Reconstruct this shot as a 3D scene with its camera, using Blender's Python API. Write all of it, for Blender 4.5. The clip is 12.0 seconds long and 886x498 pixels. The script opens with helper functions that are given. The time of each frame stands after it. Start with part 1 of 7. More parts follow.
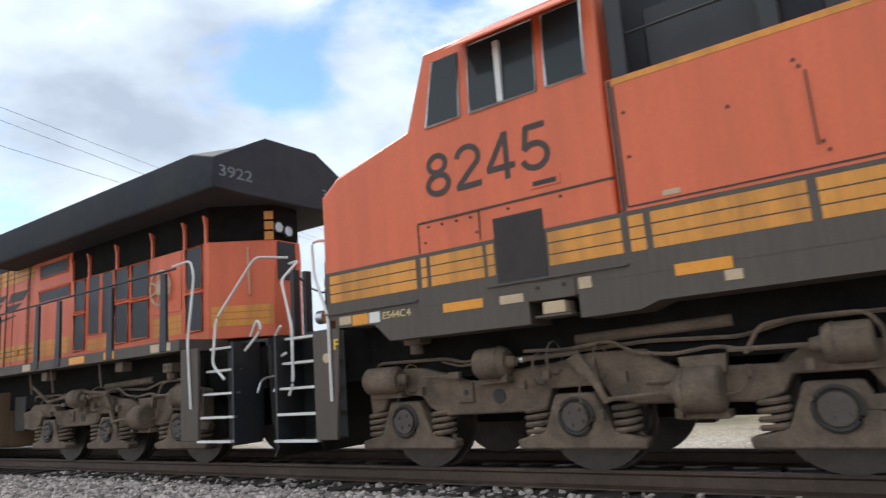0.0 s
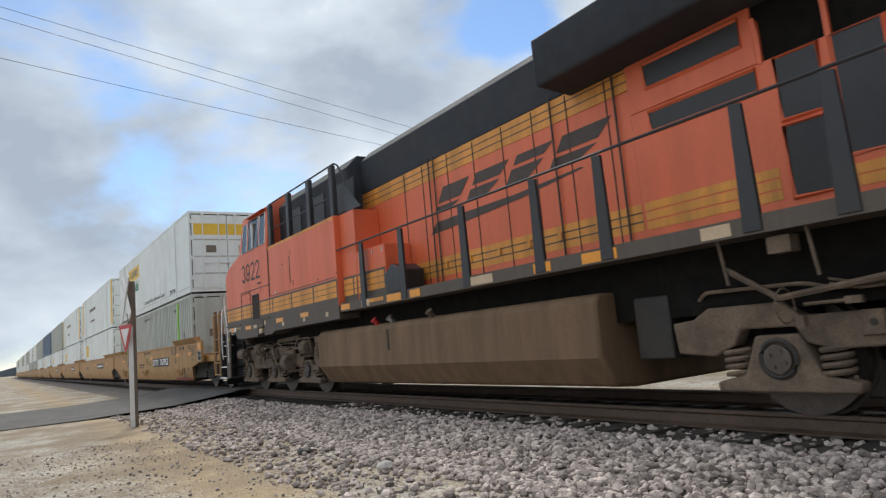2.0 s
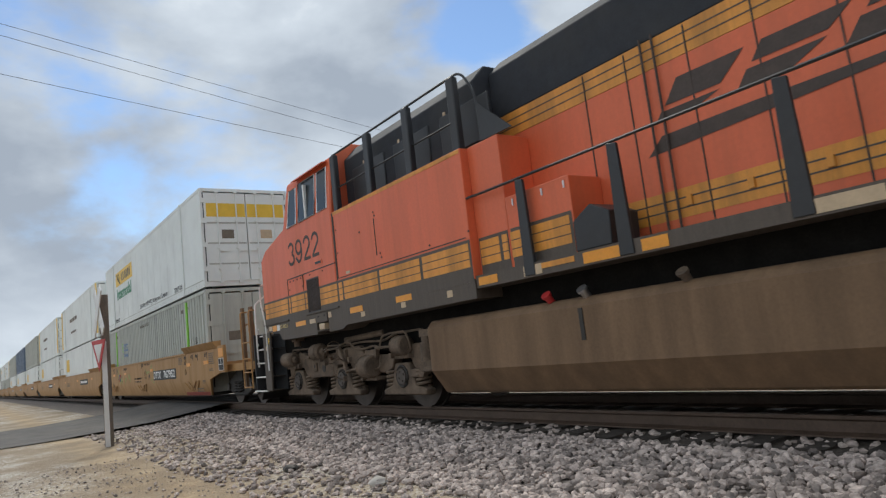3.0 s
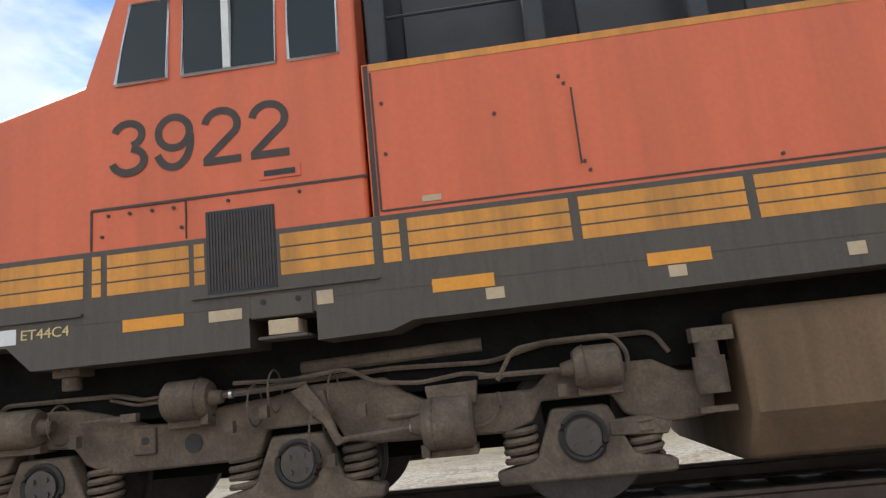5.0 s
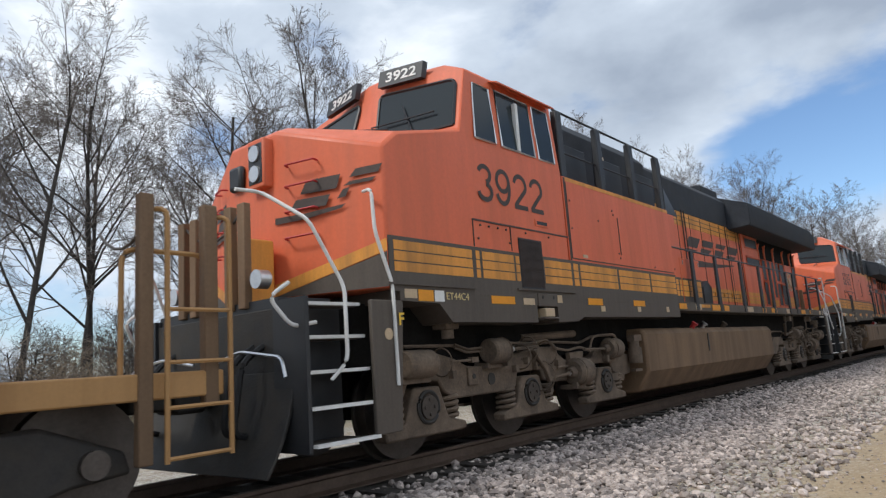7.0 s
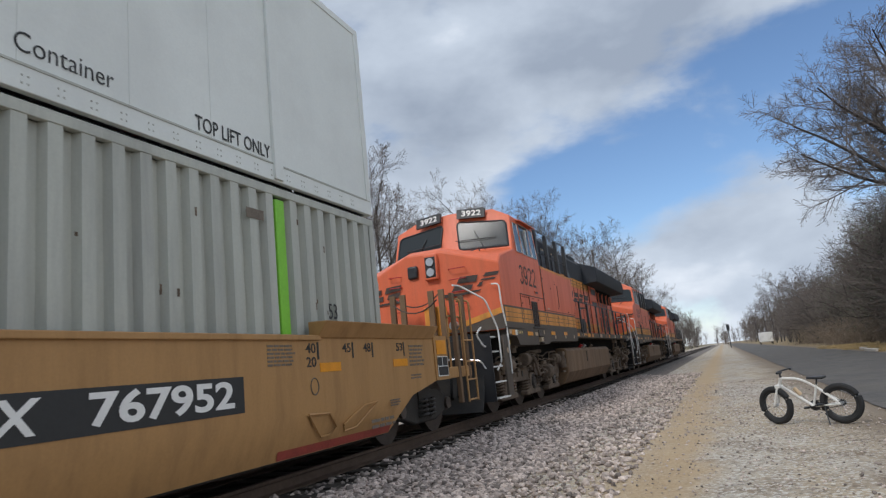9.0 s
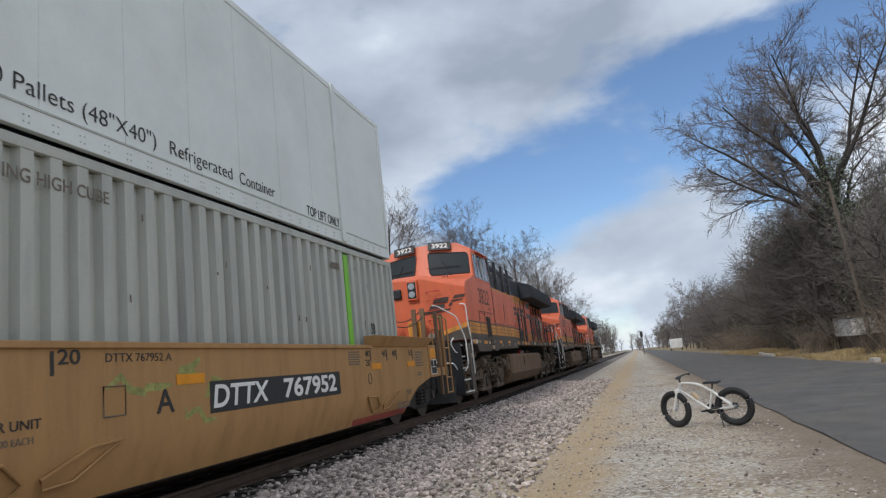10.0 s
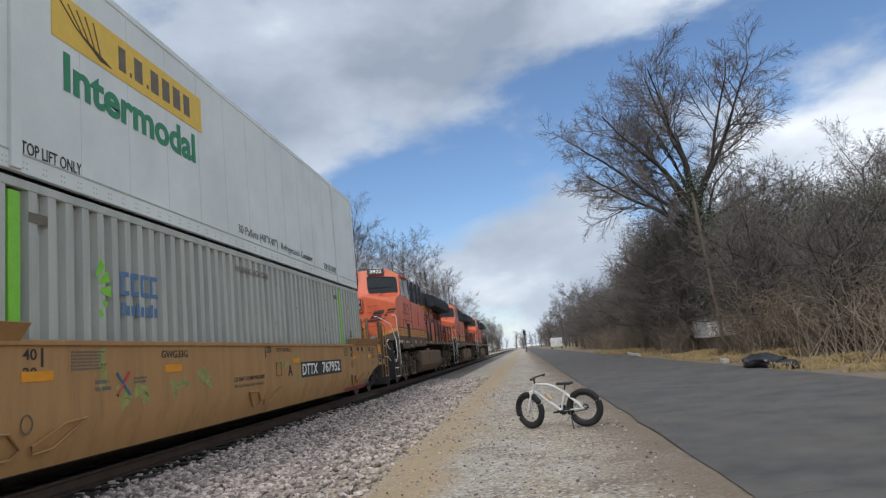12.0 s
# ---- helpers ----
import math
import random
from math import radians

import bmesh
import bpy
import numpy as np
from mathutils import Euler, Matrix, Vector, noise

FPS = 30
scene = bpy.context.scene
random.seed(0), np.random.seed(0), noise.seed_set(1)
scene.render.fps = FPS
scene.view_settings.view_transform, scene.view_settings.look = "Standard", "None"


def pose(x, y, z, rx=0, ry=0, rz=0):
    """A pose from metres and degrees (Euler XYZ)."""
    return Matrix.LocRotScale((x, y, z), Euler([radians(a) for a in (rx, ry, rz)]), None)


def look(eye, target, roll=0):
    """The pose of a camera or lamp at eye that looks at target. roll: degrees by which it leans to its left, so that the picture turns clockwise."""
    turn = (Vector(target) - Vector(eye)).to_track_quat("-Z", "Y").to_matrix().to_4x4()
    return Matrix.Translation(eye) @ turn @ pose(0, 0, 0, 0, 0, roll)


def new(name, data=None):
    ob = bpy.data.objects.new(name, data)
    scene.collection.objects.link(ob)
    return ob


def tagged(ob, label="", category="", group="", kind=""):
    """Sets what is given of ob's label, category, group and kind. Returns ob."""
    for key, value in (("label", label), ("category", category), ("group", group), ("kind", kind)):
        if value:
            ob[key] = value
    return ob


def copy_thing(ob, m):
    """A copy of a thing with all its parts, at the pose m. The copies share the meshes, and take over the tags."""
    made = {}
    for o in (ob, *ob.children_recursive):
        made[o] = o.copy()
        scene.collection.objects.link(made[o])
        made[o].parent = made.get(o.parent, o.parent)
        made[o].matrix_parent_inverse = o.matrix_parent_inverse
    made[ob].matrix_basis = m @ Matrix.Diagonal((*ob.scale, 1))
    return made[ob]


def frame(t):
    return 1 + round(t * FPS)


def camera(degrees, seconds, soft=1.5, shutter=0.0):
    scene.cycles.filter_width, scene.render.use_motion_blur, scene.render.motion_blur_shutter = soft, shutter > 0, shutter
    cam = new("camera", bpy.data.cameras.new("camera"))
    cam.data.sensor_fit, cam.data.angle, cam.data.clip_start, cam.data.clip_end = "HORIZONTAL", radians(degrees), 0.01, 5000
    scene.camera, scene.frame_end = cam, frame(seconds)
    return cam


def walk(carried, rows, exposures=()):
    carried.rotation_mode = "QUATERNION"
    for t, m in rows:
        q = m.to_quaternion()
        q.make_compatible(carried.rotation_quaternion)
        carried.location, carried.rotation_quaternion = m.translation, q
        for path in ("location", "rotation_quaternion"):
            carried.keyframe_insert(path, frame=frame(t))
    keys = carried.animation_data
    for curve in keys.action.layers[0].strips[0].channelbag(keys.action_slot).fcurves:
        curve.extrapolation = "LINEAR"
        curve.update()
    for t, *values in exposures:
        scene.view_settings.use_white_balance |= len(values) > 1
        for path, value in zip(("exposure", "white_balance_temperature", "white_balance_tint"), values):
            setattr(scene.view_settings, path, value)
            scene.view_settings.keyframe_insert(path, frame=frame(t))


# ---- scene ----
cam = camera(67.3, 12.0, soft=1.25, shutter=0.12)
PATH = [
    (0, pose(1.167, -0.938, 1.293, 100.81, 4.28, 35.87)),
    (0.5, pose(1.153, -0.837, 1.280, 99.67, 4.53, 45.63)),
    (0.7, pose(1.125, -0.805, 1.280, 99.09, 4.86, 48.40)),
    (1, pose(1.061, -0.761, 1.281, 98.98, 4.17, 51.51)),
    (1.5, pose(0.841, -0.704, 1.277, 98.09, 4.18, 55.16)),
    (2, pose(0.795, -0.792, 1.287, 97.52, 5.07, 56.65)),
    (2.5, pose(0.654, -0.807, 1.291, 97.51, 6.00, 56.72)),
    (3, pose(0.463, -0.714, 1.305, 97.91, 6.55, 54.98)),
    (3.5, pose(0.332, -0.690, 1.310, 98.39, 7.02, 50.57)),
    (3.7, pose(0.278, -0.672, 1.312, 98.77, 7.13, 47.64)),
    (5.3, pose(-0.082, -0.050, 1.299, 101.30, 5.27, -6.17)),
    (5.5, pose(0.004, 0.004, 1.298, 101.14, 4.85, -14.32)),
    (6, pose(-0.002, 0.076, 1.295, 100.14, 3.71, -32.33)),
    (6.5, pose(-0.253, 0.051, 1.305, 99.79, 3.40, -43.06)),
    (7, pose(-0.210, 0.062, 1.299, 99.60, 3.99, -49.85)),
    (7.2, pose(-0.275, 0.095, 1.299, 99.50, 4.16, -52.45)),
    (8.8, pose(-0.397, 0.396, 1.305, 100.33, 5.71, -65.93)),
    (9, pose(-0.351, 0.379, 1.302, 100.40, 5.81, -67.21)),
    (9.5, pose(-0.245, 0.314, 1.293, 100.50, 6.12, -70.45)),
    (10, pose(-0.239, 0.223, 1.287, 100.32, 6.27, -73.73)),
    (10.5, pose(-0.206, 0.163, 1.288, 100.08, 6.24, -76.62)),
    (11, pose(-0.054, 0.084, 1.286, 99.83, 6.10, -79.08)),
    (11.5, pose(0.109, -0.040, 1.280, 99.48, 5.92, -81.22)),
    (12, pose(0.306, -0.209, 1.280, 99.04, 5.87, -83.19)),
]
walk(cam, PATH, [(0, 0.74, 6350, 8), (0.6, 0.42, 6400, 8), (1.1, 0.16, 6500, 8), (1.5, 0.36, 6500, 8), (2.2, 0.38, 6550, 8), (3.0, 0.22, 6550, 8), (3.7, 0.16, 6550, 8), (4.6, 0.5, 6450, 8), (5.4, 0.86, 6350, 7),
           (6.0, 0.88, 6300, 7), (6.5, 0.64, 6250, 8), (7.0, 0.26, 6250, 9), (7.2, 0.2, 6250, 9), (9.0, 0.08, 6250, 10), (12, 0.05, 6200, 10)])

TY, RAIL = 6.03, 0.31          # track centre line and rail top
V, DEC = 4.415, -0.0176        # train speed and its slight change


def run(t):
    return V * (t - 6) + DEC * (t - 6) ** 2


# ---- sky and sun ----
SUN_EL, SUN_ROT = radians(48), radians(-72)
world = bpy.data.worlds.new("world")
scene.world = world
world.use_nodes = True
wn, wl = world.node_tree.nodes, world.node_tree.links
wn.clear()


def wnode(kind, **vals):
    n = wn.new(kind)
    for k, v in vals.items():
        n.inputs[k].default_value = v
    return n


def wmath(op, a, b=None):
    n = wn.new("ShaderNodeMath")
    n.operation = op
    for i, v in enumerate((a, b)):
        if v is None:
            continue
        if isinstance(v, (int, float)):
            n.inputs[i].default_value = v
        else:
            wl.new(v, n.inputs[i])
    return n.outputs[0]


sky = wn.new("ShaderNodeTexSky")
sky.sky_type, sky.sun_disc = "NISHITA", False
sky.sun_elevation, sky.sun_rotation = SUN_EL, SUN_ROT
sky.air_density, sky.dust_density, sky.ozone_density = 1.0, 0.1, 4.0
co = wn.new("ShaderNodeTexCoord")
sep = wn.new("ShaderNodeSeparateXYZ")
wl.new(co.outputs["Generated"], sep.inputs[0])
lift = wmath("ADD", wmath("MAXIMUM", sep.outputs[2], 0.0), 0.16)
flat = wn.new("ShaderNodeCombineXYZ")
wl.new(wmath("DIVIDE", sep.outputs[0], lift), flat.inputs[0])
wl.new(wmath("DIVIDE", sep.outputs[1], lift), flat.inputs[1])
place = wn.new("ShaderNodeMapping")
place.inputs["Location"].default_value = (1.35, 0.4, 0.0)
place.inputs["Scale"].default_value = (1.0, 1.0, 1.9)
wl.new(co.outputs["Generated"], place.inputs[0])


def toward(heading, elevation, sharp):
    """1 in a direction (degrees right of +y, degrees up), falling off around it."""
    h, e = radians(heading), radians(elevation)
    d = wn.new("ShaderNodeVectorMath")
    d.operation = "DOT_PRODUCT"
    wl.new(co.outputs["Generated"], d.inputs[0])
    d.inputs[1].default_value = (math.sin(h) * math.cos(e), math.cos(h) * math.cos(e), math.sin(e))
    return wmath("POWER", wmath("MAXIMUM", d.outputs["Value"], 0.0), sharp)


big = wnode("ShaderNodeTexNoise", Scale=3.1, Detail=9.0, Roughness=0.53, Distortion=0.15)
wl.new(place.outputs[0], big.inputs["Vector"])
cloud = wmath("ADD", big.outputs["Fac"], 0.10)
for heading, elevation, sharp, depth in ((77, 13, 300, 0.15), (83, 15, 220, 0.24), (91, 17, 180, 0.25), (99, 18, 200, 0.22), (107, 22, 200, 0.20), (116, 22, 160, 0.18), (103, 10, 400, 0.14), (-49, 27, 380, 0.15), (-77, 28, 260, 0.10), (-30, 34, 200, 0.06), (70, 48, 18, -0.12)):
    cloud = wmath("SUBTRACT", cloud, wmath("MULTIPLY", toward(heading, elevation, sharp), depth))
cover = wn.new("ShaderNodeMapRange")
cover.interpolation_type = "SMOOTHSTEP"
cover.inputs["From Min"].default_value, cover.inputs["From Max"].default_value = 0.385, 0.56
wl.new(cloud, cover.inputs["Value"])
shade = wnode("ShaderNodeTexNoise", Scale=3.7, Detail=8.0, Roughness=0.52, Distortion=0.15)
wl.new(place.outputs[0], shade.inputs["Vector"])
lit = wmath("ADD", shade.outputs["Fac"], wmath("ADD", wmath("MULTIPLY", toward(10, 36, 6), 0.11), wmath("MULTIPLY", toward(180, 35, 2), 0.13)))
for heading, elevation, sharp, depth in ((86, 34, 22, 0.13), (71, 30, 45, 0.12), (92, 5, 40, 0.08), (-72, 28, 12, 0.15)):
    lit = wmath("SUBTRACT", lit, wmath("MULTIPLY", toward(heading, elevation, sharp), depth))
tone = wn.new("ShaderNodeValToRGB")
tone.color_ramp.elements[0].position, tone.color_ramp.elements[0].color = 0.24, (0.33, 0.38, 0.46, 1)
tone.color_ramp.elements[1].position, tone.color_ramp.elements[1].color = 0.72, (0.93, 0.96, 1.0, 1)
mid = tone.color_ramp.elements.new(0.52)
mid.color = (0.56, 0.62, 0.70, 1)
wl.new(lit, tone.inputs[0])
bg_sky = wnode("ShaderNodeBackground", Strength=0.12)
bg_cloud = wnode("ShaderNodeBackground", Strength=1.0)
wl.new(sky.outputs[0], bg_sky.inputs[0])
wl.new(tone.outputs[0], bg_cloud.inputs[0])
mixw = wn.new("ShaderNodeMixShader")
wl.new(cover.outputs[0], mixw.inputs[0])
wl.new(bg_sky.outputs[0], mixw.inputs[1])
wl.new(bg_cloud.outputs[0], mixw.inputs[2])
outw = wn.new("ShaderNodeOutputWorld")
wl.new(mixw.outputs[0], outw.inputs[0])

sun = new("sun", bpy.data.lights.new("sun", "SUN"))
sun.data.energy, sun.data.angle, sun.data.color = 1.75, radians(14), (1.0, 0.95, 0.87)
sun.matrix_world = look((math.sin(SUN_ROT) * 40, math.cos(SUN_ROT) * 40, math.tan(SUN_EL) * 40), (0, 0, 0))


# ---- materials ----
def material(name, color, rough=0.6, metal=0.0, grain=0.12, scale=6.0, fine=40.0, bump=0.15, dirt=None, dirt_amount=0.0,
             dirt_scale=1.2, streak=False, random_tint=0.0, island=False, spec=0.5):
    m = bpy.data.materials.new(name)
    m.use_nodes = True
    n, l = m.node_tree.nodes, m.node_tree.links
    b = n["Principled BSDF"]
    b.inputs["Roughness"].default_value, b.inputs["Metallic"].default_value = rough, metal
    b.inputs["Specular IOR Level"].default_value = spec
    tc = n.new("ShaderNodeTexCoord")
    mp = n.new("ShaderNodeMapping")
    if streak:
        mp.inputs["Scale"].default_value = (3.0, 3.0, 0.35)
    l.new(tc.outputs["Object"], mp.inputs[0])
    n1 = n.new("ShaderNodeTexNoise")
    n1.inputs["Scale"].default_value, n1.inputs["Detail"].default_value, n1.inputs["Roughness"].default_value = scale, 6, 0.6
    l.new(mp.outputs[0], n1.inputs["Vector"])
    n2 = n.new("ShaderNodeTexNoise")
    n2.inputs["Scale"].default_value, n2.inputs["Detail"].default_value = fine, 4
    l.new(tc.outputs["Object"], n2.inputs["Vector"])
    r1 = n.new("ShaderNodeMapRange")
    r1.inputs["From Min"].default_value, r1.inputs["From Max"].default_value = 0.3, 0.7
    r1.inputs["To Min"].default_value, r1.inputs["To Max"].default_value = 1 - grain, 1 + grain
    l.new(n1.outputs["Fac"], r1.inputs["Value"])
    r2 = n.new("ShaderNodeMapRange")
    r2.inputs["From Min"].default_value, r2.inputs["From Max"].default_value = 0.3, 0.7
    r2.inputs["To Min"].default_value, r2.inputs["To Max"].default_value = 1 - grain * 0.6, 1 + grain * 0.6
    l.new(n2.outputs["Fac"], r2.inputs["Value"])
    mul = n.new("ShaderNodeMath")
    mul.operation = "MULTIPLY"
    l.new(r1.outputs[0], mul.inputs[0])
    l.new(r2.outputs[0], mul.inputs[1])
    fac = mul.outputs[0]
    if random_tint:
        src = n.new("ShaderNodeNewGeometry").outputs["Random Per Island"] if island else n.new("ShaderNodeObjectInfo").outputs["Random"]
        r3 = n.new("ShaderNodeMapRange")
        r3.inputs["To Min"].default_value, r3.inputs["To Max"].default_value = 1 - random_tint, 1 + random_tint
        l.new(src, r3.inputs["Value"])
        m3 = n.new("ShaderNodeMath")
        m3.operation = "MULTIPLY"
        l.new(fac, m3.inputs[0])
        l.new(r3.outputs[0], m3.inputs[1])
        fac = m3.outputs[0]
    vm = n.new("ShaderNodeVectorMath")
    vm.operation = "SCALE"
    vm.inputs[0].default_value = color
    l.new(fac, vm.inputs["Scale"])
    out = vm.outputs[0]
    if dirt:
        nd = n.new("ShaderNodeTexNoise")
        nd.inputs["Scale"].default_value, nd.inputs["Detail"].default_value, nd.inputs["Roughness"].default_value = dirt_scale, 8, 0.65
        l.new(mp.outputs[0], nd.inputs["Vector"])
        rd = n.new("ShaderNodeMapRange")
        rd.inputs["From Min"].default_value, rd.inputs["From Max"].default_value = 0.42, 0.7
        rd.inputs["To Max"].default_value = dirt_amount
        l.new(nd.outputs["Fac"], rd.inputs["Value"])
        mx = n.new("ShaderNodeMix")
        mx.data_type = "RGBA"
        l.new(rd.outputs[0], mx.inputs["Factor"])
        l.new(out, mx.inputs["A"])
        mx.inputs["B"].default_value = (*dirt, 1)
        out = mx.outputs["Result"]
        rr = n.new("ShaderNodeMapRange")
        rr.inputs["To Min"].default_value, rr.inputs["To Max"].default_value = rough, min(1, rough + 0.3)
        l.new(rd.outputs[0], rr.inputs["Value"])
        l.new(rr.outputs[0], b.inputs["Roughness"])
    l.new(out, b.inputs["Base Color"])
    if bump:
        bp = n.new("ShaderNodeBump")
        bp.inputs["Strength"].default_value, bp.inputs["Distance"].default_value = bump, 0.01
        l.new(n2.outputs["Fac"], bp.inputs["Height"])
        l.new(bp.outputs[0], b.inputs["Normal"])
    return m


ORANGE = material("orange_paint", (0.70, 0.142, 0.056), 0.45, grain=0.06, scale=1.3, fine=25, bump=0.03, dirt=(0.42, 0.12, 0.06), dirt_amount=0.35, streak=True)
YELLOW = material("yellow_paint", (0.72, 0.30, 0.045), 0.5, grain=0.08, bump=0.03, dirt=(0.25, 0.13, 0.05), dirt_amount=0.6, streak=True)
DARK = material("dark_grey_paint", (0.082, 0.064, 0.05), 0.55, grain=0.15, bump=0.04, dirt=(0.12, 0.10, 0.08), dirt_amount=0.5, streak=True)
BLACK = material("black_paint", (0.018, 0.02, 0.024), 0.45, grain=0.15, bump=0.05, dirt=(0.05, 0.045, 0.04), dirt_amount=0.4)
ROOF = material("black_roof_paint", (0.022, 0.026, 0.034), 0.8, grain=0.2, bump=0.05, dirt=(0.06, 0.06, 0.06), dirt_amount=0.5)
DUST = material("dusty_cast_steel", (0.155, 0.112, 0.078), 0.85, grain=0.25, scale=5, bump=0.3, dirt=(0.05, 0.04, 0.032), dirt_amount=0.7, dirt_scale=3)
TANK = material("dusty_tank_steel", (0.185, 0.112, 0.06), 0.7, grain=0.16, scale=1.5, bump=0.08, dirt=(0.10, 0.066, 0.04), dirt_amount=0.6, dirt_scale=0.9, streak=True)
GRIME = material("greasy_black_steel", (0.022, 0.02, 0.018), 0.6, grain=0.3, bump=0.3, dirt=(0.06, 0.05, 0.04), dirt_amount=0.6, dirt_scale=4)
# near-black, so the space under the body reads as deep shade
VOID = material("shade_black_steel", (0.012, 0.011, 0.010), 0.95, grain=0.3, bump=0.2, spec=0.1)
STEEL = material("worn_wheel_steel", (0.10, 0.085, 0.075), 0.45, metal=0.6, grain=0.2, bump=0.1)
RAILTOP = material("rusty_rail_steel", (0.11, 0.075, 0.055), 0.6, metal=0.3, grain=0.2, bump=0.2)
WHITE = material("white_paint", (0.75, 0.74, 0.71), 0.5, grain=0.06, bump=0.02, dirt=(0.35, 0.32, 0.28), dirt_amount=0.4)
NUMBER = material("faded_black_lettering", (0.06, 0.042, 0.034), 0.6, grain=0.2, bump=0)
LETTER = material("black_lettering", (0.025, 0.025, 0.025), 0.6, grain=0.1, bump=0)
GREY_LET = material("grey_stencil_lettering", (0.16, 0.13, 0.10), 0.7, grain=0.2, bump=0)
WHITE_LET = material("white_lettering", (0.78, 0.77, 0.74), 0.6, grain=0.05, bump=0)
PALE_LET = material("faded_pale_lettering", (0.16, 0.18, 0.20), 0.7, grain=0.2, bump=0)
CREAM_LET = material("cream_lettering", (0.7, 0.55, 0.25), 0.6, grain=0.05, bump=0)
SILVER = material("pale_reflector", (0.52, 0.39, 0.25), 0.4, grain=0.1, bump=0)
AMBER = material("amber_reflector", (0.75, 0.30, 0.02), 0.35, grain=0.08, bump=0.02)
RED = material("red_paint", (0.45, 0.03, 0.03), 0.5, grain=0.1)
CHROME = material("bright_steel", (0.6, 0.6, 0.6), 0.3, metal=0.9, grain=0.1, bump=0.05)
GREEN = material("lime_green_paint", (0.22, 0.56, 0.04), 0.5, grain=0.08)
GREENLET = material("green_lettering", (0.02, 0.22, 0.09), 0.5, grain=0.05, bump=0)
BLUELET = material("blue_lettering", (0.09, 0.18, 0.34), 0.5, grain=0.1, bump=0)
GOLD = material("gold_panel", (0.78, 0.5, 0.05), 0.5, grain=0.06, bump=0)
BOXWHITE = material("white_container_paint", (0.77, 0.80, 0.77), 0.5, grain=0.035, scale=0.6, bump=0.02, dirt=(0.50, 0.51, 0.50), dirt_amount=0.4, dirt_scale=0.5)
BOXGREY = material("pale_grey_container_paint", (0.465, 0.475, 0.42), 0.5, grain=0.05, scale=1, bump=0.03, dirt=(0.25, 0.25, 0.24), dirt_amount=0.5, streak=True)
BOXBLUE = material("slate_blue_container_paint", (0.12, 0.17, 0.25), 0.5, grain=0.08, scale=1, bump=0.03, dirt=(0.1, 0.1, 0.1), dirt_amount=0.4, streak=True)
TANCAR = material("ochre_car_paint", (0.43, 0.235, 0.085), 0.55, grain=0.08, scale=1.2, bump=0.04, dirt=(0.24, 0.13, 0.05), dirt_amount=0.65, streak=True)
RUSTRED = material("rust_red_paint", (0.28, 0.045, 0.03), 0.6, grain=0.2)
GRAFFITI = material("thin_green_spray", (0.29, 0.29, 0.085), 0.6, grain=0.3, scale=8, bump=0)
TIE = material("creosoted_timber", (0.045, 0.037, 0.03), 0.9, grain=0.35, scale=9, bump=0.5, random_tint=0.3)
STONE = material("crushed_ballast", (0.375, 0.315, 0.28), 0.9, grain=0.3, scale=14, bump=0.3, random_tint=0.62, island=True)
STONEP = material("crushed_ballast_piece", (0.375, 0.315, 0.28), 0.9, grain=0.3, scale=14, bump=0.3, random_tint=0.6)
BEDMAT = material("ballast_bed", (0.17, 0.145, 0.125), 0.95, grain=0.45, scale=18, fine=55, bump=0.9, dirt=(0.10, 0.085, 0.07), dirt_amount=0.6, dirt_scale=6)
def asphalt_material():
    """Grey asphalt with stains, patches and a net of fine cracks."""
    m = material("worn_asphalt", (0.088, 0.082, 0.077), 0.9, grain=0.32, scale=1.6, fine=75, bump=0.7, dirt=(0.14, 0.125, 0.105), dirt_amount=0.7, dirt_scale=0.5)
    n, l = m.node_tree.nodes, m.node_tree.links
    b = n["Principled BSDF"]
    base = b.inputs["Base Color"].links[0].from_socket
    tc = n.new("ShaderNodeTexCoord")
    wob = n.new("ShaderNodeTexNoise")
    wob.inputs["Scale"].default_value, wob.inputs["Detail"].default_value = 1.3, 5
    l.new(tc.outputs["Object"], wob.inputs["Vector"])
    add = n.new("ShaderNodeVectorMath")
    add.operation = "ADD"
    l.new(tc.outputs["Object"], add.inputs[0])
    l.new(wob.outputs["Color"], add.inputs[1])
    v = n.new("ShaderNodeTexVoronoi")
    v.feature = "DISTANCE_TO_EDGE"
    v.inputs["Scale"].default_value = 0.42
    l.new(add.outputs[0], v.inputs["Vector"])
    r = n.new("ShaderNodeMapRange")
    r.inputs["From Min"].default_value, r.inputs["From Max"].default_value = 0.0, 0.012
    r.inputs["To Min"].default_value, r.inputs["To Max"].default_value = 0.32, 0.0
    l.new(v.outputs["Distance"], r.inputs["Value"])
    x = n.new("ShaderNodeMix")
    x.data_type = "RGBA"
    l.new(r.outputs[0], x.inputs["Factor"])
    l.new(base, x.inputs["A"])
    x.inputs["B"].default_value = (0.035, 0.033, 0.03, 1)
    l.new(x.outputs["Result"], b.inputs["Base Color"])
    return m


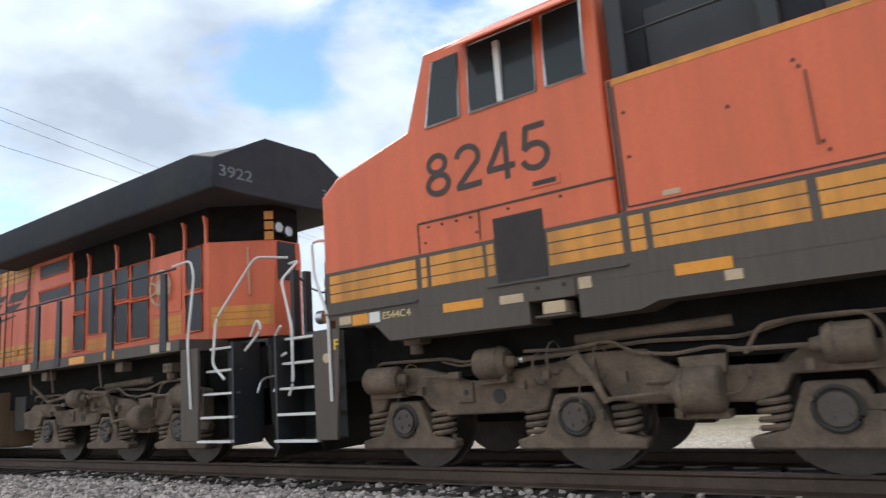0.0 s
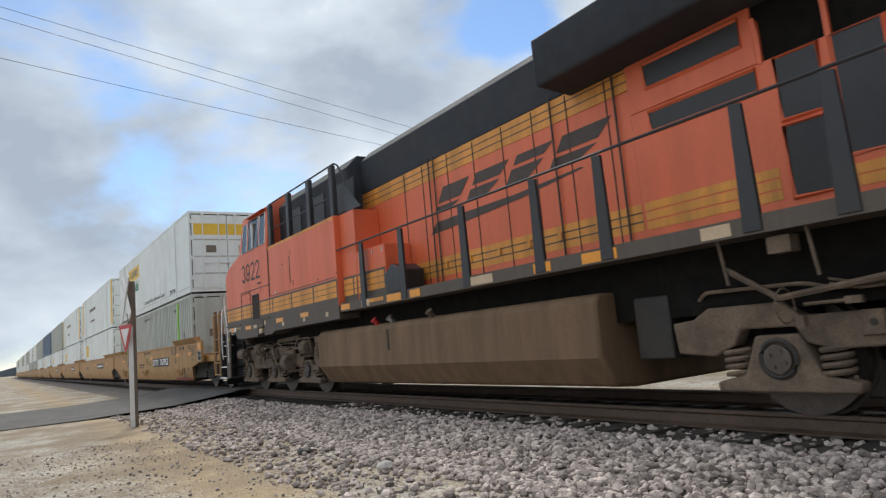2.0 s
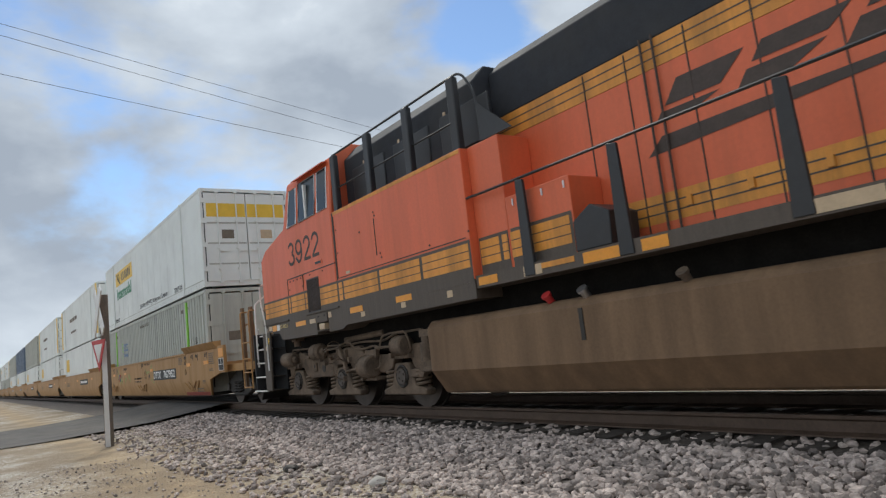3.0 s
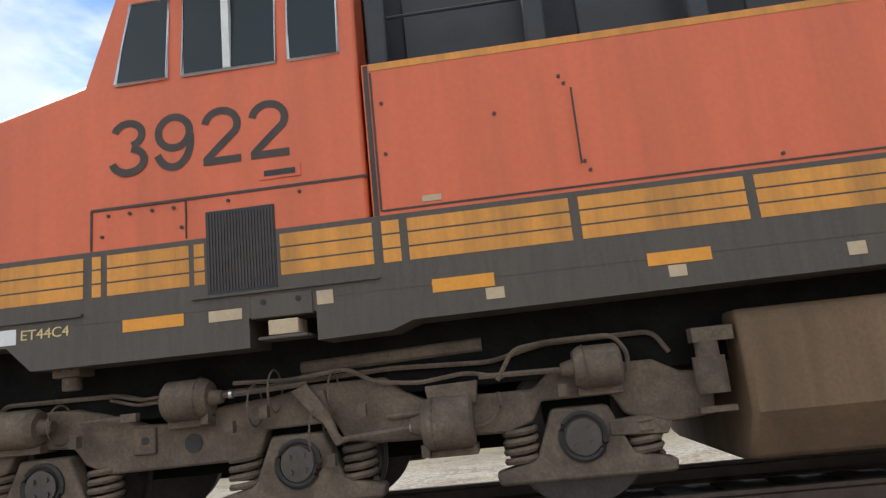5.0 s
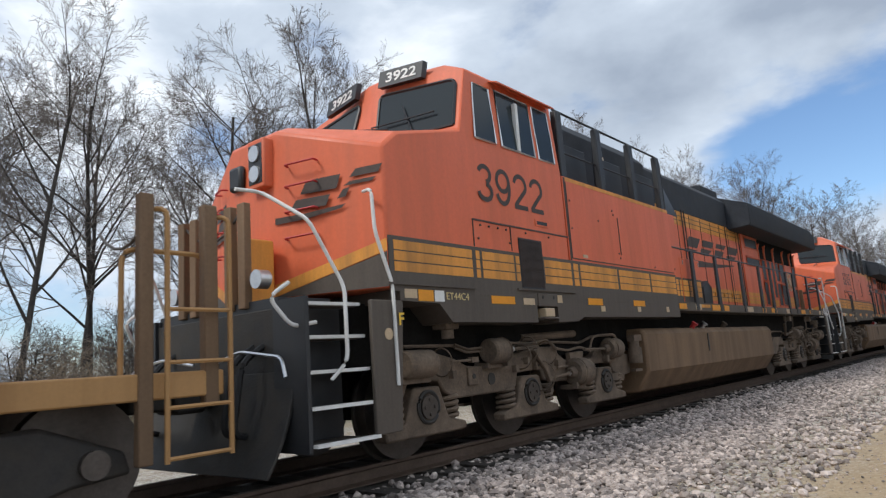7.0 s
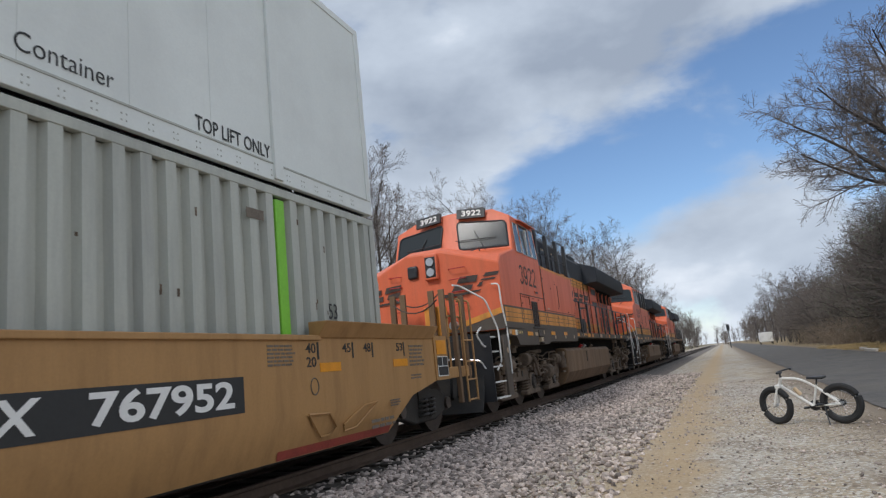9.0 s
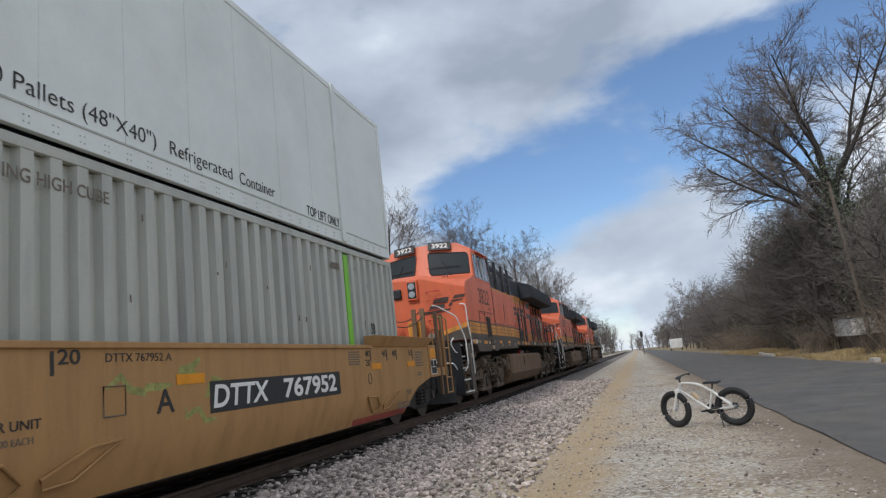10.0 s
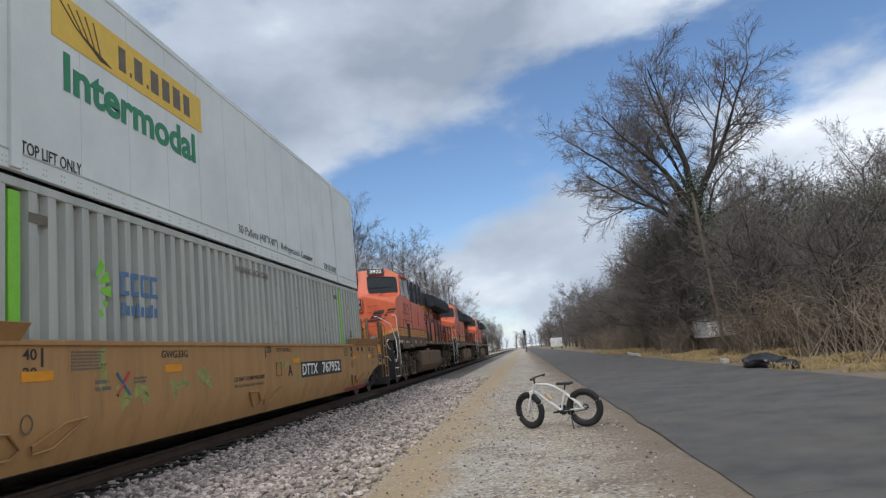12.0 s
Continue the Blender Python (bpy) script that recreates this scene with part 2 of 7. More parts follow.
FOUL = material("fouled_dark_ballast", (0.06, 0.05, 0.042), 0.95, grain=0.5, scale=16, fine=60, bump=0.9, dirt=(0.13, 0.11, 0.09), dirt_amount=0.4, dirt_scale=9)
ASPHALT = asphalt_material()
BARK = material("grey_bark", (0.05, 0.043, 0.038), 0.95, grain=0.3, scale=8, bump=0.4)
TWIG = material("brown_twigs", (0.155, 0.132, 0.118), 0.95, grain=0.25, scale=2, bump=0)
BRUSH = material("dry_brush_stems", (0.225, 0.178, 0.132), 0.95, grain=0.35, scale=2, bump=0, random_tint=0.35, island=True)
LEAF = material("dull_evergreen_leaves", (0.125, 0.14, 0.09), 0.8, grain=0.35, scale=3, bump=0, random_tint=0.4, island=True)
STRAW = material("dry_straw_grass", (0.40, 0.30, 0.15), 0.95, grain=0.3, scale=3, bump=0, random_tint=0.3, island=True)
POLE = material("weathered_pole_timber", (0.17, 0.135, 0.105), 0.9, grain=0.25, scale=7, bump=0.4, streak=True)
RUBBER = material("black_rubber", (0.018, 0.018, 0.019), 0.8, grain=0.15, bump=0.2)
BAG = material("black_plastic_sheet", (0.014, 0.014, 0.018), 0.35, grain=0.2, bump=0.3)
CONCRETE = material("pale_concrete", (0.45, 0.42, 0.38), 0.9, grain=0.15, bump=0.2)
# blue-grey puts the haze of distance into the hill's colour
HILL = material("hazy_wooded_hill", (0.11, 0.13, 0.15), 1.0, grain=0.2, scale=0.02, fine=0.2, bump=0)


def glass_material():
    m = bpy.data.materials.new("tinted_cab_glass")
    m.use_nodes = True
    b = m.node_tree.nodes["Principled BSDF"]
    b.inputs["Base Color"].default_value = (0.035, 0.043, 0.047, 1)
    b.inputs["Roughness"].default_value = 0.12
    b.inputs["Transmission Weight"].default_value = 0.0
    b.inputs["Specular IOR Level"].default_value = 0.2
    b.inputs["IOR"].default_value = 1.5
    return m


GLASS = glass_material()


def ground_material():
    """Pale gravel lot, sandier in a worn strip, with brown earth and dead grass patches."""
    m = bpy.data.materials.new("gravel_and_dirt")
    m.use_nodes = True
    n, l = m.node_tree.nodes, m.node_tree.links
    b = n["Principled BSDF"]
    b.inputs["Roughness"].default_value = 0.95
    tc = n.new("ShaderNodeTexCoord")

    def nz(scale, detail=6, rough=0.6, squash=None):
        t = n.new("ShaderNodeTexNoise")
        t.inputs["Scale"].default_value, t.inputs["Detail"].default_value, t.inputs["Roughness"].default_value = scale, detail, rough
        if squash:
            mp = n.new("ShaderNodeMapping")
            mp.inputs["Scale"].default_value = squash
            l.new(tc.outputs["Object"], mp.inputs[0])
            l.new(mp.outputs[0], t.inputs["Vector"])
        else:
            l.new(tc.outputs["Object"], t.inputs["Vector"])
        return t.outputs["Fac"]

    def ramp(f, lo, hi, a=0.0, c=1.0):
        r = n.new("ShaderNodeMapRange")
        r.interpolation_type = "SMOOTHSTEP"
        r.inputs["From Min"].default_value, r.inputs["From Max"].default_value = lo, hi
        r.inputs["To Min"].default_value, r.inputs["To Max"].default_value = a, c
        l.new(f, r.inputs["Value"])
        return r.outputs[0]

    def mix(f, a, c):
        x = n.new("ShaderNodeMix")
        x.data_type = "RGBA"
        l.new(f, x.inputs["Factor"])
        for s, v in (("A", a), ("B", c)):
            if isinstance(v, tuple):
                x.inputs[s].default_value = (*v, 1)
            else:
                l.new(v, x.inputs[s])
        return x.outputs["Result"]

    c = mix(ramp(nz(0.35, 6, 0.6, (0.35, 1.2, 1)), 0.42, 0.6), (0.43, 0.385, 0.32), (0.41, 0.335, 0.235))
    c = mix(ramp(nz(1.3, 8, 0.68), 0.46, 0.64, 0, 0.85), c, (0.225, 0.17, 0.115))
    c = mix(ramp(nz(7, 6, 0.7), 0.5, 0.66, 0, 0.5), c, (0.17, 0.135, 0.10))
    vor = n.new("ShaderNodeTexVoronoi")
    vor.inputs["Scale"].default_value = 32
    l.new(tc.outputs["Object"], vor.inputs["Vector"])
    hs = n.new("ShaderNodeSeparateColor")
    l.new(vor.outputs["Color"], hs.inputs[0])
    c = mix(ramp(hs.outputs[0], 0.58, 0.85, 0, 0.75), c, (0.60, 0.57, 0.52))
    c = mix(ramp(hs.outputs[1], 0.75, 0.95, 0, 0.7), c, (0.17, 0.145, 0.12))
    sp = n.new("ShaderNodeSeparateXYZ")
    l.new(tc.outputs["Object"], sp.inputs[0])

    def wavy(a, k):
        x = n.new("ShaderNodeMath")
        x.operation = "MULTIPLY_ADD"
        l.new(a, x.inputs[0])
        x.inputs[1].default_value = k
        l.new(sp.outputs[1], x.inputs[2])
        return x.outputs[0]

    edge = wavy(nz(0.7), 1.6)
    both = n.new("ShaderNodeMath")
    both.operation = "MULTIPLY"
    l.new(ramp(edge, 1.25, 1.9), both.inputs[0])
    l.new(ramp(edge, 2.0, 2.9, 0.85, 0), both.inputs[1])
    c = mix(both.outputs[0], c, (0.43, 0.315, 0.185))
    c = mix(ramp(edge, -0.9, 0.45, 0.9, 0), c, (0.19, 0.145, 0.10))
    far = ramp(sp.outputs[1], -8.6, -6.6, 1, 0)
    c = mix(far, c, mix(ramp(nz(0.8), 0.4, 0.6), (0.30, 0.22, 0.11), (0.16, 0.12, 0.07)))
    west = n.new("ShaderNodeMath")
    west.operation = "MULTIPLY"
    l.new(ramp(sp.outputs[0], -9.0, -2.5, 0.85, 0), west.inputs[0])
    l.new(ramp(nz(0.55, 7, 0.65), 0.40, 0.58), west.inputs[1])
    c = mix(west.outputs[0], c, (0.24, 0.18, 0.115))
    back = ramp(sp.outputs[1], 9.5, 14, 0, 1)
    c = mix(back, c, mix(ramp(nz(0.6), 0.4, 0.6), (0.24, 0.19, 0.11), (0.13, 0.12, 0.07)))
    l.new(c, b.inputs["Base Color"])
    bp = n.new("ShaderNodeBump")
    bp.inputs["Strength"].default_value, bp.inputs["Distance"].default_value = 0.6, 0.03
    l.new(ramp(vor.outputs["Distance"], 0, 0.7, 1, 0), bp.inputs["Height"])
    l.new(bp.outputs[0], b.inputs["Normal"])
    return m


GROUND = ground_material()


# ---- building helpers ----
def box(bm, x0, x1, y0, y1, z0, z1):
    v = [bm.verts.new(p) for p in ((x0, y0, z0), (x1, y0, z0), (x1, y1, z0), (x0, y1, z0), (x0, y0, z1), (x1, y0, z1), (x1, y1, z1), (x0, y1, z1))]
    for f in ((3, 2, 1, 0), (4, 5, 6, 7), (0, 1, 5, 4), (1, 2, 6, 5), (2, 3, 7, 6), (3, 0, 4, 7)):
        bm.faces.new([v[i] for i in f])


def prism(bm, pts, a, b, axis="y"):
    """A polygon swept from a to b along an axis; pts are in the two other coordinates."""
    put = {"y": lambda p, q: (p[0], q, p[1]), "x": lambda p, q: (q, p[0], p[1]), "z": lambda p, q: (p[0], p[1], q)}[axis]
    lo, hi = [bm.verts.new(put(p, a)) for p in pts], [bm.verts.new(put(p, b)) for p in pts]
    k = len(pts)
    bm.faces.new(lo)
    bm.faces.new(hi[::-1])
    for i in range(k):
        bm.faces.new((lo[i], hi[i], hi[(i + 1) % k], lo[(i + 1) % k]))


def ring_frame(d):
    d = d.normalized()
    u = d.cross(Vector((0, 0, 1)) if abs(d.z) < 0.9 else Vector((1, 0, 0))).normalized()
    return u, d.cross(u)


def tube(bm, pts, r, n=6, cap=True):
    """A round bar along points; r is one radius or one for each point."""
    pts = [Vector(p) for p in pts]
    rs = r if isinstance(r, (list, tuple)) else [r] * len(pts)
    rings = []
    for i, p in enumerate(pts):
        d = (pts[min(i + 1, len(pts) - 1)] - pts[max(i - 1, 0)])
        u, w = ring_frame(d)
        rings.append([bm.verts.new(p + (u * math.cos(2 * math.pi * k / n) + w * math.sin(2 * math.pi * k / n)) * rs[i]) for k in range(n)])
    for a, b in zip(rings, rings[1:]):
        for k in range(n):
            bm.faces.new((a[k], a[(k + 1) % n], b[(k + 1) % n], b[k]))
    if cap:
        bm.faces.new(rings[0][::-1])
        bm.faces.new(rings[-1])


def cyl(bm, p, q, r, n=16, r2=None):
    tube(bm, [p, q], [r, r if r2 is None else r2], n)


def bent(pts, r=0.06, n=4):
    """Points of a path with its corners rounded."""
    pts = [Vector(p) for p in pts]
    out = [pts[0]]
    for a, b, c in zip(pts, pts[1:], pts[2:]):
        u, w = (a - b), (c - b)
        k = min(r, u.length * 0.45, w.length * 0.45)
        p, q = b + u.normalized() * k, b + w.normalized() * k
        for i in range(n + 1):
            s = i / n
            out.append(p * (1 - s) ** 2 + b * 2 * s * (1 - s) + q * s * s)
    out.append(pts[-1])
    return out


def finish(name, bm, mat, bevel=0.0, smooth=True):
    me = bpy.data.meshes.new(name)
    bmesh.ops.recalc_face_normals(bm, faces=bm.faces)
    bm.to_mesh(me)
    bm.free()
    me.materials.append(mat)
    if smooth:
        me.shade_smooth()
        me.set_sharp_from_angle(angle=radians(32))
    ob = new(name, me)
    if bevel:
        bv = ob.modifiers.new("bevel", "BEVEL")
        bv.width, bv.segments, bv.limit_method, bv.angle_limit = bevel, 2, "ANGLE", radians(40)
        bv.harden_normals = False
    return ob


def part(name, bm, mat, parent, label="", bevel=0.0):
    ob = finish(name, bm, mat, bevel)
    ob.parent = parent
    if label:
        ob["label"] = label
    return ob


def again(ob, m):
    """Another object on the same mesh under the same parent."""
    o = ob.copy()
    scene.collection.objects.link(o)
    o.parent = ob.parent
    o.matrix_basis = m
    return o


def thing(name, x, y, z, label, category, group="", rz=0):
    e = new(name)
    e.empty_display_size = 0.3
    e.matrix_basis = pose(x, y, z, 0, 0, rz)
    return tagged(e, label, category, group)


def mesh_of(verts, faces, name, mat, smooth=False):
    me = bpy.data.meshes.new(name)
    me.from_pydata(verts, [], faces)
    me.materials.append(mat)
    if smooth:
        me.shade_smooth()
    return me


def words(name, text, x0, x1, z0, z1, y, mat, parent, shear=0.0, heavy=0.0, label="", face=None):
    """Lettering that fills a width and height on a side that faces -y (or on the pose face, in its x and y)."""
    cu = bpy.data.curves.new(name, "FONT")
    cu.body, cu.shear, cu.offset, cu.extrude = text, shear, heavy, 0.0015
    cu.resolution_u = 4
    tmp = bpy.data.objects.new(name, cu)
    scene.collection.objects.link(tmp)
    dg = bpy.context.evaluated_depsgraph_get()
    me = bpy.data.meshes.new_from_object(tmp.evaluated_get(dg))
    bpy.data.objects.remove(tmp)
    xs, ys = [v.co.x for v in me.vertices], [v.co.y for v in me.vertices]
    ax, bx, ay, by = min(xs), max(xs), min(ys), max(ys)
    for v in me.vertices:
        u = (v.co.x - ax) / (bx - ax)
        w = (v.co.y - ay) / (by - ay)
        v.co = (x0 + u * (x1 - x0), y - v.co.z, z0 + w * (z1 - z0))
        if face is not None:
            v.co = face @ Vector((v.co.x, v.co.z, -v.co.y + y))
    me.materials.clear()
    me.materials.append(mat)
    ob = new(name, me)
    ob.parent = parent
    if label:
        ob["label"] = label
    return ob


def bars(name, x0, x1, z0, z1, rows, y, mat, parent, label="", seed=0):
    """Writing too small to read: broken lines of bars."""
    rnd = random.Random(seed)
    bm = bmesh.new()
    h = (z1 - z0) / rows
    for i in range(rows):
        x = x0
        end = x1 - rnd.random() * 0.2 * (x1 - x0)
        while x < end:
            w = min(end - x, h * rnd.uniform(1.2, 3.2))
            box(bm, x, x + w, y - 0.002, y + 0.001, z1 - (i + 0.75) * h, z1 - (i + 0.2) * h)
            x += w + h * 0.4
    return tagged(part(name, bm, mat, parent, label), kind="stuff")


MOVERS = []   # things of the train, with their place along it
WHEELS = []   # wheelsets that turn


# ---- ground, roads, track ----
def spaced(*spans):
    out = []
    for a, b, k in spans:
        out += [a + (b - a) * i / k for i in range(k)]
    return out + [spans[-1][1]]


def build_ground():
    xs = spaced((-2500, -200, 6), (-200, -30, 8), (-30, 40, 120), (40, 200, 8), (200, 2500, 6))
    ys = spaced((-2500, -100, 6), (-100, -10, 8), (-10, 4, 56), (4, 40, 10), (40, 2500, 8))
    verts, faces = [], []
    for y in ys:
        for x in xs:
            near = max(0.0, 1 - max(abs(x), abs(y)) / 34)
            z = noise.noise((x * 0.5, y * 0.8, 3)) * 0.018 * near - 0.004
            verts.append((x, y, z))
    w = len(xs)
    for j in range(len(ys) - 1):
        for i in range(w - 1):
            faces.append((j * w + i, j * w + i + 1, (j + 1) * w + i + 1, (j + 1) * w + i))
    ob = new("ground", mesh_of(verts, faces, "ground", GROUND, True))
    tagged(ob, "pale gravel and sandy dirt verge beside the track", "ground", kind="structure")


def build_roads():
    rnd = random.Random(4)
    bm = bmesh.new()
    near, far = [], []
    x = -26.0
    while x < 420:
        wob = (rnd.random() - 0.5) * 0.07 if x < 60 else 0
        near.append(bm.verts.new((x, -1.78 + wob, 0.012)))
        far.append(bm.verts.new((x, -6.75 - wob * 1.5, 0.012)))
        x += 0.8 if x < 60 else 30
    for i in range(len(near) - 1):
        bm.faces.new((far[i], far[i + 1], near[i + 1], near[i]))
    road = finish("road", bm, ASPHALT)
    tagged(road, "worn grey asphalt road beside the railway", "road", kind="structure")
    bm = bmesh.new()
    prof = [(-60, 0.02), (1.0, 0.02), (3.2, 0.10), (4.9, 0.29), (5.22, 0.295)]
    for side in (prof, [(2 * TY - a, b) for a, b in prof[::-1]]):
        for (a, za), (b, zb) in zip(side, side[1:]):
            v = [bm.verts.new(p) for p in ((-26.92, a, za), (-18.62, a, za), (-18.62, b, zb), (-26.92, b, zb))]
            bm.faces.new(v)
    cr = finish("road_crossing", bm, ASPHALT)
    tagged(cr, "dark asphalt level crossing road ramping up to the rails", "road", kind="structure")
    bm = bmesh.new()
    box(bm, -26.92, -18.62, TY - 0.62, TY + 0.62, 0.1, 0.292)
    tagged(finish("crossing_panel", bm, ASPHALT), "dark crossing infill between the rails", "road", kind="structure")


def stone_shapes(k, seed):
    """A few crushed-stone shapes: icosahedra knocked out of true."""
    rnd = random.Random(seed)
    out = []
    for _ in range(k):
        bm = bmesh.new()
        bmesh.ops.create_icosphere(bm, subdivisions=1, radius=1)
        for v in bm.verts:
            v.co = v.co * rnd.uniform(0.65, 1.15)
            v.co.z *= 0.75
        bm.verts.ensure_lookup_table()
        out.append((np.array([v.co[:] for v in bm.verts]), np.array([[v.index for v in f.verts] for f in bm.faces])))
        bm.free()
    return out


def bed_height(y):
    d = abs(y - TY)
    return 0.10 if d < 1.75 else max(0.0, 0.10 - (d - 1.75) * 0.085)


def build_track():
    bed = thing("ballast_bed", 0, 0, 0, "crushed pinkish-grey stone ballast bed under the track", "ballast")
    bed["kind"] = "structure"
    bm = bmesh.new()
    prism(bm, [(TY - 2.95, -0.02), (TY - 1.75, 0.085), (TY + 1.75, 0.085), (TY + 2.95, -0.02)], -400, 400, "x")
    part("bed", bm, BEDMAT, bed)
    bm = bmesh.new()
    prism(bm, [(TY - 1.5, 0.075), (TY - 1.3, 0.098), (TY + 1.3, 0.098), (TY + 1.5, 0.075)], -400, 400, "x")
    part("fouled_strip", bm, FOUL, bed, "oil-dark fouled ballast between the ties")
    shapes = stone_shapes(9, 5)
    rng = np.random.default_rng(11)
    V_, F_ = [], []
    base = 0

    def scatter(n, x0, x1, ydist, size):
        nonlocal base
        for _ in range(n):
            x, y = rng.uniform(x0, x1), ydist()
            s = size() * 0.5
            sv, sf = shapes[rng.integers(len(shapes))]
            a, b = rng.uniform(0, 6.28), rng.uniform(-0.6, 0.6)
            ca, sa, cb, sb = math.cos(a), math.sin(a), math.cos(b), math.sin(b)
            m = np.array([[ca, -sa * cb, sa * sb], [sa, ca * cb, -ca * sb], [0, sb, cb]])
            p = (sv * np.array([s * rng.uniform(0.8, 1.35), s, s])) @ m.T
            p += (x, y, bed_height(y) + s * rng.uniform(0.1, 0.6))
            V_.append(p)
            F_.append(sf + base)
            base += len(sv)

    dense = lambda: TY - 1.42 - 1.9 * rng.random() ** 0.95
    thin = lambda: TY - 3.0 - 1.5 * rng.random() ** 1.8
    sized = lambda: float(np.clip(rng.normal(0.066, 0.02), 0.025, 0.12))
    small = lambda: float(np.clip(rng.normal(0.04, 0.014), 0.015, 0.09))
    tiny = lambda: float(np.clip(rng.normal(0.022, 0.012), 0.01, 0.07))
    scatter(23000, -11, 12, dense, sized)
    scatter(1500, -12, 20, lambda: TY - 0.85 - 0.6 * rng.random(), sized)
    scatter(5200, -11, 14, thin, sized)
    scatter(9000, 12, 34, dense, sized)
    scatter(2200, 14, 34, thin, sized)
    scatter(3500, -19, -11, dense, sized)
    scatter(900, -18.5, -11, thin, sized)
    scatter(9000, -12, 24, lambda: -1.5 + 4.6 * rng.random(), tiny)
    scatter(90, 3, 26, lambda: -2.0 + 0.6 * rng.random(), tiny)
    me = bpy.data.meshes.new("loose_ballast")
    verts, faces = np.concatenate(V_), np.concatenate(F_)
    me.from_pydata(verts.tolist(), [], faces.tolist())
    me.materials.append(STONE)
    rnd = random.Random(15)
    kinds = []
    for sv, sf in shapes:
        k = bpy.data.meshes.new("ballast_stone")
        k.from_pydata((sv * 0.034).tolist(), [], sf.tolist())
        k.materials.append(STONEP)
        kinds.append(k)
    for i in range(300):
        o = new("ballast_stone", rnd.choice(kinds))
        o.parent = bed
        y = rnd.uniform(2.9, 4.3)
        o.matrix_basis = pose(rnd.uniform(-3.4, 3.4), y, bed_height(y) + 0.035, rnd.uniform(-30, 30), rnd.uniform(-30, 30), rnd.uniform(0, 360))
        s = rnd.uniform(0.8, 1.4)
        o.scale = (s * rnd.uniform(0.9, 1.3), s, s)
    lo = new("loose_ballast", me)
    lo.parent = bed
    tagged(lo, "loose crushed ballast stones", kind="stuff")

    rails = thing("track", 0, TY, RAIL, "single railway track of worn rails on dark timber ties", "railway track")
    rails["kind"] = "structure"
    for side in (-1, 1):
        c = side * 0.7535
        prof = [(-.036, 0), (.036, 0), (.036, -.03), (.01, -.05), (.01, -.14), (.07, -.165), (.07, -.18), (-.07, -.18), (-.07, -.165), (-.01, -.14), (-.01, -.05), (-.036, -.03)]
        bm = bmesh.new()
        prism(bm, [(c + a, b) for a, b in prof], -400, 400, "x")
        part("rail", bm, RAILTOP, rails, "worn steel rail with rusty sides")
    bm = bmesh.new()
    box(bm, -0.115, 0.115, -1.3, 1.3, -0.36, -0.178)
    tie = part("tie", bm, TIE, rails, "dark creosoted timber tie")
    rnd = random.Random(8)
    tie.matrix_basis = pose(-30, 0, 0)
    for i in range(1, 200):
        again(tie, pose(-30 + i * 0.53, rnd.uniform(-0.07, 0.07), rnd.uniform(-0.012, 0.006), 0, 0, rnd.uniform(-1.2, 1.2)))
    bm = bmesh.new()
    for i in range(1, 700):
        x = -30 - i * 0.53 if i < 400 else 76 + (i - 400) * 0.53
        box(bm, x - 0.11, x + 0.11, -1.3, 1.3, -0.36, -0.178)
    far = part("far_ties", bm, TIE, rails)
    far["kind"] = "stuff"


# ---- locomotives ----
LOCO_PITCH = 22.88
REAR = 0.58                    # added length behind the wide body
HW = 1.55
AXLES = (0.72, 2.72, 4.80, 14.88, 16.86, 18.84)


def cab_shell():
    """Nose and cab as one faceted shell, front to -x."""
    bm = bmesh.new()
    zb = 1.72
    P = {}

    def v(name, x, y, z):
        P[name] = bm.verts.new((x, y, z))

    for s, t in ((-1, "l"), (1, "r")):
        v("A0" + t, -0.08, s * HW, zb)
        v("A1" + t, -0.08, s * HW, 3.14)
        v("A2" + t, 0.16, s * (HW - 0.02), 3.34)
        v("W0" + t, 1.24, s * (HW - 0.03), 3.62)
        v("W1" + t, 1.48, s * (HW - 0.08), 4.46)
        v("R1" + t, 1.72, s * 1.0, 4.74)
        v("E1" + t, 3.46, s * (HW - 0.08), 4.46)
        v("R2" + t, 3.46, s * 1.0, 4.76)
        v("B0" + t, 3.46, s * HW, zb)
        v("B1" + t, 3.46, s * HW, 3.46)
        v("S1" + t, 1.24, s * HW, 3.46)
        v("N0" + t, -0.56, s * 0.42, zb)
        v("N1" + t, -0.50, s * 0.40, 3.50)
        v("N2" + t, -0.30, s * 0.36, 3.60)
        v("C0" + t, 1.12, s * 0.12, 3.70)
        v("C1" + t, 1.44, s * 0.12, 4.74)
    F = []

    def f(*names):
        F.append(bm.faces.new([P[n] for n in names]))

    for t in ("l", "r"):
        f("A0" + t, "A1" + t, "N1" + t, "N0" + t)
        f("A1" + t, "A2" + t, "N2" + t, "N1" + t)
        f("A2" + t, "W0" + t, "C0" + t, "N2" + t)
        f("W0" + t, "W1" + t, "R1" + t, "C1" + t, "C0" + t)
        f("W1" + t, "E1" + t, "R2" + t, "R1" + t)
        f("A0" + t, "B0" + t, "B1" + t, "S1" + t, "W0" + t, "A2" + t, "A1" + t)
        f("S1" + t, "B1" + t, "E1" + t, "W1" + t, "W0" + t)
    f("N0l", "N1l", "N1r", "N0r")
    f("N1l", "N2l", "N2r", "N1r")
    f("N2l", "C0l", "C0r", "N2r")
    f("C0l", "C1l", "C1r", "C0r")
    f("R1l", "R2l", "R2r", "R1r", "C1r", "C1l")
    f("B0l", "B0r", "B1r", "E1r", "R2r", "R2l", "E1l", "B1l")
    f("A0l", "N0l", "N0r", "A0r", "B0r", "B0l")
    return bm


